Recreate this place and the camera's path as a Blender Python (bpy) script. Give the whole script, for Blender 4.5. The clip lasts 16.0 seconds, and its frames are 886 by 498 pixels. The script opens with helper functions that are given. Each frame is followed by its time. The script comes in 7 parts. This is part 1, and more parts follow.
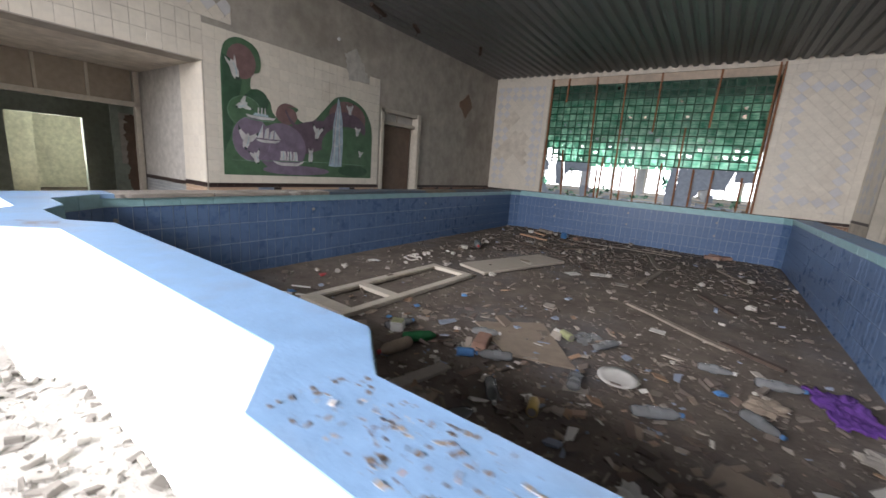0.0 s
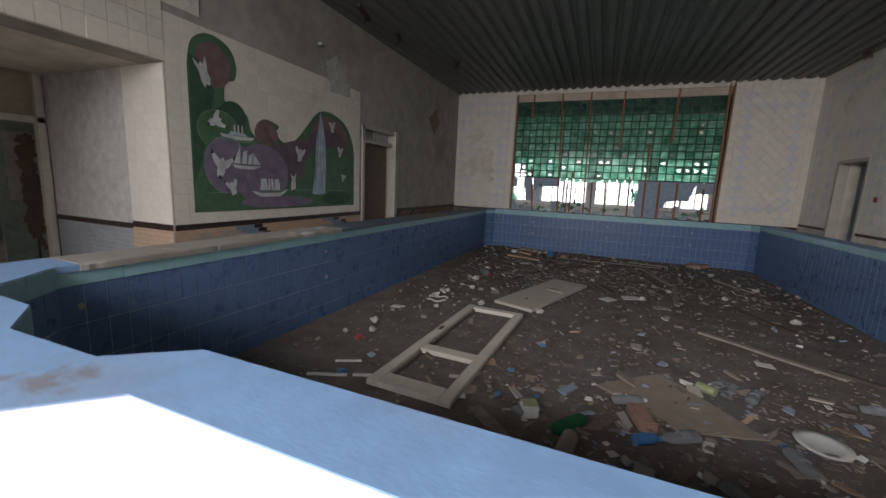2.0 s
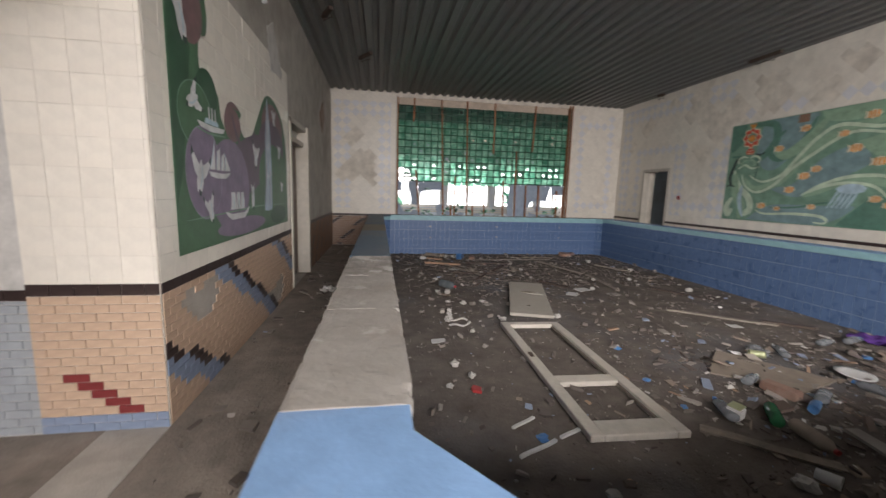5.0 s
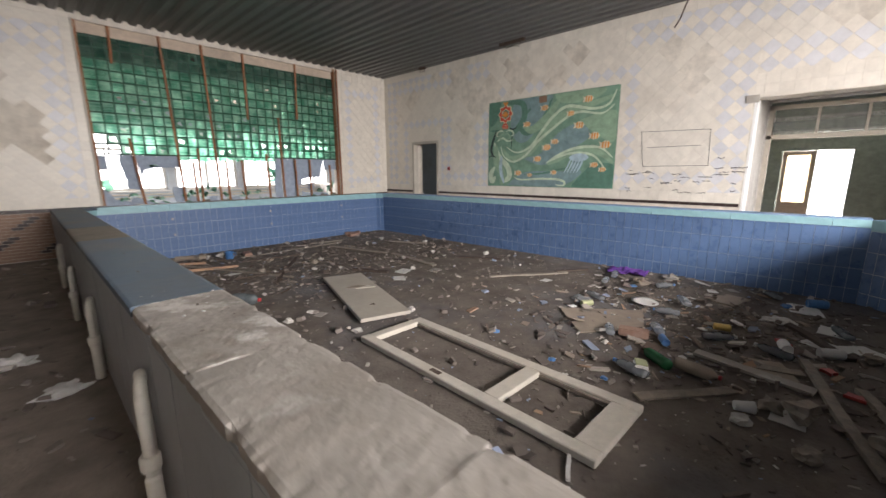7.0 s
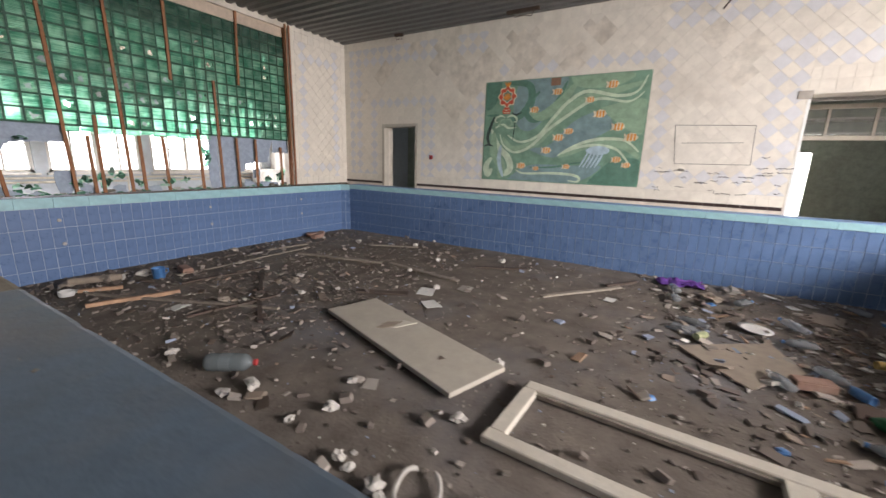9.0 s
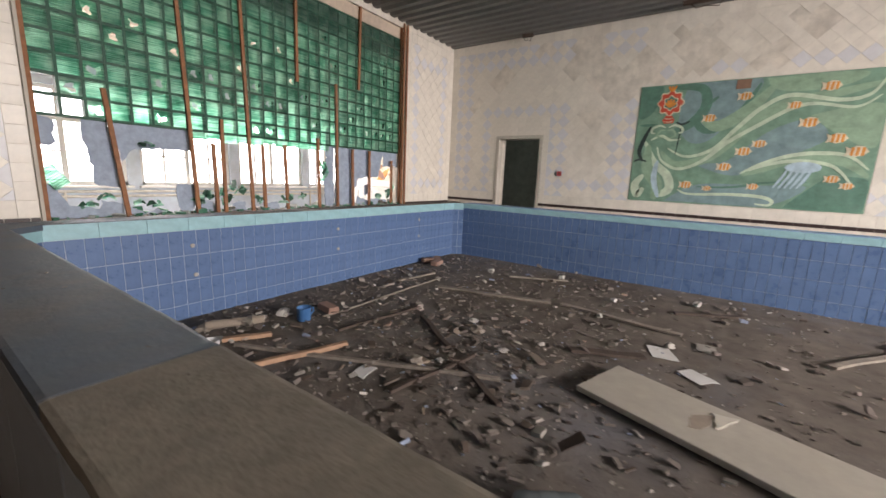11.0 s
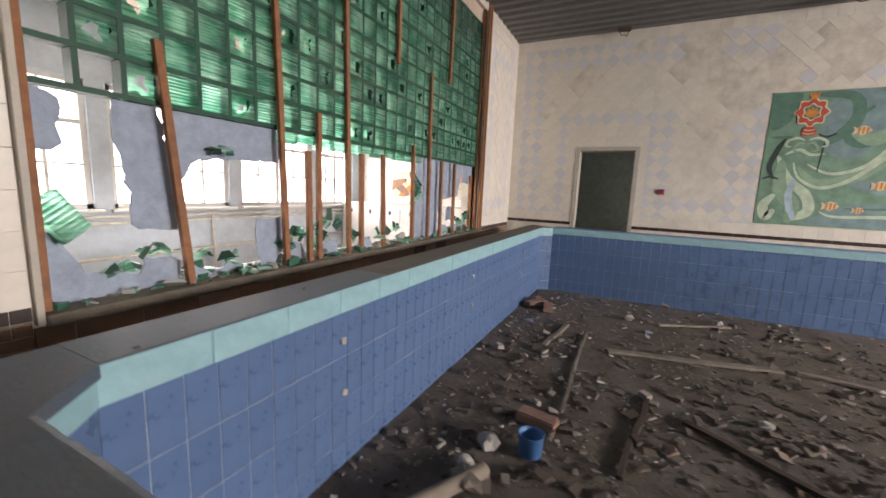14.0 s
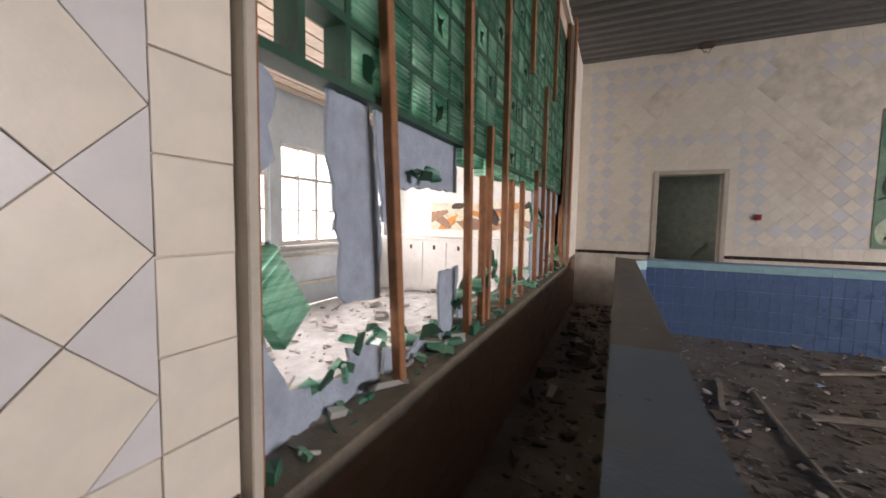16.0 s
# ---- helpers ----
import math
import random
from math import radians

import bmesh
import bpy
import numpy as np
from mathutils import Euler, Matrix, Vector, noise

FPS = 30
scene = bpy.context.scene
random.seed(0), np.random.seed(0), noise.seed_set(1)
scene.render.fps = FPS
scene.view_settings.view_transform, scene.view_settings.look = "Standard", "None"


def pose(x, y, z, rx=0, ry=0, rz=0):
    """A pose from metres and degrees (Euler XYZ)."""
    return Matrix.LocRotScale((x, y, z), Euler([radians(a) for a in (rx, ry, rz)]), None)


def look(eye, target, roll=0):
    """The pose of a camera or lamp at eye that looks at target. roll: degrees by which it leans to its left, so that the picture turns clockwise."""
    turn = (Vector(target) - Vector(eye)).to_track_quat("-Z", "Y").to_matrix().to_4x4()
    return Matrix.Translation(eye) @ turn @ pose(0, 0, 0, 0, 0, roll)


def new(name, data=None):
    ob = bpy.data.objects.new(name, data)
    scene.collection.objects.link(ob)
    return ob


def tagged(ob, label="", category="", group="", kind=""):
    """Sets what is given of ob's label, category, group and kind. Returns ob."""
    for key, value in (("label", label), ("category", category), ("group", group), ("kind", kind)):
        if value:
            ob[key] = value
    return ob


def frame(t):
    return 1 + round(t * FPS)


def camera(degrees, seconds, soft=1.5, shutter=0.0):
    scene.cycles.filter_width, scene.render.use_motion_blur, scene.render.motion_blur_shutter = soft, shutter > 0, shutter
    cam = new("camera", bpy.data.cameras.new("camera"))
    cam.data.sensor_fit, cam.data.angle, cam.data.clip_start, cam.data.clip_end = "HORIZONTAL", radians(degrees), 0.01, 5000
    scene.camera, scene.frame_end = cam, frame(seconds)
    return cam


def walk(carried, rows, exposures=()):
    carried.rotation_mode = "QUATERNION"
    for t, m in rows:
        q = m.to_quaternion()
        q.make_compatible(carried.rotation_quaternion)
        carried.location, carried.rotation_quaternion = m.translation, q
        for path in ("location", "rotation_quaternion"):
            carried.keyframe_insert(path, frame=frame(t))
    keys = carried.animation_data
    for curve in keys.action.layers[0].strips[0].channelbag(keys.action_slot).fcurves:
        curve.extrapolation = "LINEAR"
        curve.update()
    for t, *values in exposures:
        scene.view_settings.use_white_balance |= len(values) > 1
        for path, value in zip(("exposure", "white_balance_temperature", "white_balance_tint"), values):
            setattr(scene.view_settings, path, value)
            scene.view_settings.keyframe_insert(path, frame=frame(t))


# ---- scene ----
cam = camera(97.6, 16.0, shutter=0.5)
PATH = [
    (0, (4.927, -0.272, 1.365), (3.83, 1.348, 0.951), 4.4),
    (0.5, (4.537, -0.313, 1.399), (3.431, 1.304, 0.998), 4.6),
    (1, (4.168, -0.348, 1.423), (3.154, 1.331, 1.033), 3.0),
    (1.5, (3.715, -0.295, 1.42), (2.836, 1.467, 1.069), 2.8),
    (2, (3.247, -0.289, 1.433), (2.514, 1.543, 1.108), 2.6),
    (2.5, (2.75, -0.256, 1.423), (2.135, 1.625, 1.134), 2.5),
    (3, (2.286, -0.296, 1.434), (1.797, 1.625, 1.169), 2.2),
    (3.2, (2.132, -0.323, 1.454), (1.708, 1.612, 1.182), 1.0),
    (5.3, (0.368, 0.088, 1.454), (0.894, 1.996, 1.163), 0.5),
    (5.5, (0.267, 0.183, 1.451), (0.942, 2.044, 1.167), -0.8),
    (6, (0.134, 0.497, 1.455), (1.133, 2.205, 1.162), -0.5),
    (6.5, (0.047, 0.887, 1.444), (1.291, 2.417, 1.112), -0.0),
    (7, (0.112, 1.335, 1.432), (1.544, 2.676, 1.041), -0.2),
    (7.5, (0.106, 1.789, 1.442), (1.651, 2.987, 1.017), 1.0),
    (8, (0.19, 2.267, 1.419), (1.831, 3.321, 0.976), 1.0),
    (8.5, (0.237, 2.787, 1.452), (1.903, 3.802, 1.01), 1.4),
    (9, (0.274, 3.285, 1.434), (1.953, 4.278, 0.993), 1.8),
    (9.5, (0.275, 3.801, 1.445), (1.938, 4.818, 0.996), 1.8),
    (10, (0.236, 4.257, 1.463), (1.871, 5.319, 1.019), 2.2),
    (10.2, (0.216, 4.491, 1.441), (1.836, 5.587, 1.028), 2.4),
    (12.3, (0.202, 6.447, 1.341), (1.858, 7.525, 1.031), 3.2),
    (12.5, (0.217, 6.588, 1.364), (1.89, 7.636, 1.042), 3.0),
    (13, (0.27, 7.051, 1.352), (1.996, 8.011, 1.038), 3.2),
    (13.5, (0.297, 7.5, 1.407), (2.055, 8.398, 1.086), 2.6),
    (14, (0.369, 7.965, 1.398), (2.145, 8.833, 1.096), 2.5),
    (14.5, (0.366, 8.385, 1.434), (2.167, 9.206, 1.146), 2.0),
    (15, (0.405, 8.773, 1.42), (2.222, 9.572, 1.177), 2.1),
    (15.5, (0.407, 9.122, 1.417), (2.234, 9.914, 1.221), 1.9),
    (16, (0.491, 9.384, 1.392), (2.311, 10.2, 1.244), 1.0),
]
walk(cam, [(t, look(eye, target, roll)) for t, eye, target, roll in PATH],
     [(0, -0.8, 6300, 14), (1.5, -1.5, 6300, 14), (2.5, -1.82, 6200, 13), (3, -1.8, 6300, 13), (5.5, -0.62, 6500, 15), (7, -0.36, 6550, 15), (9, -0.2, 6600, 16), (12.5, 0.03, 6850, 18), (14.5, 0.0, 6850, 19), (16, -0.27, 6800, 20)])

# ---- world and light ----
world = bpy.data.worlds.new("world")
scene.world = world
world.use_nodes = True
wn = world.node_tree
sky = wn.nodes.new("ShaderNodeTexSky")
sky.sky_type = "NISHITA"
sky.sun_disc = False
sky.sun_elevation, sky.sun_rotation = radians(50), radians(200)
wn.nodes["Background"].inputs["Strength"].default_value = 0.12
wn.links.new(sky.outputs[0], wn.nodes["Background"].inputs["Color"])


def area(name, at, to, sx, sy, power, color, spread=180):
    """An area lamp in a window's opening, for the sky outside it, or an added fill lamp."""
    data = bpy.data.lights.new(name, "AREA")
    data.shape, data.size, data.size_y, data.energy, data.color = "RECTANGLE", sx, sy, power, color
    data.spread = radians(spread)
    ob = new(name, data)
    ob.matrix_world = look(at, to)
    return ob


DAY = (1.0, 0.975, 0.94)
area("window_light", (2.6, -4.15, 2.85), (3.75, 0.15, 0.15), 5.0, 1.6, 1080, DAY, 120)
area("window_light", (2.6, 13.75, 1.75), (2.6, 10, 1.5), 9.6, 1.5, 215, DAY)
area("window_light", (12.9, 1.0, 1.2), (9, 1.2, 1.0), 1.6, 1.4, 150, (1.0, 0.97, 0.9))
area("window_light", (-7.6, 2.6, 1.4), (-5, 1.8, 1.0), 1.6, 1.4, 190, (1.0, 0.95, 0.85))

# unseen fill lamp, added to brighten the small room behind the far door
area("window_light", (8.65, 7.06, 1.6), (8.65, 9.0, 1.2), 1.1, 1.0, 3.0, DAY)


# ---- materials ----
def mat(name, color, rough=0.7, metal=0.0, vary=0.25, grain=9.0, stain=1.1, dirt=(0.16, 0.13, 0.11), dirty=0.25,
        bump=0.25, fine=70.0, each="", spec=0.4, peel=None):
    """A worn surface: a base colour, two scales of variation, dirt with a shape of its own, and fine relief."""
    m = bpy.data.materials.new(name)
    m.use_nodes = True
    nt = m.node_tree
    n, ln = nt.nodes, nt.links
    b = n["Principled BSDF"]
    co = n.new("ShaderNodeTexCoord")

    def noise_tex(scale, detail, rough_):
        t = n.new("ShaderNodeTexNoise")
        t.inputs["Scale"].default_value, t.inputs["Detail"].default_value, t.inputs["Roughness"].default_value = scale, detail, rough_
        ln.new(co.outputs["Object"], t.inputs["Vector"])
        return t

    g, s, f = noise_tex(grain, 6, 0.65), noise_tex(stain, 5, 0.6), noise_tex(fine, 3, 0.6)
    ramp = n.new("ShaderNodeMapRange")
    ramp.inputs["From Min"].default_value, ramp.inputs["From Max"].default_value = 0.3, 0.7
    ramp.inputs["To Min"].default_value, ramp.inputs["To Max"].default_value = 1 - vary, 1 + vary * 0.6
    ln.new(g.outputs["Fac"], ramp.inputs["Value"])
    tint = n.new("ShaderNodeMix")
    tint.data_type, tint.blend_type = "RGBA", "MULTIPLY"
    tint.inputs["Factor"].default_value = 1
    tint.inputs[6].default_value = (*color, 1)
    ln.new(ramp.outputs[0], tint.inputs[7])
    last = tint.outputs[2]
    if each:
        src = n.new("ShaderNodeObjectInfo") if each == "object" else n.new("ShaderNodeNewGeometry")
        out = src.outputs["Random"] if each == "object" else src.outputs["Random Per Island"]
        mr = n.new("ShaderNodeMapRange")
        mr.inputs["To Min"].default_value, mr.inputs["To Max"].default_value = 0.94, 1.03
        ln.new(out, mr.inputs["Value"])
        mul = n.new("ShaderNodeMix")
        mul.data_type, mul.blend_type = "RGBA", "MULTIPLY"
        mul.inputs["Factor"].default_value = 1
        ln.new(last, mul.inputs[6])
        ln.new(mr.outputs[0], mul.inputs[7])
        last = mul.outputs[2]
    dm = n.new("ShaderNodeMapRange")
    dm.inputs["From Min"].default_value, dm.inputs["From Max"].default_value = 0.5, 0.72
    dm.inputs["To Min"].default_value, dm.inputs["To Max"].default_value = 0, dirty
    ln.new(s.outputs["Fac"], dm.inputs["Value"])
    mix = n.new("ShaderNodeMix")
    mix.data_type = "RGBA"
    mix.inputs[7].default_value = (*dirt, 1)
    ln.new(dm.outputs[0], mix.inputs["Factor"])
    ln.new(last, mix.inputs[6])
    last = mix.outputs[2]
    if peel:
        p = noise_tex(peel[0], 8, 0.62)
        pm = n.new("ShaderNodeMapRange")
        pm.inputs["From Min"].default_value, pm.inputs["From Max"].default_value = peel[1], peel[1] + 0.05
        pm.inputs["To Max"].default_value = peel[2]
        ln.new(p.outputs["Fac"], pm.inputs["Value"])
        bare = n.new("ShaderNodeMix")
        bare.data_type = "RGBA"
        bare.inputs[7].default_value = (*peel[3], 1)
        ln.new(pm.outputs[0], bare.inputs["Factor"])
        ln.new(last, bare.inputs[6])
        last = bare.outputs[2]
    ln.new(last, b.inputs["Base Color"])
    rr = n.new("ShaderNodeMapRange")
    rr.inputs["To Min"].default_value, rr.inputs["To Max"].default_value = max(rough - 0.15, 0.03), min(rough + 0.2, 1)
    ln.new(g.outputs["Fac"], rr.inputs["Value"])
    ln.new(rr.outputs[0], b.inputs["Roughness"])
    b.inputs["Metallic"].default_value = metal
    b.inputs["Specular IOR Level"].default_value = spec
    if bump:
        bu = n.new("ShaderNodeBump")
        bu.inputs["Strength"].default_value, bu.inputs["Distance"].default_value = bump, 0.01
        ln.new(f.outputs["Fac"], bu.inputs["Height"])
        ln.new(bu.outputs[0], b.inputs["Normal"])
    return m


def rubble_mat(name, stops, rough=0.9):
    """Loose bits: each island takes its own colour out of a few."""
    m = bpy.data.materials.new(name)
    m.use_nodes = True
    n, ln = m.node_tree.nodes, m.node_tree.links
    b = n["Principled BSDF"]
    geo = n.new("ShaderNodeNewGeometry")
    ramp = n.new("ShaderNodeValToRGB")
    ramp.color_ramp.interpolation = "CONSTANT"
    el = ramp.color_ramp.elements
    while len(el) < len(stops):
        el.new(0.5)
    for e, (p, c) in zip(el, stops):
        e.position, e.color = p, (*c, 1)
    ln.new(geo.outputs["Random Per Island"], ramp.inputs[0])
    ln.new(ramp.outputs[0], b.inputs["Base Color"])
    b.inputs["Roughness"].default_value = rough
    b.inputs["Specular IOR Level"].default_value = 0.2
    return m


def glass_mat(name, color, through_=0.7, rough=0.25, clear=0.2):
    """Pressed coloured glass that lets light through, scattered."""
    m = bpy.data.materials.new(name)
    m.use_nodes = True
    n, ln = m.node_tree.nodes, m.node_tree.links
    b = n["Principled BSDF"]
    co = n.new("ShaderNodeTexCoord")
    t = n.new("ShaderNodeTexNoise")
    t.inputs["Scale"].default_value = 14
    ln.new(co.outputs["Object"], t.inputs["Vector"])
    oi = n.new("ShaderNodeObjectInfo")
    add = n.new("ShaderNodeMath")
    add.operation = "ADD"
    ln.new(t.outputs["Fac"], add.inputs[0])
    ln.new(oi.outputs["Random"], add.inputs[1])
    mr = n.new("ShaderNodeMapRange")
    mr.inputs["From Max"].default_value = 1.6
    mr.inputs["To Min"].default_value, mr.inputs["To Max"].default_value = 0.6, 1.15
    ln.new(add.outputs[0], mr.inputs["Value"])
    mul = n.new("ShaderNodeMix")
    mul.data_type, mul.blend_type = "RGBA", "MULTIPLY"
    mul.inputs["Factor"].default_value = 1
    mul.inputs[6].default_value = (*color, 1)
    ln.new(mr.outputs[0], mul.inputs[7])
    ln.new(mul.outputs[2], b.inputs["Base Color"])
    b.inputs["Roughness"].default_value = rough
    tl = n.new("ShaderNodeBsdfTranslucent")
    ln.new(mul.outputs[2], tl.inputs["Color"])
    tr = n.new("ShaderNodeBsdfTransparent")
    ln.new(mul.outputs[2], tr.inputs["Color"])
    m1, m2 = n.new("ShaderNodeMixShader"), n.new("ShaderNodeMixShader")
    m1.inputs[0].default_value, m2.inputs[0].default_value = through_, clear
    ln.new(b.outputs[0], m1.inputs[1])
    ln.new(tl.outputs[0], m1.inputs[2])
    ln.new(m1.outputs[0], m2.inputs[1])
    ln.new(tr.outputs[0], m2.inputs[2])
    ln.new(m2.outputs[0], n["Material Output"].inputs["Surface"])
    return m


def block_glass(name, dark, light):
    """Ribbed glass blocks: highlights painted into the colour as streaks along the ribs, every block of its own tone,
    some with a broken, paler back.
    """
    m = glass_mat(name, light, 0.62, 0.12, 0.2)
    n, ln = m.node_tree.nodes, m.node_tree.links
    mul = [x for x in n if x.type == "MIX"][0]
    oi = [x for x in n if x.type == "OBJECT_INFO"][0]
    co = [x for x in n if x.type == "TEX_COORD"][0]
    mp = n.new("ShaderNodeMapping")
    mp.inputs["Scale"].default_value = (2.5, 2.5, 85)
    ln.new(co.outputs["Object"], mp.inputs["Vector"])
    w = n.new("ShaderNodeMath")
    w.operation = "MULTIPLY"
    w.inputs[1].default_value = 53
    ln.new(oi.outputs["Random"], w.inputs[0])
    glint_streak = n.new("ShaderNodeTexNoise")
    glint_streak.noise_dimensions = "4D"
    glint_streak.inputs["Scale"].default_value, glint_streak.inputs["Detail"].default_value = 1, 4
    ln.new(mp.outputs[0], glint_streak.inputs["Vector"])
    ln.new(w.outputs[0], glint_streak.inputs["W"])
    cloud = n.new("ShaderNodeTexNoise")
    cloud.noise_dimensions = "4D"
    cloud.inputs["Scale"].default_value = 6
    ln.new(co.outputs["Object"], cloud.inputs["Vector"])
    ln.new(w.outputs[0], cloud.inputs["W"])
    add = n.new("ShaderNodeMath")
    add.operation = "ADD"
    ln.new(glint_streak.outputs["Fac"], add.inputs[0])
    ln.new(cloud.outputs["Fac"], add.inputs[1])
    ramp = n.new("ShaderNodeValToRGB")
    ramp.color_ramp.elements[0].position, ramp.color_ramp.elements[0].color = 0.42, (*dark, 1)
    ramp.color_ramp.elements[1].position, ramp.color_ramp.elements[1].color = 0.61, (*light, 1)
    half = n.new("ShaderNodeMath")
    half.operation = "MULTIPLY"
    half.inputs[1].default_value = 0.5
    ln.new(add.outputs[0], half.inputs[0])
    ln.new(half.outputs[0], ramp.inputs[0])
    ln.new(ramp.outputs[0], mul.inputs[6])
    # what stands behind shows through the ribs, blurred
    rf = n.new("ShaderNodeBsdfRefraction")
    rf.inputs["IOR"].default_value, rf.inputs["Roughness"].default_value = 1.06, 0.3
    ln.new(mul.outputs[2], rf.inputs["Color"])
    m3 = n.new("ShaderNodeMixShader")
    m3.inputs[0].default_value = 0.45
    before = n["Material Output"].inputs["Surface"].links[0].from_socket
    ln.new(before, m3.inputs[1])
    ln.new(rf.outputs[0], m3.inputs[2])
    ln.new(m3.outputs[0], n["Material Output"].inputs["Surface"])
    return m


def glow_mat(name, color, strength):
    m = bpy.data.materials.new(name)
    m.use_nodes = True
    n, ln = m.node_tree.nodes, m.node_tree.links
    e = n.new("ShaderNodeEmission")
    e.inputs["Color"].default_value, e.inputs["Strength"].default_value = (*color, 1), strength
    ln.new(e.outputs[0], n["Material Output"].inputs["Surface"])
    return m


PLASTER = mat("plaster", (0.70, 0.645, 0.565), 0.9, dirty=0.3, stain=0.9, dirt=(0.36, 0.28, 0.2), bump=0.5, grain=5)
PLASTER_OLD = mat("old_plaster", (0.42, 0.385, 0.34), 0.92, dirty=0.5, stain=0.8, dirt=(0.2, 0.17, 0.14), bump=0.6, grain=4)
GREY_PAINT = mat("grey_paint", (0.52, 0.50, 0.47), 0.8, dirty=0.35, stain=0.8, bump=0.2)
GREEN_PAINT = mat("green_wall_paint", (0.36, 0.42, 0.37), 0.6, dirty=0.3, stain=0.7, bump=0.2)
# the green wall paint made lighter, standing in for light in the small room
BRIGHTENED_GREEN_PAINT = mat("brightened_grey_green_paint", (0.42, 0.48, 0.41), 0.45, dirty=0.3, stain=0.7, bump=0.15)
CREAM_PAINT = mat("cream_paint", (0.72, 0.68, 0.55), 0.8, dirty=0.25, bump=0.2)
TILE_CREAM = mat("cream_tile", (0.74, 0.69, 0.61), 0.35, vary=0.1, dirty=0.22, stain=1.3, dirt=(0.42, 0.34, 0.26), bump=0.06, each="island")
TILE_CREAM_ONE = mat("cream_tile_single", (0.74, 0.69, 0.61), 0.35, vary=0.1, dirty=0.22, stain=1.3, dirt=(0.42, 0.34, 0.26), bump=0.06, each="object")
TILE_PALE = mat("pale_blue_tile", (0.645, 0.64, 0.655), 0.35, vary=0.08, dirty=0.22, stain=1.3, dirt=(0.42, 0.36, 0.3), bump=0.06, each="island")
TILE_PALE_ONE = mat("pale_blue_tile_single", (0.645, 0.64, 0.655), 0.35, vary=0.08, dirty=0.22, dirt=(0.42, 0.36, 0.3), bump=0.06, each="object")
TILE_BLACK = mat("dark_tile", (0.045, 0.03, 0.028), 0.35, vary=0.3, dirty=0.3, bump=0.06, each="island")
TILE_ORANGE = mat("tan_brick_tile", (0.52, 0.37, 0.265), 0.5, vary=0.2, dirty=0.35, bump=0.1, each="island")
TILE_SLATE = mat("slate_blue_brick_tile", (0.22, 0.27, 0.37), 0.5, vary=0.2, dirty=0.4, bump=0.1, each="island")
TILE_BROWN = mat("brown_brick_tile", (0.25, 0.15, 0.1), 0.5, vary=0.2, dirty=0.4, bump=0.1, each="island")
TILE_RED = mat("dark_red_brick_tile", (0.2, 0.035, 0.035), 0.4, vary=0.2, dirty=0.2, bump=0.1, each="island")
TILE_BLUE = mat("blue_pool_tile", (0.10, 0.165, 0.305), 0.28, vary=0.16, dirty=0.1, stain=1.6, dirt=(0.12, 0.12, 0.14), bump=0.05, each="island")
TILE_BLUE_ONE = mat("blue_pool_tile_single", (0.10, 0.165, 0.305), 0.28, vary=0.16, dirty=0.1, stain=1.6, dirt=(0.12, 0.12, 0.14), bump=0.05, each="object")
TILE_TURQ = mat("turquoise_coping_tile", (0.28, 0.48, 0.52), 0.4, vary=0.18, dirty=0.4, stain=2.0, dirt=(0.22, 0.2, 0.18), bump=0.06, each="island")
GROUT = mat("grout", (0.50, 0.55, 0.63), 0.9, dirty=0.3)
RIM_BLUE = mat("blue_rim_paint", (0.20, 0.33, 0.53), 0.5, vary=0.14, dirty=0.35, stain=2.2, dirt=(0.24, 0.21, 0.19), bump=0.15, peel=(2.3, 0.64, 0.75, (0.17, 0.14, 0.12)))
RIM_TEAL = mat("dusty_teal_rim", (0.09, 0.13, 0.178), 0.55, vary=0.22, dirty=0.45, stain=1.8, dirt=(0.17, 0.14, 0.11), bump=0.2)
RIM_GREY = mat("bare_cement_rim", (0.31, 0.283, 0.255), 0.9, vary=0.18, grain=4, dirty=0.45, stain=2.2, dirt=(0.24, 0.2, 0.165), bump=0.45, fine=30, peel=(3.2, 0.6, 0.55, (0.46, 0.43, 0.4)))
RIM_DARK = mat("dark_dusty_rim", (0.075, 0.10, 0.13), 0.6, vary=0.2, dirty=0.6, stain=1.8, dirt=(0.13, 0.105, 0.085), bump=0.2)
RIM_DUST = mat("dust_covered_rim", (0.225, 0.195, 0.155), 0.95, vary=0.3, dirty=0.5, stain=2.5, dirt=(0.15, 0.14, 0.125), bump=0.5)
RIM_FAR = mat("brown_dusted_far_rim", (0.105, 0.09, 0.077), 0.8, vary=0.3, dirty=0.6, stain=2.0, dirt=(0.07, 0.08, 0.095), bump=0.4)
RIM_WHITE = mat("white_broken_mortar", (0.33, 0.30, 0.27), 0.95, vary=0.35, dirty=0.7, stain=5, dirt=(0.22, 0.19, 0.16), bump=0.4, fine=40, peel=(2.6, 0.56, 0.75, (0.56, 0.53, 0.5)))
WHITEWASH = mat("white_wall_tile", (0.8, 0.8, 0.78), 0.5, vary=0.1, dirty=0.12, dirt=(0.5, 0.45, 0.4), bump=0.1, each="island")
CORRIDOR_WALL = mat("grey_blue_wall_tile", (0.33, 0.35, 0.37), 0.5, vary=0.15, dirty=0.5, stain=1.5, dirt=(0.22, 0.17, 0.13), bump=0.1, each="island")
DUST = mat("dusty_pool_floor", (0.15, 0.127, 0.11), 0.97, vary=0.35, grain=3.5, dirty=0.7, stain=0.55, dirt=(0.155, 0.158, 0.18), bump=0.9, fine=45, spec=0.1)
DUST2 = mat("dusty_floor", (0.26, 0.222, 0.19), 0.97, vary=0.35, grain=4, dirty=0.5, stain=0.8, dirt=(0.12, 0.10, 0.085), bump=0.9, fine=45, spec=0.1)
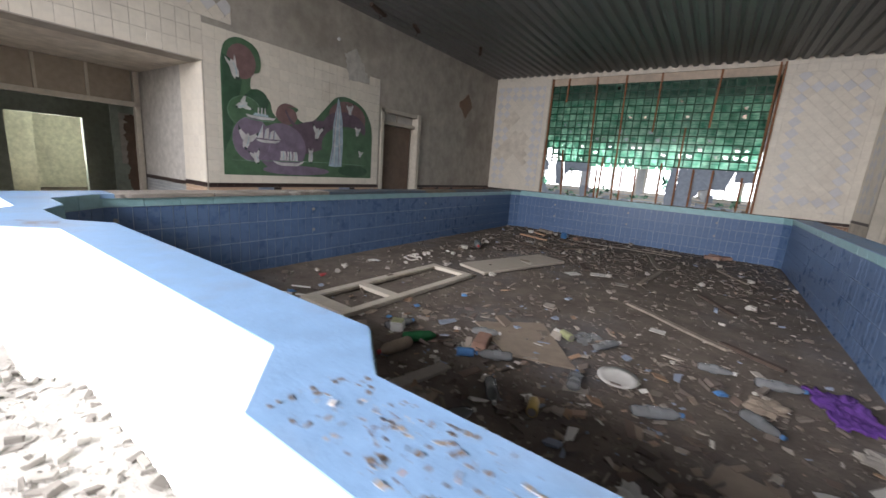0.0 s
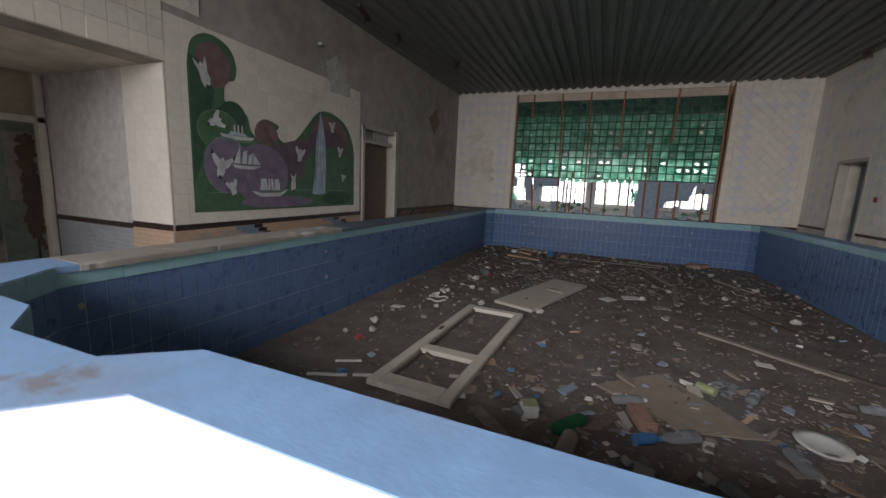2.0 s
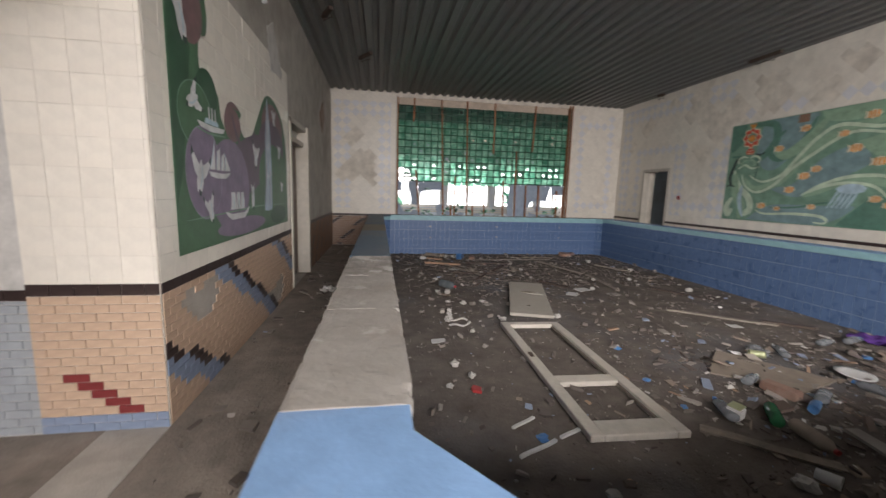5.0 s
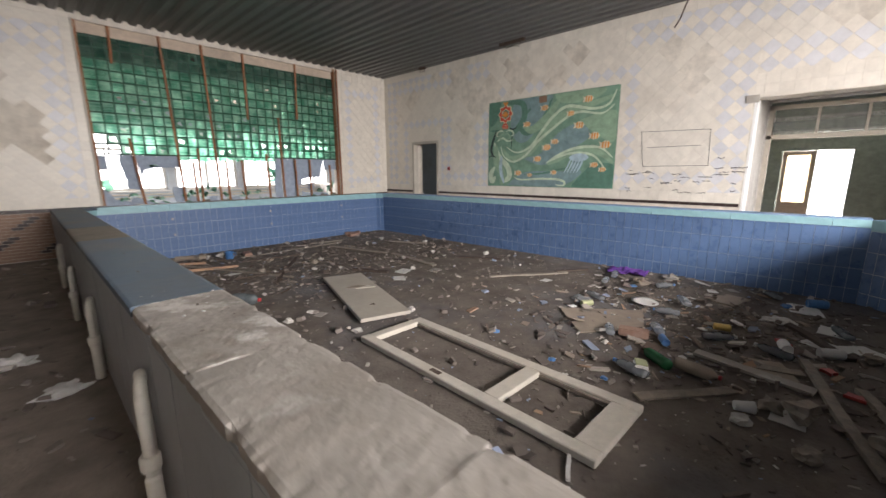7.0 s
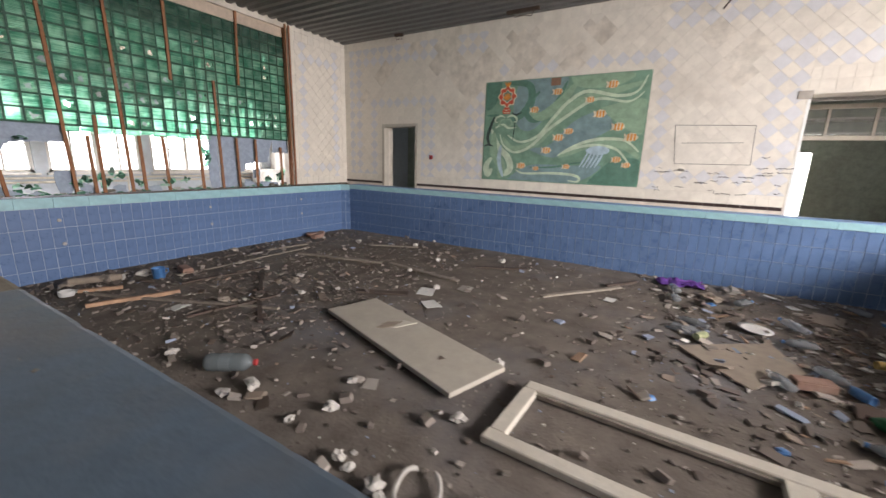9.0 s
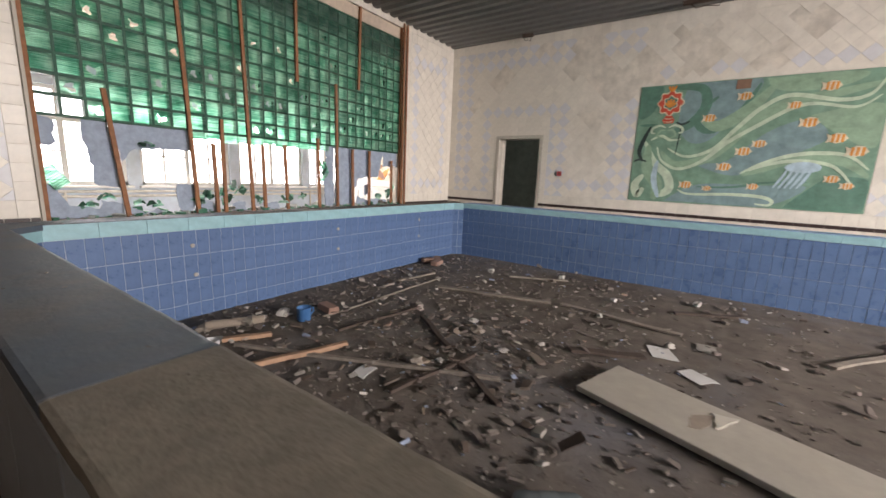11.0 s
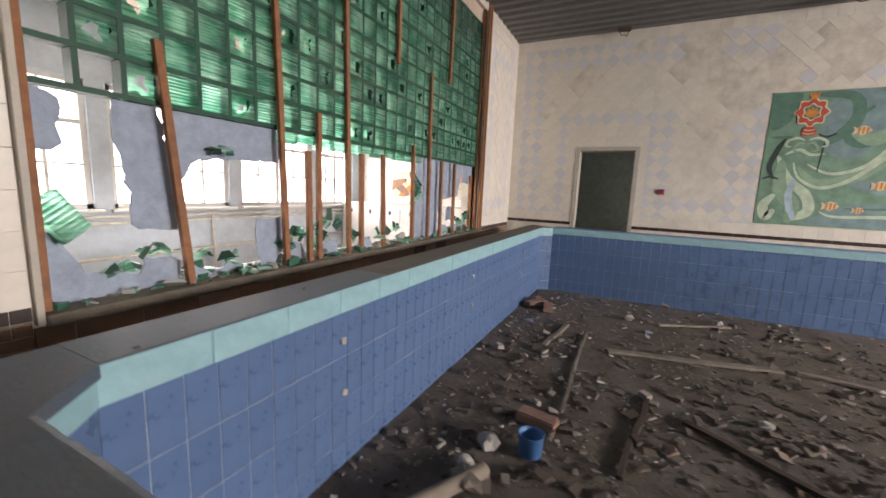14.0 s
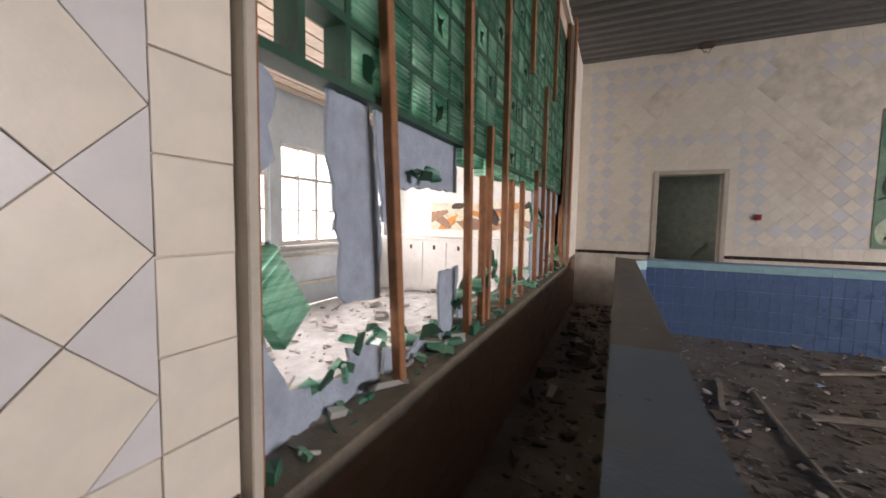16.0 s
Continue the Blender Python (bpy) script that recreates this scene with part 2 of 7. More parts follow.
DUST3 = mat("pale_dusty_floor", (0.42, 0.39, 0.35), 0.97, vary=0.35, grain=4, dirty=0.5, stain=0.8, dirt=(0.28, 0.25, 0.22), bump=0.9, fine=45, spec=0.1)
DUST4 = mat("grey_dusty_floor", (0.36, 0.35, 0.33), 0.97, vary=0.35, grain=4, dirty=0.5, stain=0.8, dirt=(0.19, 0.175, 0.16), bump=0.9, fine=45, spec=0.1)
DUST_WHITE = mat("whitish_plaster_dust_floor", (0.56, 0.56, 0.56), 0.95, vary=0.3, grain=4, dirty=0.4, stain=0.8, dirt=(0.38, 0.37, 0.36), bump=0.8, fine=45, spec=0.1)
METAL = mat("grey_corrugated_metal", (0.185, 0.183, 0.178), 0.5, metal=0.2, vary=0.15, dirty=0.35, stain=0.7, dirt=(0.16, 0.14, 0.12), bump=0.08)
WOOD = mat("brown_batten_wood", (0.30, 0.135, 0.065), 0.75, vary=0.35, grain=14, dirty=0.3, bump=0.3)
WOOD_OLD = mat("weathered_plank_wood", (0.235, 0.2, 0.165), 0.9, vary=0.3, grain=16, dirty=0.4, bump=0.4)
WOOD_PALE = mat("pale_lath_wood", (0.38, 0.235, 0.15), 0.8, vary=0.25, grain=14, dirty=0.3, bump=0.3)
WOOD_DARK = mat("dark_stick_wood", (0.07, 0.05, 0.04), 0.9, vary=0.3, bump=0.3)
FRAME_PAINT = mat("old_cream_paint", (0.49, 0.45, 0.385), 0.55, vary=0.15, grain=12, dirty=0.4, stain=3, dirt=(0.33, 0.27, 0.2), bump=0.25)
FRAME_BEIGE = mat("beige_frame_paint", (0.55, 0.45, 0.36), 0.7, vary=0.2, dirty=0.35, bump=0.2)
BOARD = mat("cream_hardboard", (0.37, 0.335, 0.285), 0.7, vary=0.12, dirty=0.35, stain=2.5, dirt=(0.35, 0.3, 0.24), bump=0.15)
CARD = mat("brown_cardboard", (0.27, 0.22, 0.175), 0.95, vary=0.15, dirty=0.4, stain=3, bump=0.2)
PAPER = mat("white_paper", (0.56, 0.55, 0.53), 0.8, vary=0.1, dirty=0.3, stain=5, bump=0.1)
LUMP = mat("white_plaster_lump", (0.44, 0.415, 0.38), 0.95, vary=0.25, dirty=0.5, stain=9, bump=0.6)
BRICK = mat("red_brick", (0.31, 0.19, 0.145), 0.9, vary=0.25, dirty=0.4, stain=6, dirt=(0.4, 0.34, 0.29), bump=0.5)
PURPLE = mat("purple_cloth", (0.11, 0.04, 0.24), 0.95, vary=0.25, dirty=0.2, bump=0.5)
BLUE_PLASTIC = mat("blue_plastic", (0.06, 0.17, 0.38), 0.4, vary=0.15, dirty=0.3, bump=0.05)
RED_PLASTIC = mat("red_plastic", (0.36, 0.04, 0.04), 0.4, vary=0.1, dirty=0.2, bump=0.05)
WHITE_PIPE = mat("white_pipe_enamel", (0.66, 0.63, 0.56), 0.45, vary=0.12, dirty=0.4, stain=6, bump=0.1)
GOLD = mat("gold_tin", (0.6, 0.42, 0.15), 0.35, metal=0.8, dirty=0.3, bump=0.05)
OLIVE = mat("olive_tin", (0.34, 0.36, 0.2), 0.4, metal=0.3, dirty=0.3, bump=0.05)
GREEN_BOTTLE = glass_mat("green_bottle_plastic", (0.05, 0.24, 0.1), 0.4, 0.15, 0.25)
CLEAR_BOTTLE = glass_mat("dusty_clear_plastic", (0.72, 0.74, 0.76), 0.3, 0.1, 0.72)
GREY_BOTTLE = glass_mat("dusty_grey_plastic", (0.30, 0.34, 0.35), 0.35, 0.15, 0.4)
GREEN_GLASS = block_glass("green_glass_block", (0.13, 0.36, 0.265), (0.64, 0.88, 0.76))
SHARD_GLASS = glass_mat("dirty_green_glass", (0.09, 0.19, 0.14), 0.4, 0.25, 0.15)
GREEN_BAR = mat("green_joint", (0.014, 0.075, 0.045), 0.55, vary=0.3, dirty=0.3, bump=0.2)
SHEET = mat("grey_blue_painted_sheet", (0.32, 0.38, 0.47), 0.7, vary=0.22, grain=16, dirty=0.4, stain=5, dirt=(0.22, 0.27, 0.36), bump=0.3)
WHITE_FRAME = mat("white_window_paint", (0.74, 0.73, 0.70), 0.5, vary=0.1, dirty=0.25, bump=0.1)
PALE_BLUE_PAINT = mat("pale_blue_paint", (0.55, 0.62, 0.70), 0.7, vary=0.1, dirty=0.3, bump=0.15)
DOOR_WOOD = mat("dark_door_wood", (0.17, 0.12, 0.09), 0.6, vary=0.25, dirty=0.3, bump=0.2)
IRON = mat("rusty_iron", (0.10, 0.07, 0.055), 0.7, metal=0.5, vary=0.3, bump=0.3)
PANE_BROWN = glass_mat("dusty_brown_pane", (0.55, 0.48, 0.4), 0.3, 0.2, 0.35)
PANE = glass_mat("dusty_pane", (0.7, 0.74, 0.72), 0.3, 0.15, 0.55)
PANE_CLEAR = glass_mat("thin_dusty_pane", (0.86, 0.88, 0.86), 0.3, 0.1, 0.85)
FROSTED = glass_mat("frosted_cream_pane", (0.85, 0.78, 0.62), 0.85, 0.4, 0.05)
INK = mat("black_marker", (0.03, 0.03, 0.03), 0.8, bump=0)
OUTSIDE = glow_mat("bright_outdoors", (1.0, 1.0, 1.0), 9.0)
RUBBLE = rubble_mat("mixed_rubble", [(0, (0.14, 0.116, 0.102)), (0.42, (0.188, 0.16, 0.14)), (0.66, (0.115, 0.095, 0.083)), (0.80, (0.299, 0.265, 0.236)), (0.925, (0.42, 0.385, 0.35)), (0.95, (0.230, 0.265, 0.345)), (0.985, (0.33, 0.235, 0.185))])
LITTER = rubble_mat("mixed_litter", [(0, (0.260, 0.208, 0.169)), (0.3, (0.156, 0.117, 0.098)), (0.5, (0.351, 0.312, 0.273)), (0.68, (0.546, 0.520, 0.481)), (0.78, (0.312, 0.208, 0.143)), (0.88, (0.234, 0.273, 0.351)), (0.95, (0.715, 0.702, 0.676))], 0.75)
SPLINTERS = rubble_mat("dark_splinters", [(0, (0.09, 0.068, 0.055)), (0.5, (0.15, 0.12, 0.1)), (0.8, (0.24, 0.19, 0.15))])
RUBBLE_GREY = rubble_mat("grey_rubble", [(0, (0.3, 0.285, 0.265)), (0.4, (0.2, 0.185, 0.17)), (0.7, (0.4, 0.385, 0.36)), (0.9, (0.13, 0.12, 0.11))])
PLASTER_BITS = rubble_mat("dusty_plaster_bits", [(0, (0.38, 0.355, 0.325)), (0.5, (0.28, 0.255, 0.225)), (0.85, (0.48, 0.455, 0.42))])
RUBBLE_PALE = rubble_mat("pale_rubble", [(0, (0.5, 0.49, 0.48)), (0.4, (0.42, 0.40, 0.38)), (0.7, (0.64, 0.63, 0.61)), (0.93, (0.26, 0.24, 0.22))])
GREEN_SHARD = rubble_mat("green_glass_shards", [(0, (0.04, 0.14, 0.09)), (0.35, (0.12, 0.27, 0.19)), (0.6, (0.16, 0.15, 0.13)), (0.85, (0.38, 0.4, 0.38))], 0.35)


# ---- builders ----
def mesh_of(name, bm):
    me = bpy.data.meshes.new(name)
    bm.to_mesh(me)
    bm.free()
    return me


def part(name, bm, material, parent=None, label="", smooth=False):
    """One bmesh as one mesh object, under a thing or a part."""
    me = mesh_of(name, bm) if isinstance(bm, bmesh.types.BMesh) else bm
    me.materials.append(material)
    if smooth:
        me.shade_smooth()
    ob = new(name, me)
    if parent:
        ob.parent = parent
    if label:
        tagged(ob, label)
    return ob


def structure(name, bm, material, label, category, parent=None):
    ob = part(name, bm, material, parent)
    return tagged(ob, label, category, kind="structure")


def thing(name, at, label, category, rz=0.0, rx=0.0, ry=0.0, group=""):
    ob = new(name)
    ob.empty_display_size = 0.05
    ob.matrix_world = pose(*at, rx, ry, rz)
    return tagged(ob, label, category, group)


def add_box(bm, lo, hi, m=None):
    """A box between two corners, moved by m."""
    vs = []
    for z in (lo[2], hi[2]):
        for x, y in ((lo[0], lo[1]), (hi[0], lo[1]), (hi[0], hi[1]), (lo[0], hi[1])):
            v = Vector((x, y, z))
            vs.append(bm.verts.new(m @ v if m else v))
    for f in ((3, 2, 1, 0), (4, 5, 6, 7), (0, 1, 5, 4), (1, 2, 6, 5), (2, 3, 7, 6), (3, 0, 4, 7)):
        bm.faces.new([vs[i] for i in f])
    return vs


def box(lo, hi, bevel=0.0, seg=1):
    bm = bmesh.new()
    add_box(bm, lo, hi)
    if bevel:
        bmesh.ops.bevel(bm, geom=bm.edges[:], offset=bevel, segments=seg, affect="EDGES")
    return bm


def boxes(*pairs):
    bm = bmesh.new()
    for lo, hi in pairs:
        add_box(bm, lo, hi)
    return bm


def lathe(profile, seg=20):
    """A body turned about z from (radius, height) pairs."""
    bm = bmesh.new()
    rings = []
    for r, z in profile:
        rings.append([bm.verts.new((r * math.cos(2 * math.pi * i / seg), r * math.sin(2 * math.pi * i / seg), z)) for i in range(seg)])
    for a, b in zip(rings, rings[1:]):
        for i in range(seg):
            j = (i + 1) % seg
            bm.faces.new((a[i], a[j], b[j], b[i]))
    if profile[0][0] > 1e-4:
        bm.faces.new(rings[0][::-1])
    if profile[-1][0] > 1e-4:
        bm.faces.new(rings[-1])
    bmesh.ops.remove_doubles(bm, verts=bm.verts[:], dist=1e-5)
    return bm


def slab(outline, thick, m=None):
    """A flat plate with the given outline in its own xy plane, thick upwards."""
    bm = bmesh.new()
    n = len(outline)
    a = [bm.verts.new((x, y, 0)) for x, y in outline]
    b = [bm.verts.new((x, y, thick)) for x, y in outline]
    bm.faces.new(a[::-1])
    bm.faces.new(b)
    for i in range(n):
        j = (i + 1) % n
        bm.faces.new((a[i], a[j], b[j], b[i]))
    if m:
        bm.transform(m)
    bmesh.ops.recalc_face_normals(bm, faces=bm.faces[:])
    return bm


def tube(points, r, seg=10):
    """A round bar along a bent line."""
    bm = bmesh.new()
    pts = [Vector(p) for p in points]
    rings = []
    for i, p in enumerate(pts):
        d = (pts[min(i + 1, len(pts) - 1)] - pts[max(i - 1, 0)]).normalized()
        u = d.orthogonal().normalized() if i == 0 else (u - d * u.dot(d)).normalized()
        w = d.cross(u)
        rings.append([bm.verts.new(p + r * (math.cos(2 * math.pi * k / seg) * u + math.sin(2 * math.pi * k / seg) * w)) for k in range(seg)])
    for a, b in zip(rings, rings[1:]):
        for k in range(seg):
            j = (k + 1) % seg
            bm.faces.new((a[k], a[j], b[j], b[k]))
    bm.faces.new(rings[0][::-1])
    bm.faces.new(rings[-1])
    return bm


def jagged(outline, seed, amp=0.016, step=0.035):
    """The outline with torn edges."""
    out = []
    for (a, b), (c, d) in zip(outline, outline[1:] + outline[:1]):
        n = max(int(math.hypot(c - a, d - b) / step), 1)
        for k in range(n):
            u, v = a + (c - a) * k / n, b + (d - b) * k / n
            out.append((u + amp * noise.noise((u * 23, v * 23, seed)) * 1.4, v + amp * noise.noise((u * 21, v * 27, seed + 5)) * 1.4))
    return out


def wall_with_holes(fixed, lo, hi, v0, v1, holes, thick, axis):
    """A wall in the plane axis = fixed, from lo to hi and v0 to v1, thick towards the sign of thick, with holes cut through."""
    us = sorted({lo, hi, *[h[0] for h in holes], *[h[1] for h in holes]})
    vs = sorted({v0, v1, *[h[2] for h in holes], *[h[3] for h in holes]})
    bm = bmesh.new()
    us = [u for u in us if lo <= u <= hi]
    vs = [v for v in vs if v0 <= v <= v1]
    for a, b in zip(us, us[1:]):
        for c, d in zip(vs, vs[1:]):
            um, vm = (a + b) / 2, (c + d) / 2
            if any(h[0] < um < h[1] and h[2] < vm < h[3] for h in holes):
                continue
            f0, f1 = sorted((fixed, fixed + thick))
            if axis == "x":
                add_box(bm, (f0, a, c), (f1, b, d))
            else:
                add_box(bm, (a, f0, c), (b, f1, d))
    bmesh.ops.remove_doubles(bm, verts=bm.verts[:], dist=1e-4)
    bm.verts.index_update()
    seen = {}
    for f in bm.faces:
        seen.setdefault(tuple(sorted(v.index for v in f.verts)), []).append(f)
    inner = [f for fs in seen.values() if len(fs) > 1 for f in fs]
    bmesh.ops.delete(bm, geom=inner, context="FACES_ONLY")
    return bm


# ---- tiles ----
def plane_matrix(axis, fixed, side):
    """Carries (u, v, w) to the world: on a wall x = fixed u runs along y, on y = fixed along x; v goes up, w out of the wall."""
    if axis == "x":
        return Matrix(((0, 0, side, fixed), (1, 0, 0, 0), (0, 1, 0, 0), (0, 0, 0, 1)))
    return Matrix(((1, 0, 0, 0), (0, 0, side, fixed), (0, 1, 0, 0), (0, 0, 0, 1)))


def clip(poly, rect):
    """What of a convex polygon lies in the rectangle (u0, u1, v0, v1)."""
    u0, u1, v0, v1 = rect
    for k, lim, sign in ((0, u0, 1), (0, u1, -1), (1, v0, 1), (1, v1, -1)):
        out = []
        for i, p in enumerate(poly):
            q = poly[(i + 1) % len(poly)]
            a, b = sign * (p[k] - lim), sign * (q[k] - lim)
            if a >= 0:
                out.append(p)
            if a * b < 0:
                t = a / (a - b)
                out.append((p[0] + t * (q[0] - p[0]), p[1] + t * (q[1] - p[1])))
        poly = out
        if len(poly) < 3:
            return []
    area_ = sum(p[0] * q[1] - q[0] * p[1] for p, q in zip(poly, poly[1:] + poly[:1])) / 2
    return poly if area_ > 2e-4 else []


def straight(rect, w, h, key, stagger=0.0, paint=None):
    """Upright tiles of w by h over a rectangle, from its lower corner. paint(u, v) may pick another material, or None for a lost tile."""
    u0, u1, v0, v1 = rect
    out = []
    for r in range(math.ceil((v1 - v0) / h - 1e-6)):
        off = stagger * w * (r % 2)
        for c in range(-1, math.ceil((u1 - u0) / w - 1e-6)):
            a, b = u0 + c * w + off, v0 + r * h
            poly = clip([(a, b), (a + w, b), (a + w, b + h), (a, b + h)], rect)
            k = paint(a + w / 2, b + h / 2) if paint else key
            if poly and k:
                out.append((poly, k))
    return out


S = 0.15 / math.sqrt(2)


def diagonal(rect, bands, key="cream", alt="pale", lost=(), o=(0.724, 1.335)):
    """Tiles of 0.15 m laid on their points. In the bands (u0, u1, v0, v1, 'u' or 'v') cream and pale blue ones alternate."""
    u0, u1, v0, v1 = rect
    out = []
    for i in range(math.floor((u0 - o[0]) / S) - 1, math.ceil((u1 - o[0]) / S) + 2):
        for j in range(math.floor((v0 - o[1]) / S) - 1, math.ceil((v1 - o[1]) / S) + 2):
            if (i + j) % 2:
                continue
            u, v = o[0] + i * S, o[1] + j * S
            if any((u - a) ** 2 + (v - b) ** 2 < r * r * (0.7 + 0.6 * noise.noise((3 * u, 3 * v, 7))) for a, b, r in lost):
                continue
            k = key
            for a, b, c, d, run in bands:
                if a <= u <= b and c <= v <= d and (i if run == "u" else j) % 2:
                    k = alt
            poly = clip([(u - S, v), (u, v - S), (u + S, v), (u, v + S)], rect)
            if poly:
                out.append((poly, k))
    return out


ONE = {"cream": TILE_CREAM_ONE, "pale": TILE_PALE_ONE, "blue": TILE_BLUE_ONE}
MANY = {"cream": TILE_CREAM, "pale": TILE_PALE, "blue": TILE_BLUE, "black": TILE_BLACK, "orange": TILE_ORANGE, "slate": TILE_SLATE,
        "brown": TILE_BROWN, "red": TILE_RED, "turq": TILE_TURQ, "white": WHITEWASH, "grey": CORRIDOR_WALL}
SHARED = {}


def lay(tiles, m, parent, near=None, count=300, thick=0.006, gap=0.0016, name="tile", uneven=0.0012):
    """Lays tiles on a wall: those nearest to a place of the plan as pieces of their own, the rest joined."""
    rng = random.Random(len(tiles))
    single = []
    if near is not None:
        order = sorted(range(len(tiles)), key=lambda i: (m @ Vector((*np.mean(tiles[i][0], 0), 0)) - Vector(near)).length)
        single = set(order[:count])
    rest = {}
    for n, (poly, key) in enumerate(tiles):
        c = np.mean(poly, 0)
        loc = [(p[0] - c[0], p[1] - c[1]) for p in poly]
        w0 = rng.uniform(0, uneven)
        r = max(math.hypot(*p) for p in loc)
        if len(poly) == 4 and abs(abs(loc[0][0]) - abs(loc[1][0])) < 1e-6 and abs(abs(loc[0][1]) - abs(loc[1][1])) < 1e-6:
            ax, ay = abs(loc[0][0]), abs(loc[0][1])
        else:
            ax = ay = r
        (s0, q0), (s1, q1) = (1 - gap / ax, 1 - gap / ay), (1 - 1.8 * gap / ax, 1 - 1.8 * gap / ay)
        if n in single:
            sig = (name, key, tuple((round(x, 3), round(y, 3)) for x, y in loc))
            if sig not in SHARED:
                k = len(loc)
                me = bpy.data.meshes.new(name)
                vs = [(x * s0, y * q0, 0) for x, y in loc] + [(x * s0, y * q0, thick * 0.75) for x, y in loc] + [(x * s1, y * q1, thick) for x, y in loc]
                fs = [tuple(range(2 * k, 3 * k))]
                for i in range(k):
                    j = (i + 1) % k
                    fs += [(i, j, k + j, k + i), (k + i, k + j, 2 * k + j, 2 * k + i)]
                me.from_pydata(vs, [], fs)
                me.materials.append(ONE.get(key) or MANY[key])
                SHARED[sig] = me
            ob = new(name, SHARED[sig])
            ob.parent = parent
            ob.matrix_world = m @ Matrix.Translation((c[0], c[1], w0)) @ Euler((rng.gauss(0, 0.004), rng.gauss(0, 0.004), 0)).to_matrix().to_4x4()
        else:
            vs, fs = rest.setdefault(key, ([], []))
            k, b = len(loc), len(vs)
            tx, ty = rng.gauss(0, 0.004), rng.gauss(0, 0.004)
            vs += [m @ Vector((c[0] + x * s0, c[1] + y * q0, 0)) for x, y in loc]
            vs += [m @ Vector((c[0] + x * s1, c[1] + y * q1, thick + w0 + tx * x + ty * y)) for x, y in loc]
            fs.append(tuple(range(b + k, b + 2 * k)))
            for i in range(k):
                j = (i + 1) % k
                fs.append((b + i, b + j, b + k + j, b + k + i))
    for key, (vs, fs) in rest.items():
        me = bpy.data.meshes.new("tiles")
        me.from_pydata([tuple(v) for v in vs], [], fs)
        me.materials.append(MANY[key])
        ob = new("tiles", me)
        ob.parent = parent
        tagged(ob, kind="stuff")


# ---- the setting ----
CEIL, RIM, DECK = 3.85, 0.92, 0.10
XL, XR, YF, YB = -0.60, 7.08, 10.0, -4.2
END = 7.85

# floors
def floor_grid(x0, x1, y0, y1, z, step, amp, seed):
    bm = bmesh.new()
    nx, ny = max(int((x1 - x0) / step), 1), max(int((y1 - y0) / step), 1)
    g = [[bm.verts.new((x0 + (x1 - x0) * i / nx, y0 + (y1 - y0) * j / ny,
                        z + amp * (noise.noise((1.7 * (x0 + (x1 - x0) * i / nx) + seed, 1.7 * (y0 + (y1 - y0) * j / ny), seed))
                                   + 0.5 * noise.noise((7 * (x0 + (x1 - x0) * i / nx), 7 * (y0 + (y1 - y0) * j / ny), seed))) - amp)) for j in range(ny + 1)] for i in range(nx + 1)]
    for i in range(nx):
        for j in range(ny):
            bm.faces.new((g[i][j], g[i + 1][j], g[i + 1][j + 1], g[i][j + 1]))
    for f in bm.faces:
        f.smooth = True
    return bm


structure("pool_floor", floor_grid(0.45, 6.35, 0.1, 9.3, 0.0, 0.06, 0.008, 3.0), DUST, "dark brown dusty pool floor strewn with rubble", "floor")
structure("floor_corridor", floor_grid(-2.75, 0.45, -4.2, 10.0, DECK, 0.1, 0.006, 5.0), DUST2, "dark dusty walkway floor beside the pool", "floor")
structure("floor_front", floor_grid(0.45, 7.2, -4.2, 0.5, DECK, 0.1, 0.01, 6.0), DUST4, "grey dusty floor in front of the pool", "floor")
structure("floor_far_walkway", floor_grid(0.45, 7.1, 9.25, 10.0, DECK, 0.1, 0.006, 7.0), DUST2, "dark narrow walkway floor behind the pool", "floor")
structure("floor_right_walkway", floor_grid(6.3, 9.1, -4.2, 10.0, DECK - 0.002, 0.2, 0.004, 8.0), DUST2, "dusty walkway floor along the pool", "floor")

# ceiling of trapezoid metal sheet
bm = bmesh.new()
prof = []
x = -2.8
while x < 9.2:
    prof += [(x, 0.045), (x + 0.03, 0.0), (x + 0.115, 0.0), (x + 0.145, 0.045)]
    x += 0.195
cols = [[bm.verts.new((px, py, CEIL + pz)) for py in (YB - 0.2, 10.0)] for px, pz in prof]
for a, b in zip(cols, cols[1:]):
    bm.faces.new((a[0], a[1], b[1], b[0]))
structure("ceiling", bm, METAL, "grey corrugated metal sheet ceiling with dark grooves", "ceiling")
structure("roof_slab", box((-9.2, -4.6, 4.0), (14, 14.6, 4.2)), PLASTER_OLD, "plain concrete slab over the ceiling", "ceiling")

# walls
D1 = (5.42, 6.60, DECK, 2.38)
PASS_L = (-1.2, 2.225, DECK, 2.43)
wall_left = structure("wall_left", wall_with_holes(XL, YB, YF + 0.25, 0.0, CEIL + 0.1, [D1, PASS_L], -0.32, "x"), PLASTER_OLD,
                      "tall wall of cream tiles and bare stained plaster", "wall")
D2 = (8.05, 8.87, DECK, 2.12)
PASS_R = (-1.2, 2.02, DECK, 2.40)
wall_right = structure("wall_right", wall_with_holes(XR, YB, YF + 0.25, 0.0, CEIL + 0.1, [D2, PASS_R], 0.30, "x"), PLASTER,
                       "tall wall of cream and pale blue diamond tiles", "wall")
WIN = (0.99, 5.58, 0.82, 3.77)
wall_window = structure("wall_window", wall_with_holes(YF, XL, XR, 0.0, CEIL + 0.1, [WIN], 0.25, "y"), PLASTER,
                        "end wall of cream tiles around a wide glass block window", "wall")
WB = (0.0, 6.2, 1.2, 3.7)
structure("wall_back", wall_with_holes(YB, XL - 0.32, XR + 0.3, 0.0, CEIL + 0.1, [WB], -0.3, "y"), PLASTER, "plain wall with a wide window", "wall")

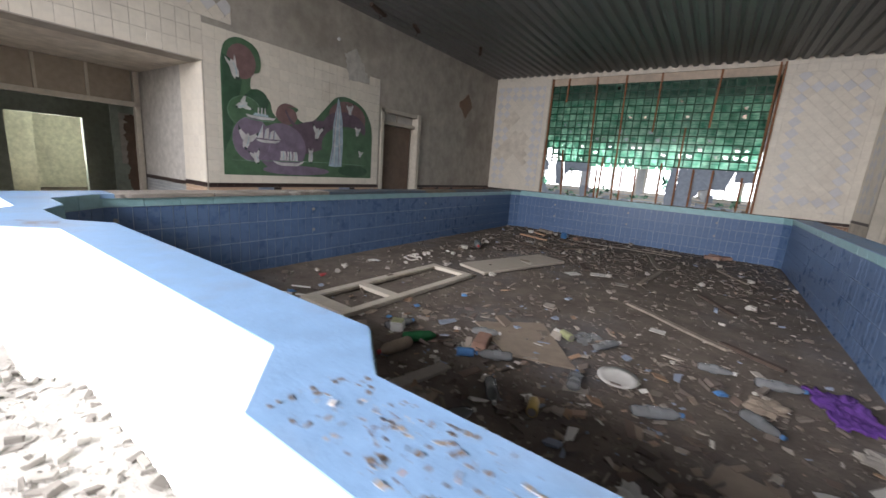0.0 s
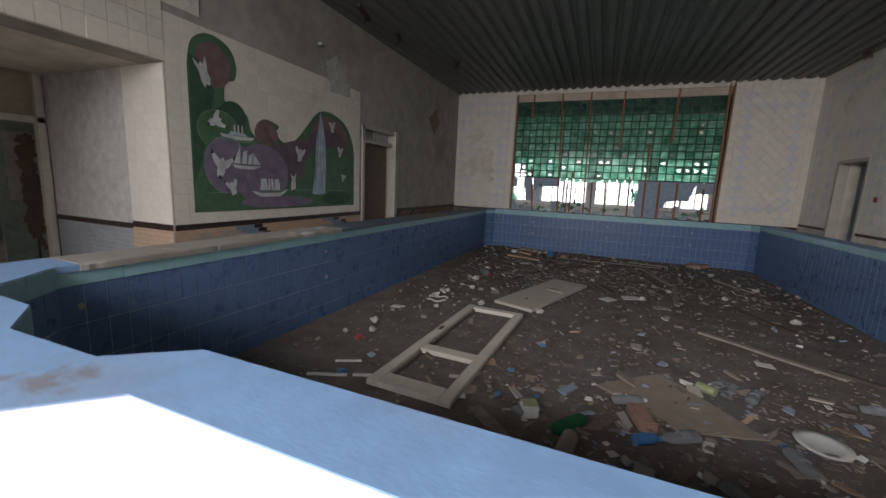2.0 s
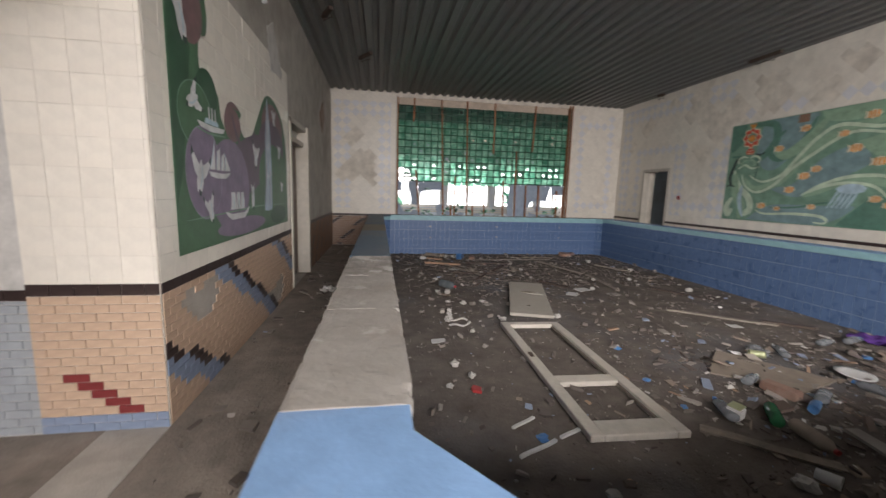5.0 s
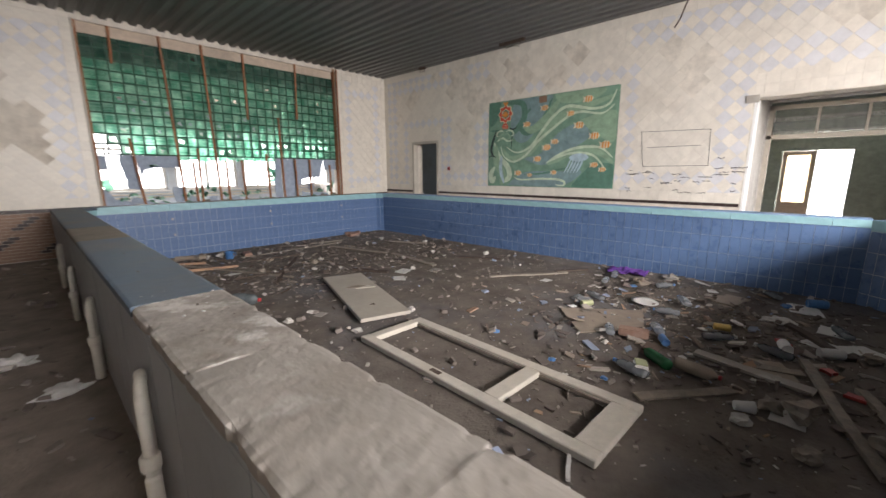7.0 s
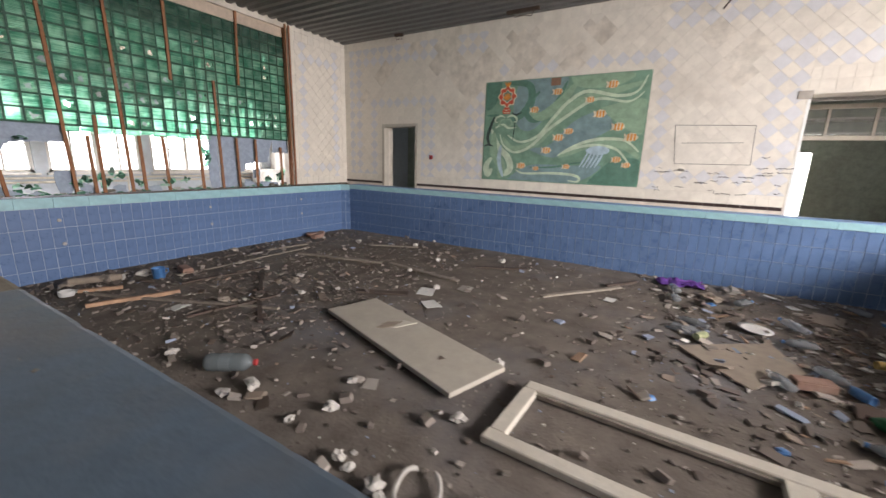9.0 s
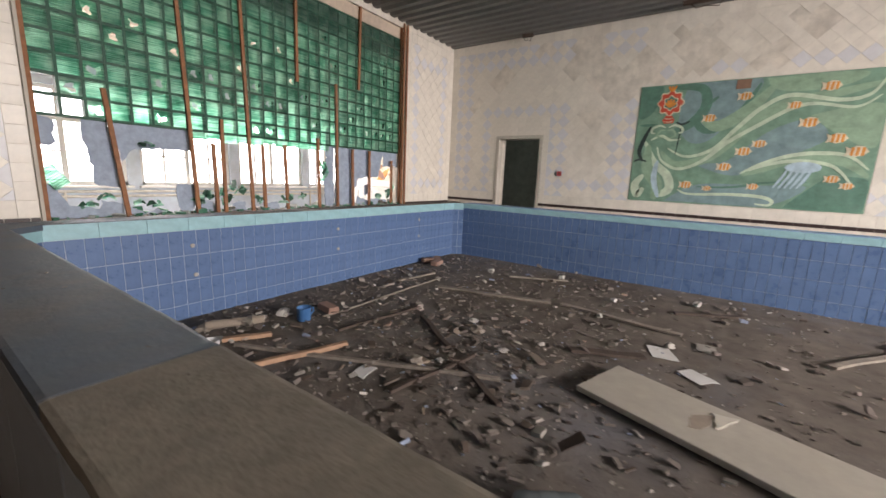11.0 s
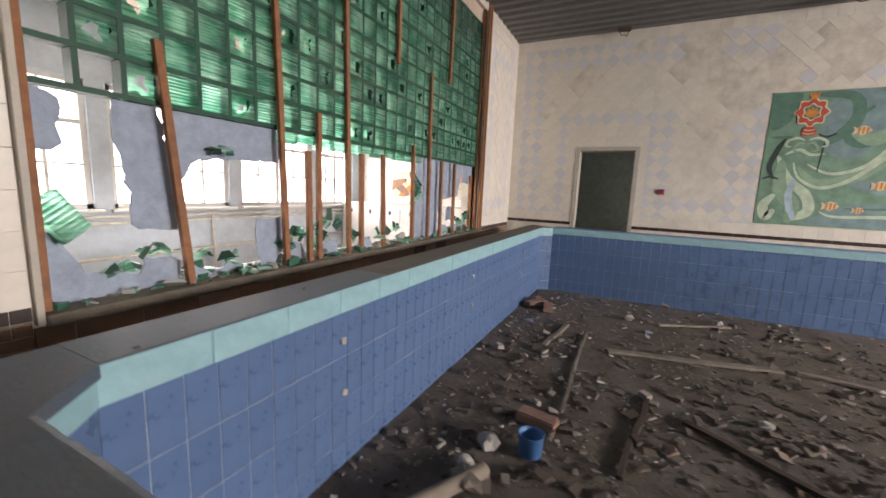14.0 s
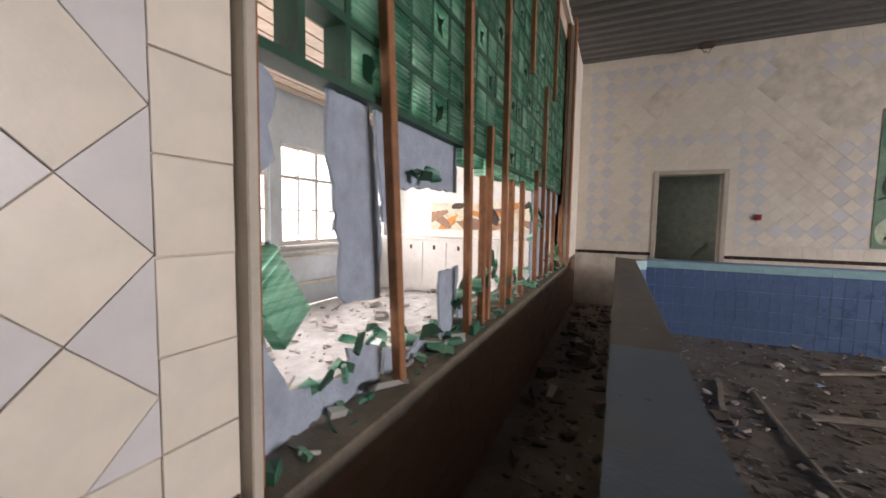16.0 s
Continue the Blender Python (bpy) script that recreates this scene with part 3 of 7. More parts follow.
# the left passage and the room behind it
structure("wall_passage_left", boxes(((-2.65, 2.225, 0), (XL - 0.32, 2.5, 2.6)), ((-2.65, -1.4, 0), (XL - 0.32, -1.2, 2.6))), GREY_PAINT, "grey painted side wall of a deep passage", "wall")
structure("ceiling_passage_left", boxes(((-2.65, -1.2, 2.43), (XL - 0.32, 2.225, 2.55))), PLASTER, "plain passage ceiling", "ceiling")
structure("wall_door_left", wall_with_holes(-2.65, -1.4, 2.5, 0.0, 4.0, [(-0.6, 2.2, DECK, 2.50)], -0.12, "x"), GREY_PAINT, "grey wall around a wide doorway", "wall")
structure("wall_far_left", wall_with_holes(-7.0, -3.5, 6.5, 0.0, 4.0, [(1.32, 2.52, 0.0, 1.83)], -0.15, "x"), GREEN_PAINT, "dull grey-green wall of the side room with a doorway", "wall")
structure("wall_room_left", boxes(((-7.0, -3.6, 0), (-2.77, -3.5, 4)), ((-7.0, 4.3, 0), (-2.77, 4.4, 4)), ((-9.2, -0.5, 0), (-9.1, 6.5, 4)), ((-9.1, 4.6, 0), (-7.15, 4.7, 4)), ((-9.1, -0.6, 0), (-7.15, -0.5, 4)), ((-8.25, -0.5, 0), (-8.15, 1.9, 4))), CREAM_PAINT, "pale yellow walls of the side rooms", "wall")
structure("floor_room_left", floor_grid(-9.1, -2.75, -3.5, 6.5, DECK - 0.003, 0.4, 0.004, 1.0), DUST2, "dusty floor of the side room", "floor")

# the right passage and the room behind it
structure("wall_passage_right", boxes(((XR + 0.3, 2.02, 0), (8.95, 2.25, 4)), ((XR + 0.3, -1.4, 0), (8.95, -1.2, 4))), GREY_PAINT, "painted side wall of a deep passage", "wall")
structure("ceiling_passage_right", boxes(((XR + 0.3, -1.2, 2.6), (8.95, 2.02, 2.7))), PLASTER, "plain passage ceiling", "ceiling")
structure("wall_door_right", wall_with_holes(8.95, -1.4, 2.25, 0.0, 4.0, [(-0.9, 2.0, DECK, 2.56)], 0.12, "x"), GREY_PAINT, "pale wall around a wide doorway", "wall")
structure("wall_far_right", wall_with_holes(12.5, -3.5, 4.5, 0.0, 4.0, [(0.74, 1.90, 0.0, 1.88)], 0.15, "x"), GREEN_PAINT, "dull green wall of the side room with a bright doorway", "wall")
structure("wall_room_right", boxes(((9.07, -3.6, 0), (12.5, -3.5, 4)), ((9.07, 4.4, 0), (12.5, 4.5, 4)), ((9.07, 2.25, 0), (9.2, 4.4, 4))), GREEN_PAINT, "dull green walls of the side room", "wall")
structure("floor_room_right", floor_grid(8.9, 13.5, -3.5, 4.5, DECK - 0.004, 0.4, 0.004, 2.0), DUST2, "dusty floor of the side room", "floor")
structure("backdrop_right", boxes(((14.2, -2, -1), (14.25, 4.5, 4))), OUTSIDE, "bright daylight beyond the doorway", "sky")

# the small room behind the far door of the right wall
structure("wall_room_small", boxes(((9.5, 7.1, 0), (9.6, 10.0, 4))), BRIGHTENED_GREEN_PAINT, "grey-green wall of the small room, brightened in its colour", "wall")
# the opening in this wall is added, out of view, for the fill lamp
structure("wall_room_small_side", wall_with_holes(7.1, XR + 0.3, 9.6, 0.0, 4.0, [(8.1, 9.2, 1.1, 2.1)], -0.1, "y"), BRIGHTENED_GREEN_PAINT, "brightened grey-green side wall with an unseen opening added for a fill lamp", "wall")
structure("floor_room_small", floor_grid(XR, 9.5, 7.1, 10.3, DECK - 0.005, 0.4, 0.004, 2.5), DUST2, "dusty floor of the small room", "floor")

# the room behind the glass blocks
structure("floor_second_room", floor_grid(-3.0, END, 10.25, 13.9, DECK - 0.1, 0.15, 0.02, 9.0), DUST_WHITE, "pale floor of the second room covered in rubble", "floor")
WINS = [(-2.38 + 1.78 * k, min(-0.80 + 1.78 * k, 7.6)) for k in range(6)]
structure("wall_second_far", wall_with_holes(13.9, -3.0, END, 0.0, 4.0, [(a, b, 0.98, 2.5) for a, b in WINS], 0.25, "y"), PALE_BLUE_PAINT, "pale blue painted wall with a row of windows", "wall")
structure("wall_second_end", boxes(((END, 10.251, 0), (END + 0.14, 14.15, 4)), ((-3.2, 10.0, 0), (-3.0, 14.15, 4))), WHITE_FRAME, "pale painted end wall of the second room", "wall")
structure("wall_second_near", boxes(((XR + 0.001, 10.0, 0), (7.995, 10.25, 4)), ((8.22, 10.0, 0), (11.6, 10.25, 4)), ((7.995, 10.0, 2.12), (8.22, 10.25, 4)), ((-3.0, 10.0, 0), (XL - 0.33, 10.25, 4))), PALE_BLUE_PAINT, "plain painted wall of the second room", "wall")
structure("backdrop_far", boxes(((-14, 17.5, -2), (22, 17.6, 8))), OUTSIDE, "white overexposed daylight outside the windows", "sky")
structure("ceiling_second_room", boxes(*[((-3.0, 10.25 + 0.2 * i, 3.2), (END, 10.25 + 0.2 * i + 0.17, 3.24)) for i in range(18)]), FRAME_BEIGE, "beige slatted ceiling of the second room", "ceiling")
# plain outdoor ground far below the windows
structure("ground", floor_grid(-60, 60, -60, 60, -0.25, 30, 0.0, 0.0), DUST3, "pale bare ground outside the building", "ground")

# ---- the pool ----
INNER = [(0.620, 0.800), (0.900, 0.431), (1.300, 0.420), (1.540, 0.278), (1.990, 0.285), (2.200, 0.448), (4.210, 0.440), (4.400, 0.273), (4.980, 0.273),
         (5.160, 0.431), (5.840, 0.431), (6.160, 0.800), (6.16, 9.02), (6.05, 9.165), (0.815, 9.165), (0.62, 9.0)]


def ribbon(outer, inner, z0, z1):
    """A wall between two lines of equal length."""
    bm = bmesh.new()
    lines = [[bm.verts.new((x, y, z)) for x, y in line] for line, z in ((outer, z0), (outer, z1), (inner, z1), (inner, z0))]
    for a, b in zip(lines, lines[1:] + lines[:1]):
        for i in range(len(a) - 1):
            bm.faces.new((a[i], a[i + 1], b[i + 1], b[i]))
    bm.faces.new([l[0] for l in lines])
    bm.faces.new([l[-1] for l in lines][::-1])
    bmesh.ops.recalc_face_normals(bm, faces=bm.faces[:])
    return bm


pool = thing("pool", (0, 0, 0), "raised indoor pool with blue tiled walls, drained and full of rubble", "pool")
FRONT_IN = [(0.620, 0.800), (0.900, 0.431), (1.300, 0.420), (1.540, 0.278), (1.990, 0.285), (2.200, 0.448), (4.210, 0.440), (4.400, 0.273), (4.980, 0.273), (5.160, 0.431), (5.840, 0.431), (6.160, 0.800)]
FRONT_OUT = [(0.335, 0.203), (0.620, 0.203), (1.300, 0.203), (1.480, 0.038), (2.080, 0.038), (2.270, 0.218), (4.130, 0.218), (4.320, 0.043), (5.080, 0.043), (5.260, 0.203), (6.100, 0.203), (6.430, 0.203)]
TOP = 0.04
part("front_wall", ribbon(FRONT_OUT, FRONT_IN, -0.05, RIM - 0.006), WHITEWASH, pool, "white tiled outer wall stepping in and out")
part("front_coping", ribbon([(x, y - 0.001) for x, y in FRONT_OUT], [(x, y + 0.01) for x, y in FRONT_IN], RIM - 0.0055, RIM), RIM_BLUE, pool, "pale blue painted rim with chips and rust stains")
part("left_wall", ribbon([(0.335, 0.2035), (0.335, 9.38)], [(0.62, 0.80), (0.62, 9.0)], -0.05, RIM - TOP), GROUT, pool)
part("far_wall", ribbon([(0.3351, 9.38), (0.815, 9.3801), (6.05, 9.3801), (6.43, 9.38)], [(0.62, 9.0), (0.815, 9.165), (6.05, 9.165), (6.16, 9.02)], -0.05, RIM - TOP - 0.001), GROUT, pool)
part("right_wall", ribbon([(6.43, 9.3799), (6.43, 0.203)], [(6.16, 9.02), (6.16, 0.80)], -0.05, RIM - TOP), GROUT, pool)
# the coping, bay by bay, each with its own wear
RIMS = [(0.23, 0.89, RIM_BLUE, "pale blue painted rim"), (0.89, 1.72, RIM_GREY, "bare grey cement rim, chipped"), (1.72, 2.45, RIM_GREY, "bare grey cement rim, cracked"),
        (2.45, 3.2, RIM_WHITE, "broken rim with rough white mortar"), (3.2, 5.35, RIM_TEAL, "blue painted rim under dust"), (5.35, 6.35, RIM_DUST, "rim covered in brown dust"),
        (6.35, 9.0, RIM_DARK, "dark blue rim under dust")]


def worn_slab(x0, x1, y0, y1, amp, seed, chip, nx=20):
    """A coping slab with an uneven top and edges that have crumbled away in places."""
    bm = bmesh.new()
    ny = int((y1 - y0) / 0.016)
    g = []
    for i in range(nx + 1):
        row = []
        for j in range(ny + 1):
            u, v = x0 + (x1 - x0) * i / nx, y0 + (y1 - y0) * j / ny
            z = RIM + amp * (0.5 * noise.noise((5 * u, 5 * v, seed)) + 0.3 * noise.noise((17 * u, 17 * v, seed)) + 0.25 * noise.noise((41 * u, 41 * v, seed)))
            side = min(i, nx - i)
            if side < 3:
                bite = max(0.0, noise.noise((6 * v, seed, i > 3)) + 0.5 * noise.noise((19 * v, seed, i > 3)) - 0.05)
                z -= (0.004 if side == 0 else 0.0) + chip * bite * (0.03, 0.016, 0.005)[side]
                if side == 0:
                    u += (1 if i == 0 else -1) * (0.003 + chip * bite * 0.028)
            row.append(bm.verts.new((u, v, z)))
        g.append(row)
    low = [[bm.verts.new((v.co.x, v.co.y, RIM - TOP)) for v in row] for row in (g[0], g[-1])]
    for i in range(nx):
        for j in range(ny):
            bm.faces.new((g[i][j], g[i + 1][j], g[i + 1][j + 1], g[i][j + 1]))
    for j in range(ny):
        bm.faces.new((g[0][j], g[0][j + 1], low[0][j + 1], low[0][j]))
        bm.faces.new((g[-1][j + 1], g[-1][j], low[1][j], low[1][j + 1]))
    for k in (0, -1):
        bm.faces.new([r[k] for r in g] + [low[1][k], low[0][k]])
    bmesh.ops.recalc_face_normals(bm, faces=bm.faces[:])
    return bm


for n, (a, b, mt, lab) in enumerate(RIMS):
    amp, chip = (0.008, 1.0) if mt is RIM_WHITE else (0.007, 0.9) if mt is RIM_GREY else (0.002, 0.15)
    if n == 0:
        bm = slab([(0.325, 0.19), (0.645, 0.19), (0.645, 0.89), (0.325, 0.89)], TOP - 0.002, Matrix.Translation((0, 0, RIM - TOP)))
    else:
        bm = worn_slab(0.322, 0.662, a + 0.002, b - 0.002, amp, 3.0 * n, chip)
    part("coping", bm, mt, pool, lab)
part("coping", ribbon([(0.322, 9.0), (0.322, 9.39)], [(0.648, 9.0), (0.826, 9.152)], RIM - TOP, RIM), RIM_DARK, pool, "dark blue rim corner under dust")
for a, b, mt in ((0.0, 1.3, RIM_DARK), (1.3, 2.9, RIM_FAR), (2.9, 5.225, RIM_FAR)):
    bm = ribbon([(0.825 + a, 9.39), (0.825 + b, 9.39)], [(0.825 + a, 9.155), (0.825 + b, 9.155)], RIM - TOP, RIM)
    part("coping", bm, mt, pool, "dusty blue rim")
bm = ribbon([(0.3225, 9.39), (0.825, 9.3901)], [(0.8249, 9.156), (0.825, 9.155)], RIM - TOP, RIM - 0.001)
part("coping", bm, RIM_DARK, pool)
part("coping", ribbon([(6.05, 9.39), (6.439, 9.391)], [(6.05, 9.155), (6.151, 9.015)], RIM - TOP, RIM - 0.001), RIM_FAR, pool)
for a, b in ((9.015, 6.0), (6.0, 3.0), (3.0, 0.8)):
    part("coping", ribbon([(6.44, a), (6.44, b)], [(6.15, a), (6.15, b)], RIM - TOP, RIM + 0.001), RIM_BLUE, pool)


def pool_face(p, q, near, count, edge=0.80):
    """Blue wall tiles and the turquoise strip above them along the line from p to q, facing the pool."""
    p, q = Vector((*p, 0)), Vector((*q, 0))
    d = (q - p).normalized()
    nrm = Vector((-d.y, d.x, 0))
    m = Matrix(((d.x, 0, nrm.x, p.x), (d.y, 0, nrm.y, p.y), (0, 1, 0, 0), (0, 0, 0, 1)))
    L = (q - p).length
    cols = max(round(L / 0.108), 1)
    holder = new("tiled_face")
    holder.parent = pool
    lay(straight((0, L, edge - 0.90, edge), L / cols, 0.225, "blue"), m, holder, near, count, thick=0.003, gap=0.0017)
    n2 = max(round(L / 0.3), 1)
    lay(straight((0, L, edge, 0.916), L / n2, 0.916 - edge, "turq"), m, holder, near, 60, thick=0.012, gap=0.001, name="edge_tile")
    return holder


faces = list(zip(INNER, INNER[1:] + INNER[:1]))
for a, b in faces:
    big = abs(a[0] - b[0]) + abs(a[1] - b[1]) > 3
    pool_face(a, b, (0.9, 8.6, 0.6), 220 if big and a[1] > 9.1 else 60 if big else 0, 0.832 if a[0] == b[0] == 6.16 else 0.80)
# inlet caps in the tiled walls
for x, y, z, nx, ny in ((0.627, 0.884, 0.678, 1, 0), (0.627, 2.963, 0.692, 1, 0), (0.627, 2.967, 0.421, 1, 0), (0.627, 5.4, 0.69, 1, 0), (0.627, 5.4, 0.42, 1, 0), (0.627, 7.6, 0.69, 1, 0),
                        (1.76, 9.158, 0.66, 0, -1), (1.77, 9.158, 0.39, 0, -1), (3.42, 9.158, 0.672, 0, -1), (3.42, 9.158, 0.42, 0, -1), (5.05, 9.158, 0.68, 0, -1), (5.05, 9.158, 0.42, 0, -1)):
    cap = lathe([(0.0, 0.0), (0.019, 0.0), (0.019, 0.008), (0.013, 0.012), (0.008, 0.009), (0.0, 0.009)], 14)
    cap.transform(Matrix.Translation((x, y, z)) @ Vector((nx, ny, 0)).to_track_quat("Z", "Y").to_matrix().to_4x4())
    part("inlet_cap", cap, LUMP, pool)
# outer face of the pool on the walkway side
lay(straight((0.25, 9.4, DECK - 0.02, RIM - TOP), 0.3, 0.78, "grey"), plane_matrix("x", 0.335, -1), pool, (0.3, 4, 0.5), 30, name="facing_tile")
lay(straight((0.34, 6.4, DECK - 0.02, RIM - TOP), 0.3, 0.78, "grey"), plane_matrix("y", 9.38, 1), pool, name="facing_tile")

# ---- wall tiles ----
BANDS_R = [(6.5, 9.9, 3.30, 3.70, "u"), (-3, 3.8, 3.30, 3.70, "u"), (2.0, 8.0, 1.12, 1.40, "u"), (9.05, 9.9, 1.0, 1.30, "u"), (9.48, 9.86, 1.0, 3.7, "v"), (9.04, 9.30, 1.0, 2.75, "v"),
           (7.62, 7.92, 1.0, 2.75, "v"), (7.6, 9.3, 2.45, 2.78, "u"), (6.5, 6.82, 1.1, 3.1, "v"), (3.50, 3.83, 1.1, 3.1, "v"), (3.5, 6.8, 2.86, 3.12, "u"), (2.1, 2.42, 1.1, 2.9, "v"), (-3, 2.42, 2.72, 3.05, "u")]
LOST_R = [(2.75, 2.9, 0.3), (8.9, 3.2, 0.22), (7.2, 2.4, 0.2), (5.0, 3.15, 0.22), (1.2, 3.4, 0.3), (7.35, 3.35, 0.42), (5.85, 3.30, 0.40), (6.9, 2.95, 0.40), (6.4, 3.1, 0.3), (9.45, 2.75, 0.13), (8.1, 3.62, 0.2), (4.6, 3.45, 0.25), (3.1, 3.2, 0.18)]
O_R = (9.68, 1.43)
tiles = straight((2.05, 8.0, 0.965, 1.115), 0.15, 0.15, "cream") + straight((8.92, 10.0, 0.965, 1.115), 0.15, 0.15, "cream")
tiles += straight((9.85, 10.0, 1.115, 3.70), 0.15, 0.15, "cream") + straight((YB, 10.0, 3.70, 3.85), 0.15, 0.15, "cream")
tiles += straight((8.92, 9.05, 1.115, 2.17), 0.15, 0.15, "cream") + straight((7.90, 8.0, 0.965, 2.17), 0.15, 0.15, "cream") + straight((7.90, 9.05, 2.17, 2.47), 0.15, 0.15, "cream")
for rect in ((9.05, 9.85, 1.115, 2.47), (7.90, 9.85, 2.47, 3.70), (6.51, 7.90, 1.115, 3.70), (3.82, 6.51, 2.85, 3.70), (2.05, 3.82, 1.115, 3.70), (YB, 2.05, 2.72, 3.70)):
    tiles += diagonal(rect, BANDS_R, lost=LOST_R, o=O_R)
tiles += straight((YB, 2.05, 2.41, 2.72), 0.15, 0.155, "cream")
lay(tiles, plane_matrix("x", XR, -1), wall_right, (7.08, 9.9, 1.8), 300, thick=0.0025, gap=0.0008, uneven=0.0007)
lay(straight((2.05, 8.0, 0.915, 0.965), 0.15, 0.05, "black") + straight((8.92, 10.0, 0.915, 0.965), 0.15, 0.05, "black"), plane_matrix("x", XR, -1), wall_right, (7.08, 8, 1), 60, name="band_tile")

BANDS_W = [(0.48, 0.84, 0.9, 3.7, "v"), (-0.45, -0.15, 0.9, 3.7, "v"), (-0.45, 0.8, 3.25, 3.60, "u"), (5.75, 6.05, 0.9, 3.7, "v"), (6.65, 6.95, 0.9, 3.7, "v"), (5.75, 6.95, 3.2, 3.55, "u"), (5.75, 6.95, 1.1, 1.3, "u")]
LOST_W = [(0.15, 2.2, 0.36), (-0.2, 1.9, 0.28), (0.3, 1.75, 0.2), (-0.1, 2.75, 0.22)]
tiles = []
for a, b in ((XL - 0.07, 0.962), (5.62, XR)):
    tiles += straight((a, b, 0.885, 1.03), 0.15, 0.145, "cream")
    tiles += straight((a, b, 3.62, 3.85), 0.15, 0.15, "cream")
tiles += straight((0.83, 0.962, 1.03, 3.62), 0.15, 0.15, "cream") + straight((5.62, 5.74, 1.03, 3.62), 0.15, 0.15, "cream") + straight((6.95, XR, 1.03, 3.62), 0.15, 0.15, "cream")
tiles += diagonal((XL, 0.83, 1.03, 3.62), BANDS_W, lost=LOST_W) + diagonal((5.74, 6.95, 1.03, 3.62), BANDS_W)
lay(tiles, plane_matrix("y", YF, -1), wall_window, (0.7, 10, 1.6), 300, gap=0.0014)
BAND = straight((XL, 0.962, 0.828, 0.885), 0.15, 0.057, "black") + straight((5.62, XR, 0.828, 0.885), 0.15, 0.057, "black")
lay(BAND, plane_matrix("y", YF, -1), wall_window, (0.7, 10, 0.9), 60, name="band_tile")


def brick_paint(u, v):
    """Small brick tiles: tan ground with dark and blue stripes that climb across it."""
    d = (u + v * 1.9 - 0.13) % 1.55
    if d < 0.11:
        return "black"
    if d > 1.30:
        return "slate"
    if noise.noise((u * 2.2, v * 2.2, 4)) > 0.42:
        return None
    return "orange"


def brown_paint(u, v):
    d = (u - v * 0.9) % 0.6
    return "black" if d < 0.09 else "brown"


tiles = straight((2.235, 5.40, DECK, 0.865), 0.125, 0.048, "orange", 0.5, brick_paint) + straight((6.66, 10.0, DECK, 0.865), 0.125, 0.048, "orange", 0.5, brown_paint)
lay(tiles, plane_matrix("x", XL, -1 + 2), wall_left, (-0.6, 2.4, 0.5), 300, name="brick_tile")
lay(straight((2.235, 5.40, 0.865, 0.925), 0.11, 0.06, "black") + straight((6.66, 10.0, 0.865, 0.925), 0.11, 0.06, "black"), plane_matrix("x", XL, 1), wall_left, (-0.6, 2.4, 0.9), 60, name="band_tile")
lay(straight((XL, 0.96, DECK, 0.828), 0.125, 0.048, "brown", 0.5, brown_paint) + straight((5.62, XR, DECK, 0.828), 0.125, 0.048, "brown", 0.5) + straight((0.96, 5.62, DECK, 0.80), 0.25, 0.12, "brown", 0.5, lambda u, v: "brown" if noise.noise((u * 3, v * 3, 1)) < 0.3 else "black"), plane_matrix("y", YF, -1), wall_window, (0.8, 10, 0.6), 200, name="brick_tile")


def left_paint(u, v):
    return "cream" if v < 2.93 and not (u > 4.7 and v > 2.75 + 0.3 * noise.noise((u * 2, v, 5))) else None


tiles = straight((2.235, 5.36, 0.925, 3.02), 0.15, 0.15, "cream", 0.0, left_paint)
tiles += straight((YB, 2.235, 2.44, 2.62), 0.15, 0.18, "cream")
tiles += diagonal((YB, 2.6, 2.95, 3.5), [(-3, 2.6, 2.95, 3.6, "u")], lost=[(2.5, 3.4, 0.3)])
lay(tiles, plane_matrix("x", XL, 1), wall_left, (-0.6, 2.4, 1.4), 200)
lay(straight((YB, 2.235, 2.62, 2.95), 0.15, 0.165, "cream"), plane_matrix("x", XL, 1), wall_left)

# the jamb of the left passage, tiled near the pool hall
jamb = structure("wall_jamb", box((-1.22, 2.217, DECK), (XL + 0.004, 2.226, 2.43)), PLASTER, "white tiled jamb of the passage above brick tiles", "wall")
lay(straight((-1.22, XL + 0.003, 0.93, 2.43), 0.15, 0.15, "cream"), plane_matrix("y", 2.217, -1), jamb, (-0.6, 2.3, 1.2), 300)
lay(straight((-1.22, XL + 0.003, 0.865, 0.93), 0.11, 0.065, "black"), plane_matrix("y", 2.217, -1), jamb, (-0.6, 2.3, 1.2), 60, name="band_tile")


def jamb_paint(u, v):
    k = round((v - 0.42) / 0.048)
    if v < 0.2:
        return "slate"
    if 0 <= -k <= 4 and abs(u - (-1.06 - 0.075 * k)) < 0.07:
        return "red"
    return "orange"


lay(straight((-1.22, XL + 0.003, DECK, 0.865), 0.125, 0.048, "orange", 0.5, jamb_paint), plane_matrix("y", 2.217, -1), jamb, (-0.6, 2.3, 0.5), 120, name="brick_tile")
lay(straight((-2.64, -1.22, 0.84, 0.90), 0.11, 0.06, "black"), plane_matrix("y", 2.225, -1), jamb, name="band_tile")
lay(straight((-2.64, -1.22, DECK, 0.84), 0.125, 0.048, "grey", 0.5), plane_matrix("y", 2.225, -1), jamb, name="brick_tile")
structure("jamb_right", box((XR - 0.004, 2.0, DECK), (XR + 0.32, 2.032, 2.40)), WHITEWASH, "white plastered jamb of the passage", "wall")
# square capital at the head of the right passage
structure("corner_block", box((XR - 0.012, 1.99, 2.34), (XR + 0.02, 2.14, 2.44), 0.004), PLASTER_OLD, "tan corner tile over the passage", "wall")

# ---- the glass block window ----
window = thing("window_1", (0, 0, 0), "wide window of green ribbed glass blocks, broken along the bottom", "window")
window["kind"] = "structure"
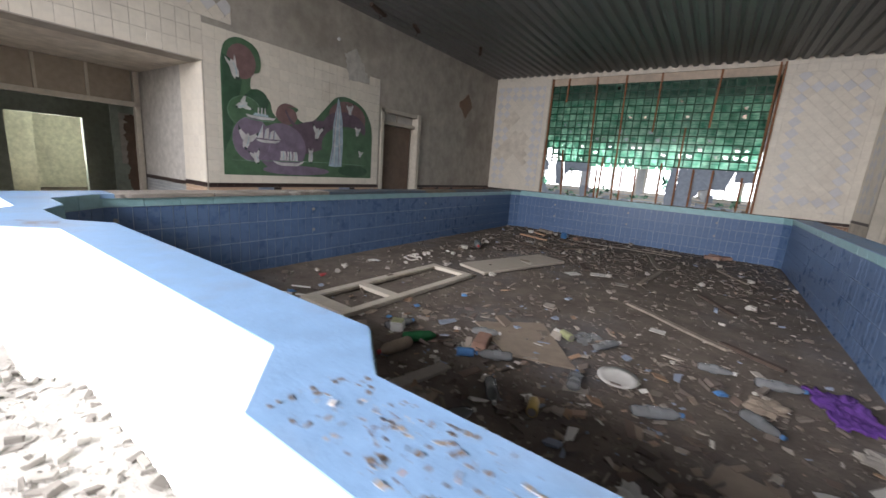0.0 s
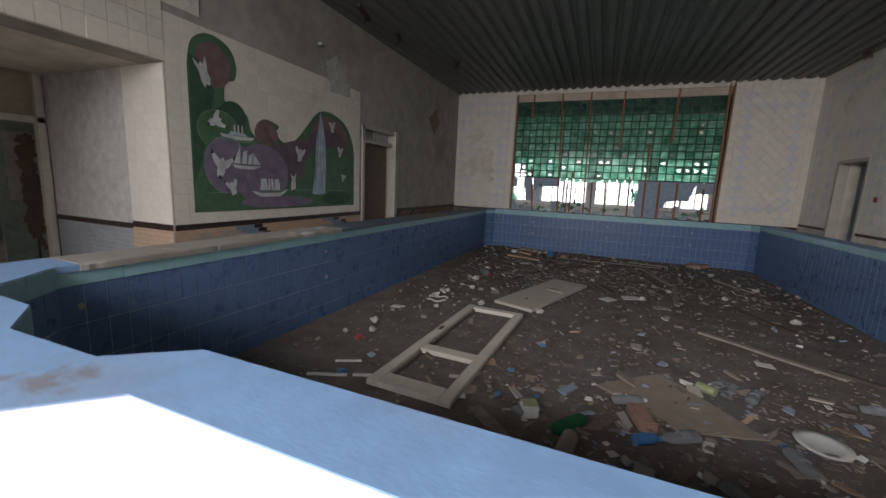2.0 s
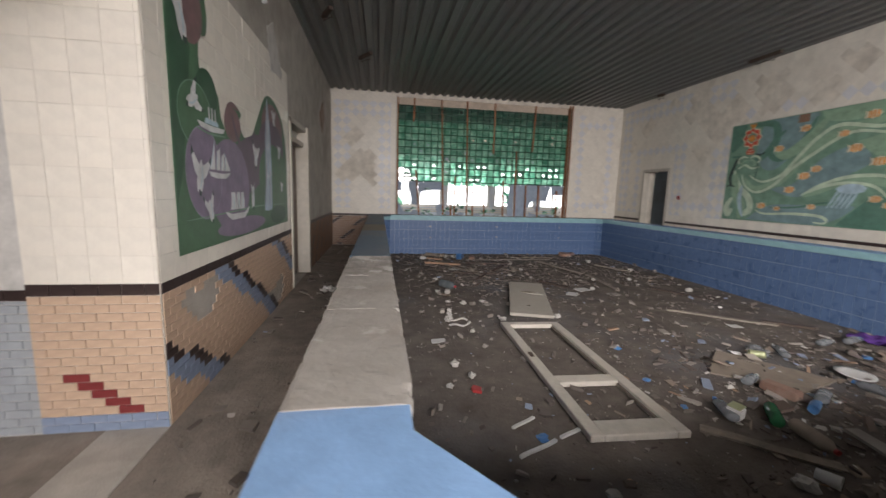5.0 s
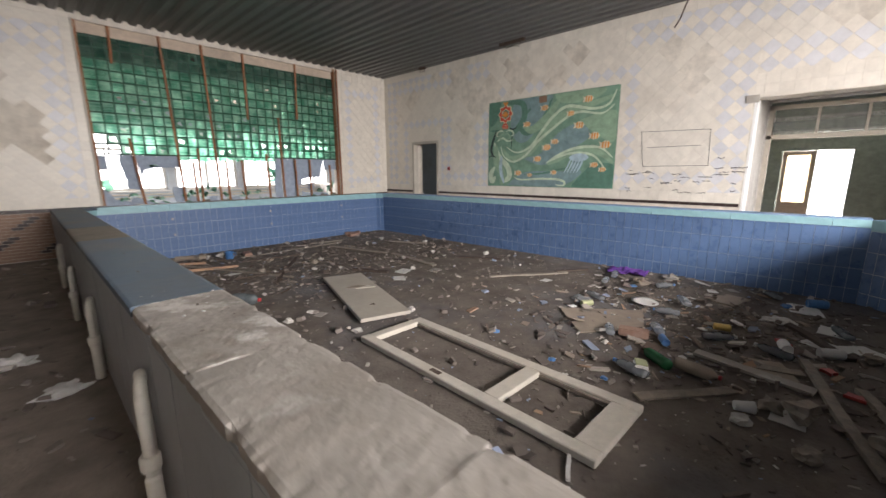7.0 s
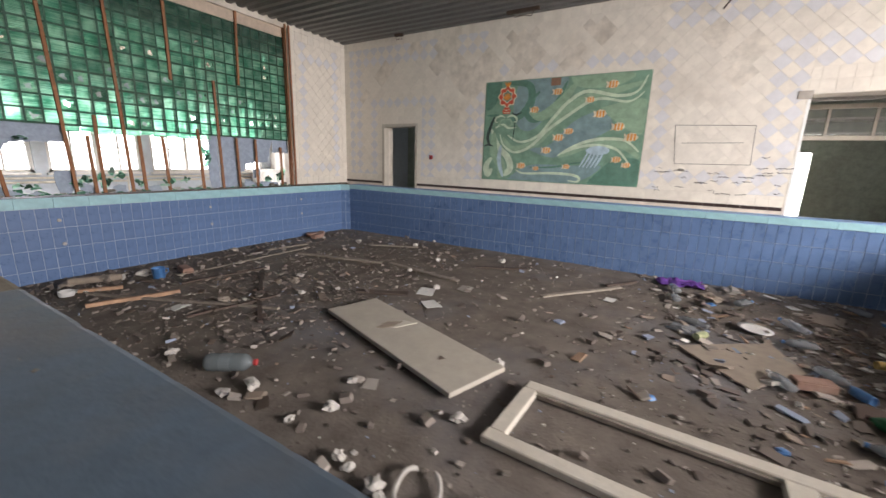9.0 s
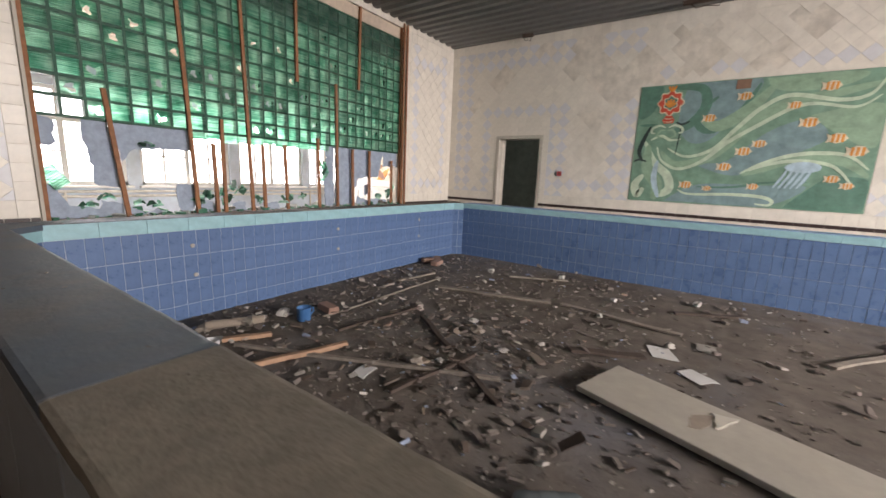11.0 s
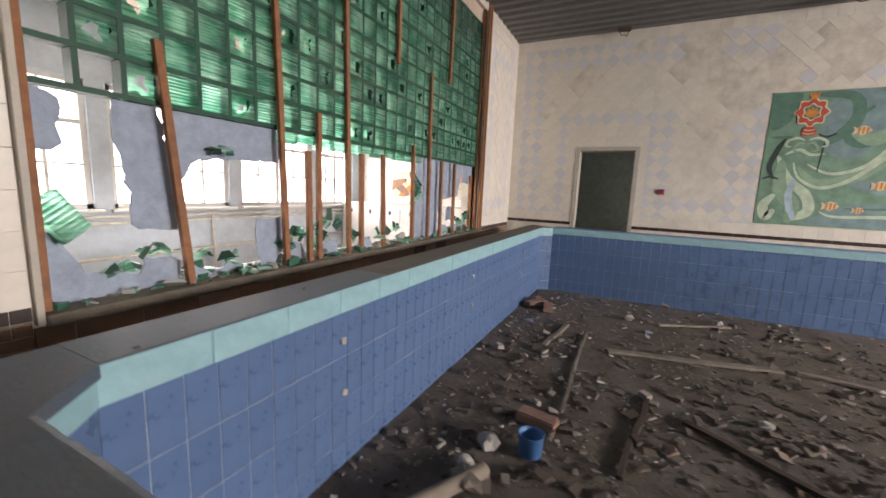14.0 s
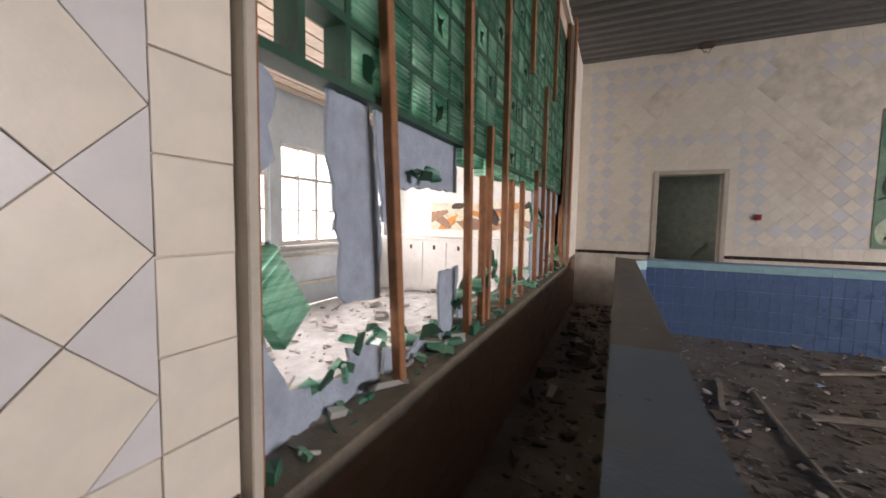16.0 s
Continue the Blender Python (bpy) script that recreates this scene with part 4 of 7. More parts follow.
COLS, ROWS, PITCH, TOPZ, X0 = 27, 11, 0.1678, 3.59, 1.02
YG = 10.06


def rib_block(w, h, d):
    """A hollow-looking glass block whose face is pressed into ribs."""
    bm = bmesh.new()
    n = 9
    prof = []
    for i in range(n):
        a = -h / 2 + h * i / n
        prof += [(a, 0.0), (a + h / n * 0.35, -0.006), (a + h / n * 0.65, -0.006)]
    prof.append((h / 2, 0.0))
    f = [[bm.verts.new((sx * w / 2, y, z)) for sx in (-1, 1)] for z, y in prof]
    b = [[bm.verts.new((sx * w / 2, d, z)) for sx in (-1, 1)] for z in (-h / 2, h / 2)]
    for p, q in zip(f, f[1:]):
        bm.faces.new((p[0], p[1], q[1], q[0]))
    bm.faces.new((b[0][1], b[0][0], b[1][0], b[1][1]))
    bm.faces.new((f[0][1], f[0][0], b[0][0], b[0][1]))
    bm.faces.new((f[-1][0], f[-1][1], b[1][1], b[1][0]))
    for k in (0, 1):
        ring = [r[k] for r in f] + [b[1][k], b[0][k]]
        bm.faces.new(ring if k == 0 else ring[::-1])
    return bm


def broken_block(w, d, seed):
    """What is left of a smashed block: its rim around a jagged hole."""
    rng = random.Random(seed)
    bm = bmesh.new()
    n = 12
    for y0, y1 in ((0.0, 0.006), (d - 0.006, d)):
        o, i = [], []
        for k in range(n):
            a = 2 * math.pi * k / n + 0.26
            s = w / 2 / max(abs(math.cos(a)), abs(math.sin(a)))
            r = w * rng.uniform(0.12, 0.46)
            o.append((s * math.cos(a), s * math.sin(a)))
            i.append((r * math.cos(a), r * math.sin(a)))
        for y in (y0, y1):
            vo, vi = [bm.verts.new((x, y, z)) for x, z in o], [bm.verts.new((x, y, z)) for x, z in i]
            for k in range(n):
                j = (k + 1) % n
                bm.faces.new((vo[k], vo[j], vi[j], vi[k]))
    return bm


block_mesh = mesh_of("glass_block", rib_block(PITCH - 0.022, PITCH - 0.022, 0.075))
block_mesh.materials.append(GREEN_GLASS)
broken = []
for k in range(4):
    me = mesh_of("broken_block", broken_block(PITCH - 0.022, 0.07, k))
    me.materials.append(GREEN_GLASS)
    broken.append(me)
GONE = {(0, 10), (1, 10), (0, 9)}
HOLES = {(1, 9), (2, 10), (7, 7), (8, 7), (5, 8), (11, 7), (15, 7), (7, 9), (5, 10), (11, 10), (12, 10), (19, 9), (14, 6), (3, 6), (24, 8), (25, 8), (25, 9), (24, 9), (22, 9), (23, 9),
         (9, 0), (11, 4), (13, 4), (18, 4), (17, 2), (24, 4), (24, 3), (2, 5), (4, 5), (9, 8), (10, 6), (13, 8), (16, 9), (17, 7), (20, 8), (21, 7), (6, 6), (2, 8), (12, 8), (18, 9)}
for c in range(COLS):
    for r in range(ROWS):
        if (c, r) in GONE:
            continue
        hole = (c, r) in HOLES
        ob = new("broken_block" if hole else "glass_block", broken[(c * 7 + r) % 4] if hole else block_mesh)
        ob.parent = window
        ob.matrix_world = pose(X0 + PITCH * (c + 0.5), YG, TOPZ - PITCH * (r + 0.5), 0, 180 * ((c * 5 + r) % 2) if hole else 0, 0)
for c in range(COLS + 1):
    low = TOPZ - PITCH * ROWS
    part("glazing_bar", box((X0 + PITCH * c - 0.0115, YG - 0.004, low), (X0 + PITCH * c + 0.0115, YG + 0.07, TOPZ)), GREEN_BAR, window)
for r in range(ROWS + 1):
    part("glazing_bar", box((X0, YG - 0.006, TOPZ - PITCH * r - 0.012), (X0 + PITCH * COLS, YG + 0.068, TOPZ - PITCH * r + 0.012)), GREEN_BAR, window)
part("head_board", box((0.992, YG - 0.01, TOPZ + 0.014), (5.578, YG + 0.08, 3.77)), FRAME_BEIGE, window, "beige board above the blocks")
part("window_frame", box((0.965, 9.965, 0.81), (0.9895, 10.12, 3.78), 0.003), FRAME_PAINT, window, "cream painted side post")
part("window_frame", box((5.58, 9.96, 0.83), (5.615, 10.12, 3.78), 0.004), FRAME_PAINT, window, "cream painted side post")
part("window_sill", box((0.99, 9.945, 0.80), (5.58, 10.25, 0.852), 0.006), RIM_DUST, window, "dusty mortar sill")
# last row of half blocks in the middle, hanging below the bar
for c in range(7, 18):
    h = 0.075 + 0.05 * noise.noise((c * 1.3, 0, 0))
    part("block_stub", boxes(((X0 + PITCH * c + 0.01, YG + 0.005, TOPZ - PITCH * ROWS - 0.01 - h), (X0 + PITCH * (c + 1) - 0.01, YG + 0.06, TOPZ - PITCH * ROWS - 0.009))), GREEN_GLASS, window)


UP = Matrix(((1, 0, 0, 0), (0, 0, -1, 0), (0, 1, 0, 0), (0, 0, 0, 1)))
SHEETS = [
    [(1.02, 0.853), (1.565, 0.853), (1.56, 0.97), (1.40, 1.015), (1.385, 0.93), (1.18, 0.975), (1.13, 1.05), (1.09, 1.14), (1.02, 1.17)],
    [(1.31, 1.735), (1.50, 1.735), (1.575, 1.33), (1.55, 1.135), (1.355, 1.16), (1.36, 1.32), (1.335, 1.44), (1.32, 1.54)],
    [(1.53, 1.735), (2.20, 1.735), (2.21, 1.525), (1.96, 1.52), (1.81, 1.515), (1.69, 1.50), (1.64, 1.46), (1.60, 1.39), (1.58, 1.38)],
    [(1.02, 1.735), (1.14, 1.70), (1.135, 1.62), (1.12, 1.58), (1.145, 1.52), (1.10, 1.485), (1.02, 1.49)],
    [(1.59, 0.853), (2.02, 0.853), (1.84, 0.91), (1.73, 0.875), (1.60, 0.95)],
    [(2.03, 1.17), (2.24, 1.17), (2.225, 0.95), (2.15, 0.853), (2.06, 0.853), (2.02, 1.04)],
    [(2.60, 0.853), (2.78, 0.853), (2.77, 0.97), (2.62, 0.95)],
    [(3.98, 0.853), (4.13, 0.853), (4.14, 1.735), (3.99, 1.735), (4.0, 1.5), (3.95, 1.3)],
    [(4.16, 0.853), (4.50, 0.853), (4.52, 1.13), (4.58, 1.15), (4.62, 1.28), (4.76, 1.30), (5.07, 1.31), (5.20, 1.735), (4.16, 1.735)],
    [(5.2, 1.50), (5.54, 1.50), (5.54, 1.735), (5.2, 1.735)],
    [(4.56, 0.853), (5.30, 0.853), (5.28, 0.93), (5.05, 0.96), (4.78, 0.94), (4.60, 1.0)],
    [(2.25, 0.853), (2.45, 0.853), (2.40, 0.97), (2.28, 1.0)],
    [(3.0, 0.853), (3.24, 0.853), (3.2, 0.95), (3.05, 0.94)],
    [(4.75, 1.02), (4.90, 1.02), (4.90, 1.20), (4.76, 1.18)],
]
for k, o in enumerate(SHEETS):
    part("painted_sheet", slab(jagged(o, k), 0.012, Matrix.Translation((0, YG + 0.04, 0)) @ UP), SHEET, window, "grey-blue painted sheet with torn edges")
# leaning and bent green pieces in the gaps
SHARDS = [(1.28, 0.97, 0.2, 0.08, 5, 20), (1.43, 1.06, 0.24, 0.06, 12, 20), (1.78, 1.55, 0.14, 0.06, 8, 4), (2.30, 1.05, 0.2, 0.16, -20, 10), (2.52, 1.04, 0.18, 0.22, 15, -15), (2.66, 1.12, 0.16, 0.2, -30, 10),
          (2.95, 1.0, 0.2, 0.12, 20, 5), (3.3, 0.99, 0.3, 0.1, 5, 0), (3.55, 1.0, 0.24, 0.1, -8, 0), (3.92, 1.38, 0.14, 0.34, 4, 0), (5.05, 1.02, 0.2, 0.14, 12, 0), (5.3, 1.1, 0.16, 0.3, -10, 0), (1.75, 0.97, 0.25, 0.09, -6, 0), (2.2, 0.98, 0.2, 0.09, 14, 0)]
rs = random.Random(8)
for k, (x, z, w, h, tilt, lean) in enumerate(SHARDS):
    for q in range(5):
        a, b = w * rs.uniform(0.25, 0.5), h * rs.uniform(0.28, 0.55)
        o = jagged([(-a / 2, -b / 2), (a / 2, -b / 2), (a / 2 * rs.uniform(0.2, 1), b / 2), (-a / 2 * rs.uniform(0.4, 1), b / 2 * rs.uniform(0.6, 1))], k + 40 + q, 0.007, 0.03)
        at = (x + rs.uniform(-0.35, 0.35) * w, YG - 0.01 + rs.uniform(-0.05, 0.05), max(z + rs.uniform(-0.35, 0.35) * h, 0.86 + b / 2))
        part("glass_shard", slab(o, 0.012, Matrix.Translation(at) @ Euler((radians(lean + rs.gauss(0, 22)), radians(tilt + rs.gauss(0, 28)), radians(rs.gauss(0, 30)))).to_matrix().to_4x4() @ UP), SHARD_GLASS if q % 2 else GREEN_GLASS, window)
bm = rib_block(0.12, 0.19, 0.03)
bm.transform(Matrix.Translation((1.085, YG - 0.035, 1.225)) @ Euler((radians(-8), radians(-32), radians(14))).to_matrix().to_4x4())
part("glass_shard", bm, GREEN_GLASS, window, "ribbed green block half hanging askew")


def chips(count, place, size, material, name, label, flat=0.5, seed=1, parent=None):
    """Loose bits, each a jittered box that lies at place(rng) = (x, y, z)."""
    rg = np.random.RandomState(seed)
    rd = random.Random(seed)
    base = np.array([(-1, -1, -1), (1, -1, -1), (1, 1, -1), (-1, 1, -1), (-1, -1, 1), (1, -1, 1), (1, 1, 1), (-1, 1, 1)], float)
    quads = [(3, 2, 1, 0), (4, 5, 6, 7), (0, 1, 5, 4), (1, 2, 6, 5), (2, 3, 7, 6), (3, 0, 4, 7)]
    vs, fs = [], []
    for k in range(count):
        s = min(size[0] * (1 - rd.random()) ** -0.55, size[1])
        dims = np.array([s, s * rd.uniform(0.14, 0.95) ** 1.2, s * rd.uniform(0.12, flat) * 0.9]) / 2
        p = (base + rg.uniform(-0.35, 0.35, (8, 3))) * dims
        m = np.array(Euler((rd.gauss(0, 0.18), rd.gauss(0, 0.18), rd.uniform(0, 6.28))).to_matrix())
        p = p @ m.T
        x, y, z = place(rd)
        p += np.array((x, y, z - p[:, 2].min() - 0.002))
        b = len(vs)
        vs += p.tolist()
        fs += [tuple(b + i for i in q) for q in quads]
    me = bpy.data.meshes.new(name)
    me.from_pydata(vs, [], fs)
    me.materials.append(material)
    ob = new(name, me)
    if parent:
        ob.parent = parent
    return tagged(ob, label, "rubble" if not parent else "", kind="stuff")


chips(420, lambda r: (r.uniform(1.03, 5.5), r.uniform(9.99, 10.2), 0.852), (0.02, 0.09), GREEN_SHARD, "glass_rubble", "green glass splinters on the window sill", 0.7, 3)
# wooden battens nailed over the blocks: x at the top, x at the bottom, from, to
BATTENS = [(1.006, 1.006, 0.852, 3.77), (1.475, 1.575, 0.853, 2.02), (2.10, 2.205, 0.853, 3.80), (2.76, 2.83, 0.853, 3.80), (2.50, 2.50, 0.853, 1.89), (3.50, 3.49, 2.50, 3.80), (3.80, 3.82, 0.853, 1.82),
           (4.13, 4.15, 0.853, 2.60), (4.60, 4.56, 2.60, 3.80), (3.28, 3.31, 0.853, 1.68), (4.44, 4.45, 0.853, 1.72), (4.80, 4.80, 0.853, 1.72), (2.40, 2.41, 0.853, 1.62), (2.98, 2.99, 0.853, 1.66), (5.53, 5.53, 0.853, 3.80), (5.32, 5.33, 0.853, 1.6),
           (1.42, 1.40, 3.2, 3.80)]
for k, (xt, xb, z0, z1) in enumerate(BATTENS):
    bm = box((-0.019, 0, 0), (0.019, 0.034, z1 - z0), 0.003)
    for v in bm.verts:
        f = v.co.z / (z1 - z0)
        v.co.x += xb + (xt - xb) * f + 0.006 * noise.noise((v.co.z * 2, k, 0))
        v.co.y += 10.002 + 0.004 * noise.noise((v.co.z * 2, k, 5))
        v.co.z += z0
    part("batten", bm, WOOD, window, "brown wooden batten")
for k, x in enumerate((5.50, 5.58)):
    part("batten", box((x - 0.0, 9.93, 0.83), (x + 0.03, 9.958, 3.82), 0.003), WOOD, window)


# ---- murals ----
def curve_points(pts, n=10):
    """A smooth line through a few points."""
    out = []
    p = [pts[0], *pts, pts[-1]]
    for a, b, c, d in zip(p, p[1:], p[2:], p[3:]):
        for k in range(n):
            t = k / n
            out.append(tuple(0.5 * (2 * b[i] + (c[i] - a[i]) * t + (2 * a[i] - 5 * b[i] + 4 * c[i] - d[i]) * t * t + (3 * b[i] - a[i] - 3 * c[i] + d[i]) * t ** 3) for i in (0, 1)))
    return out + [tuple(pts[-1])]


def stroke(pts, width, lift, ends=0.2):
    """A painted stroke: a flat ribbon along a curve, thinner at its ends."""
    line = curve_points(pts)
    bm = bmesh.new()
    prev = None
    for i, p in enumerate(line):
        q, r = line[max(i - 1, 0)], line[min(i + 1, len(line) - 1)]
        d = Vector((r[0] - q[0], r[1] - q[1]))
        d = d.normalized() if d.length > 1e-6 else Vector((1, 0))
        f = i / (len(line) - 1)
        w = width / 2 * (ends + (1 - ends) * math.sin(math.pi * f) ** 0.6)
        pair = [bm.verts.new((p[0] - d.y * w, p[1] + d.x * w, lift)), bm.verts.new((p[0] + d.y * w, p[1] - d.x * w, lift))]
        if prev:
            bm.faces.new((prev[0], prev[1], pair[1], pair[0]))
        prev = pair
    return bm


def patch(outline, lift):
    bm = bmesh.new()
    f = bm.faces.new([bm.verts.new((u, v, lift)) for u, v in outline])
    bmesh.ops.triangulate(bm, faces=[f])
    return bm


def blob(cx, cy, rx, ry, tilt=0.0, n=20, wob=0.0, seed=0.0):
    out = []
    for k in range(n):
        a = 2 * math.pi * k / n
        r = 1 + wob * noise.noise((math.cos(a) * 2, math.sin(a) * 2, seed))
        x, y = rx * r * math.cos(a), ry * r * math.sin(a)
        out.append((cx + x * math.cos(tilt) - y * math.sin(tilt), cy + x * math.sin(tilt) + y * math.cos(tilt)))
    return out


def paint(name, color, dirty=0.3):
    return mat(name, color, 0.55, vary=0.3, grain=7, dirty=dirty, stain=2.2, dirt=tuple(0.6 * c + 0.1 for c in color), bump=0.1)


LEAF_RIM, PURPLE_RIM = paint("pale_green_paint", (0.16, 0.27, 0.19)), paint("lilac_paint", (0.26, 0.23, 0.31))
SEA, SEA_DARK, SEA_LIGHT, SEA_BLUE = paint("sea_green_paint", (0.18, 0.31, 0.225)), paint("deep_green_paint", (0.10, 0.215, 0.16)), paint("light_green_paint", (0.26, 0.39, 0.27)), paint("sea_blue_paint", (0.20, 0.30, 0.31))
WAVE = paint("pale_wave_paint", (0.52, 0.62, 0.47))
ORANGE_P, RED_P, BLACK_P, PALE_P = paint("orange_paint", (0.66, 0.26, 0.05)), paint("red_paint", (0.55, 0.09, 0.05)), paint("dark_paint", (0.03, 0.05, 0.045)), paint("pale_cream_paint", (0.66, 0.58, 0.42))
JELLY = paint("pale_blue_mural_paint", (0.42, 0.55, 0.62))
PURPLE_P, PURPLE_D, BROWN_P, LEAF_P, LEAF_D, WHITE_P, SAIL_P = (paint("purple_paint", (0.20, 0.16, 0.225)), paint("dark_purple_paint", (0.13, 0.095, 0.125)), paint("brown_mural_paint", (0.20, 0.125, 0.125)),
                                                               paint("leaf_green_paint", (0.078, 0.155, 0.088)), paint("dark_leaf_green_paint", (0.04, 0.095, 0.055)), paint("white_mural_paint", (0.58, 0.58, 0.58)), paint("pale_blue_sail_paint", (0.36, 0.46, 0.54)))

# the sea mural: u runs from its far edge towards the back of the hall
mural_sea = thing("mural_sea", (XR - 0.006, 6.50, 1.13), "green sea mural with orange fish painted on tiles", "mural")
mural_sea.matrix_world = Matrix(((0, 0, -1, XR - 0.007), (-1, 0, 0, 6.50), (0, 1, 0, 1.13), (0, 0, 0, 1)))
W2, H2 = 2.67, 1.71
bm = box((0, 0, -0.006), (W2, H2, 0.001))
part("ground", bm, SEA, mural_sea)
for k, (o, mt) in enumerate([
    ([(0.62, 1.7), (1.45, 1.7), (1.2, 1.2), (0.95, 0.9), (0.7, 0.9), (0.55, 1.2)], SEA_BLUE),
    ([(0.75, 0.6), (1.2, 0.62), (1.6, 1.0), (2.0, 1.15), (2.2, 0.9), (1.7, 0.62), (1.3, 0.42)], SEA_BLUE),
    ([(0.5, 0.02), (0.9, 0.02), (1.7, 0.02), (2.1, 0.3), (1.6, 0.3), (0.9, 0.28)], SEA_BLUE),
    ([(1.9, 0.02), (2.65, 0.02), (2.65, 0.4), (2.3, 0.42), (2.1, 0.25)], SEA_DARK),
    ([(0.02, 1.69), (0.3, 1.69), (0.22, 1.35), (0.02, 1.25)], SEA_DARK),
    ([(1.5, 1.69), (2.4, 1.69), (2.3, 1.55), (1.9, 1.5), (1.6, 1.55)], SEA_LIGHT),
    ([(2.0, 1.2), (2.64, 1.3), (2.64, 0.8), (2.3, 0.95)], SEA_LIGHT)]):
    part("colour_field", patch([(min(max(u, 0.01), W2 - 0.01), min(max(v, 0.01), H2 - 0.01)) for u, v in curve_points(o + [o[0]], 6)[:-1]], 0.0015 + 0.0002 * k), mt, mural_sea)
STROKES = [([(0.45, 1.66), (0.8, 1.62), (0.86, 1.35), (0.68, 1.12), (0.5, 1.05)], 0.13, SEA_DARK), ([(1.45, 1.64), (1.25, 1.25), (1.0, 1.05), (0.82, 1.1), (0.8, 1.3), (1.0, 1.5)], 0.09, SEA_DARK),
           ([(1.6, 1.6), (1.35, 1.3), (1.05, 1.1), (0.85, 1.2)], 0.16, SEA_LIGHT), ([(2.6, 1.55), (2.2, 1.45), (1.75, 1.35), (1.4, 1.1), (1.0, 0.68), (0.6, 0.56), (0.38, 0.75)], 0.14, SEA_LIGHT),
           ([(2.64, 0.44), (2.4, 0.62), (2.0, 0.68), (1.6, 0.52), (1.4, 0.44)], 0.12, SEA_LIGHT), ([(0.15, 0.9), (0.3, 0.6), (0.5, 0.4), (0.55, 0.2), (0.42, 0.12), (0.34, 0.2)], 0.12, WAVE),
           ([(0.2, 0.85), (0.22, 0.5), (0.38, 0.25), (0.35, 0.03)], 0.17, SEA_LIGHT), ([(0.18, 0.4), (0.08, 0.25), (0.12, 0.1), (0.2, 0.2)], 0.12, WAVE), ([(0.35, 0.62), (0.33, 0.35), (0.42, 0.06)], 0.08, JELLY),
           ([(2.62, 1.64), (2.5, 1.42), (2.24, 1.37), (1.78, 1.46), (1.5, 1.32), (1.26, 1.06), (1.02, 0.78), (0.71, 0.68), (0.46, 0.80)], 0.055, WAVE),
           ([(2.60, 1.41), (2.4, 1.28), (2.03, 1.34), (1.8, 1.29), (1.5, 1.10), (1.19, 0.88), (0.91, 0.61), (0.63, 0.50), (0.40, 0.62), (0.32, 0.82)], 0.05, WAVE),
           ([(2.63, 0.53), (2.42, 0.70), (2.12, 0.73), (1.85, 0.69), (1.58, 0.58), (1.38, 0.45)], 0.05, WAVE), ([(2.51, 0.35), (2.3, 0.57), (1.98, 0.63), (1.7, 0.59), (1.46, 0.49)], 0.045, WAVE),
           ([(0.66, 0.2), (0.82, 0.14), (1.29, 0.16), (1.64, 0.15), (1.78, 0.10), (1.75, 0.04), (1.6, 0.05)], 0.045, WAVE), ([(0.9, 0.25), (1.3, 0.26), (1.7, 0.34), (2.1, 0.36)], 0.03, SEA_DARK),
           ([(0.22, 0.92), (0.36, 0.98), (0.48, 0.92), (0.62, 0.93)], 0.04, WAVE), ([(0.6, 1.14), (0.585, 0.9), (0.57, 0.7)], 0.016, BLACK_P), ([(0.52, 1.18), (0.6, 1.14), (0.7, 1.18)], 0.03, BLACK_P),
           ([(0.2, 1.12), (0.13, 0.95), (0.08, 0.75), (0.14, 0.6)], 0.06, BLACK_P), ([(0.02, 0.60), (0.1, 0.63), (0.2, 0.6)], 0.03, BLACK_P), ([(0.05, 1.14), (0.18, 1.14), (0.28, 1.14)], 0.04, SEA_DARK)]
for k, (pts, w, mt) in enumerate(STROKES):
    part("brush_stroke", stroke(pts, w, 0.0032 + 0.00012 * k), mt, mural_sea)
part("jellyfish", patch([(2.03 + (0.19 if math.sin(a) > 0 else 0.17) * math.cos(a), 0.53 + (0.09 if math.sin(a) > 0 else 0.05) * math.sin(a)) for a in np.linspace(0, 2 * math.pi, 24)[:-1]], 0.0065), JELLY, mural_sea)
part("jellyfish_body", patch([(1.90, 0.5), (2.13, 0.5), (2.08, 0.36), (1.98, 0.24), (1.80, 0.12), (1.84, 0.24), (1.90, 0.36)], 0.0063), SEA_BLUE, mural_sea)
for k in range(5):
    part("tentacle", stroke([(1.88 + 0.06 * k, 0.52), (1.83 + 0.06 * k, 0.4), (1.76 + 0.06 * k, 0.27)], 0.03, 0.0066), JELLY, mural_sea)


def scalloped(cx, cy, rx, ry, lobes, deep):
    return [(cx + rx * (1 + deep * math.cos(lobes * a)) * math.sin(a), cy + ry * (1 + deep * math.cos(lobes * a)) * math.cos(a)) for a in np.linspace(0, 2 * math.pi, 73)[:-1]]


emblem = part("emblem", patch(scalloped(0.42, 1.45, 0.165, 0.175, 8, 0.10), 0.0062), PALE_P, mural_sea, "red and orange flower ornament with pale edges")
part("petal_ring", patch(scalloped(0.42, 1.45, 0.145, 0.155, 8, 0.12), 0.0065), RED_P, emblem)
part("petal_ring", patch(scalloped(0.42, 1.45, 0.092, 0.10, 6, 0.12), 0.0068), PALE_P, emblem)
part("petal_ring", patch(scalloped(0.42, 1.45, 0.078, 0.085, 6, 0.12), 0.0071), SEA_DARK, emblem)
for k in range(5):
    a = (k - 2) * 0.5
    part("petal", stroke([(0.42, 1.39), (0.42 + 0.05 * math.sin(a), 1.39 + 0.06 * math.cos(a)), (0.42 + 0.08 * math.sin(a), 1.39 + 0.12 * math.cos(a))], 0.035, 0.0074 + 0.0001 * k), ORANGE_P, emblem)
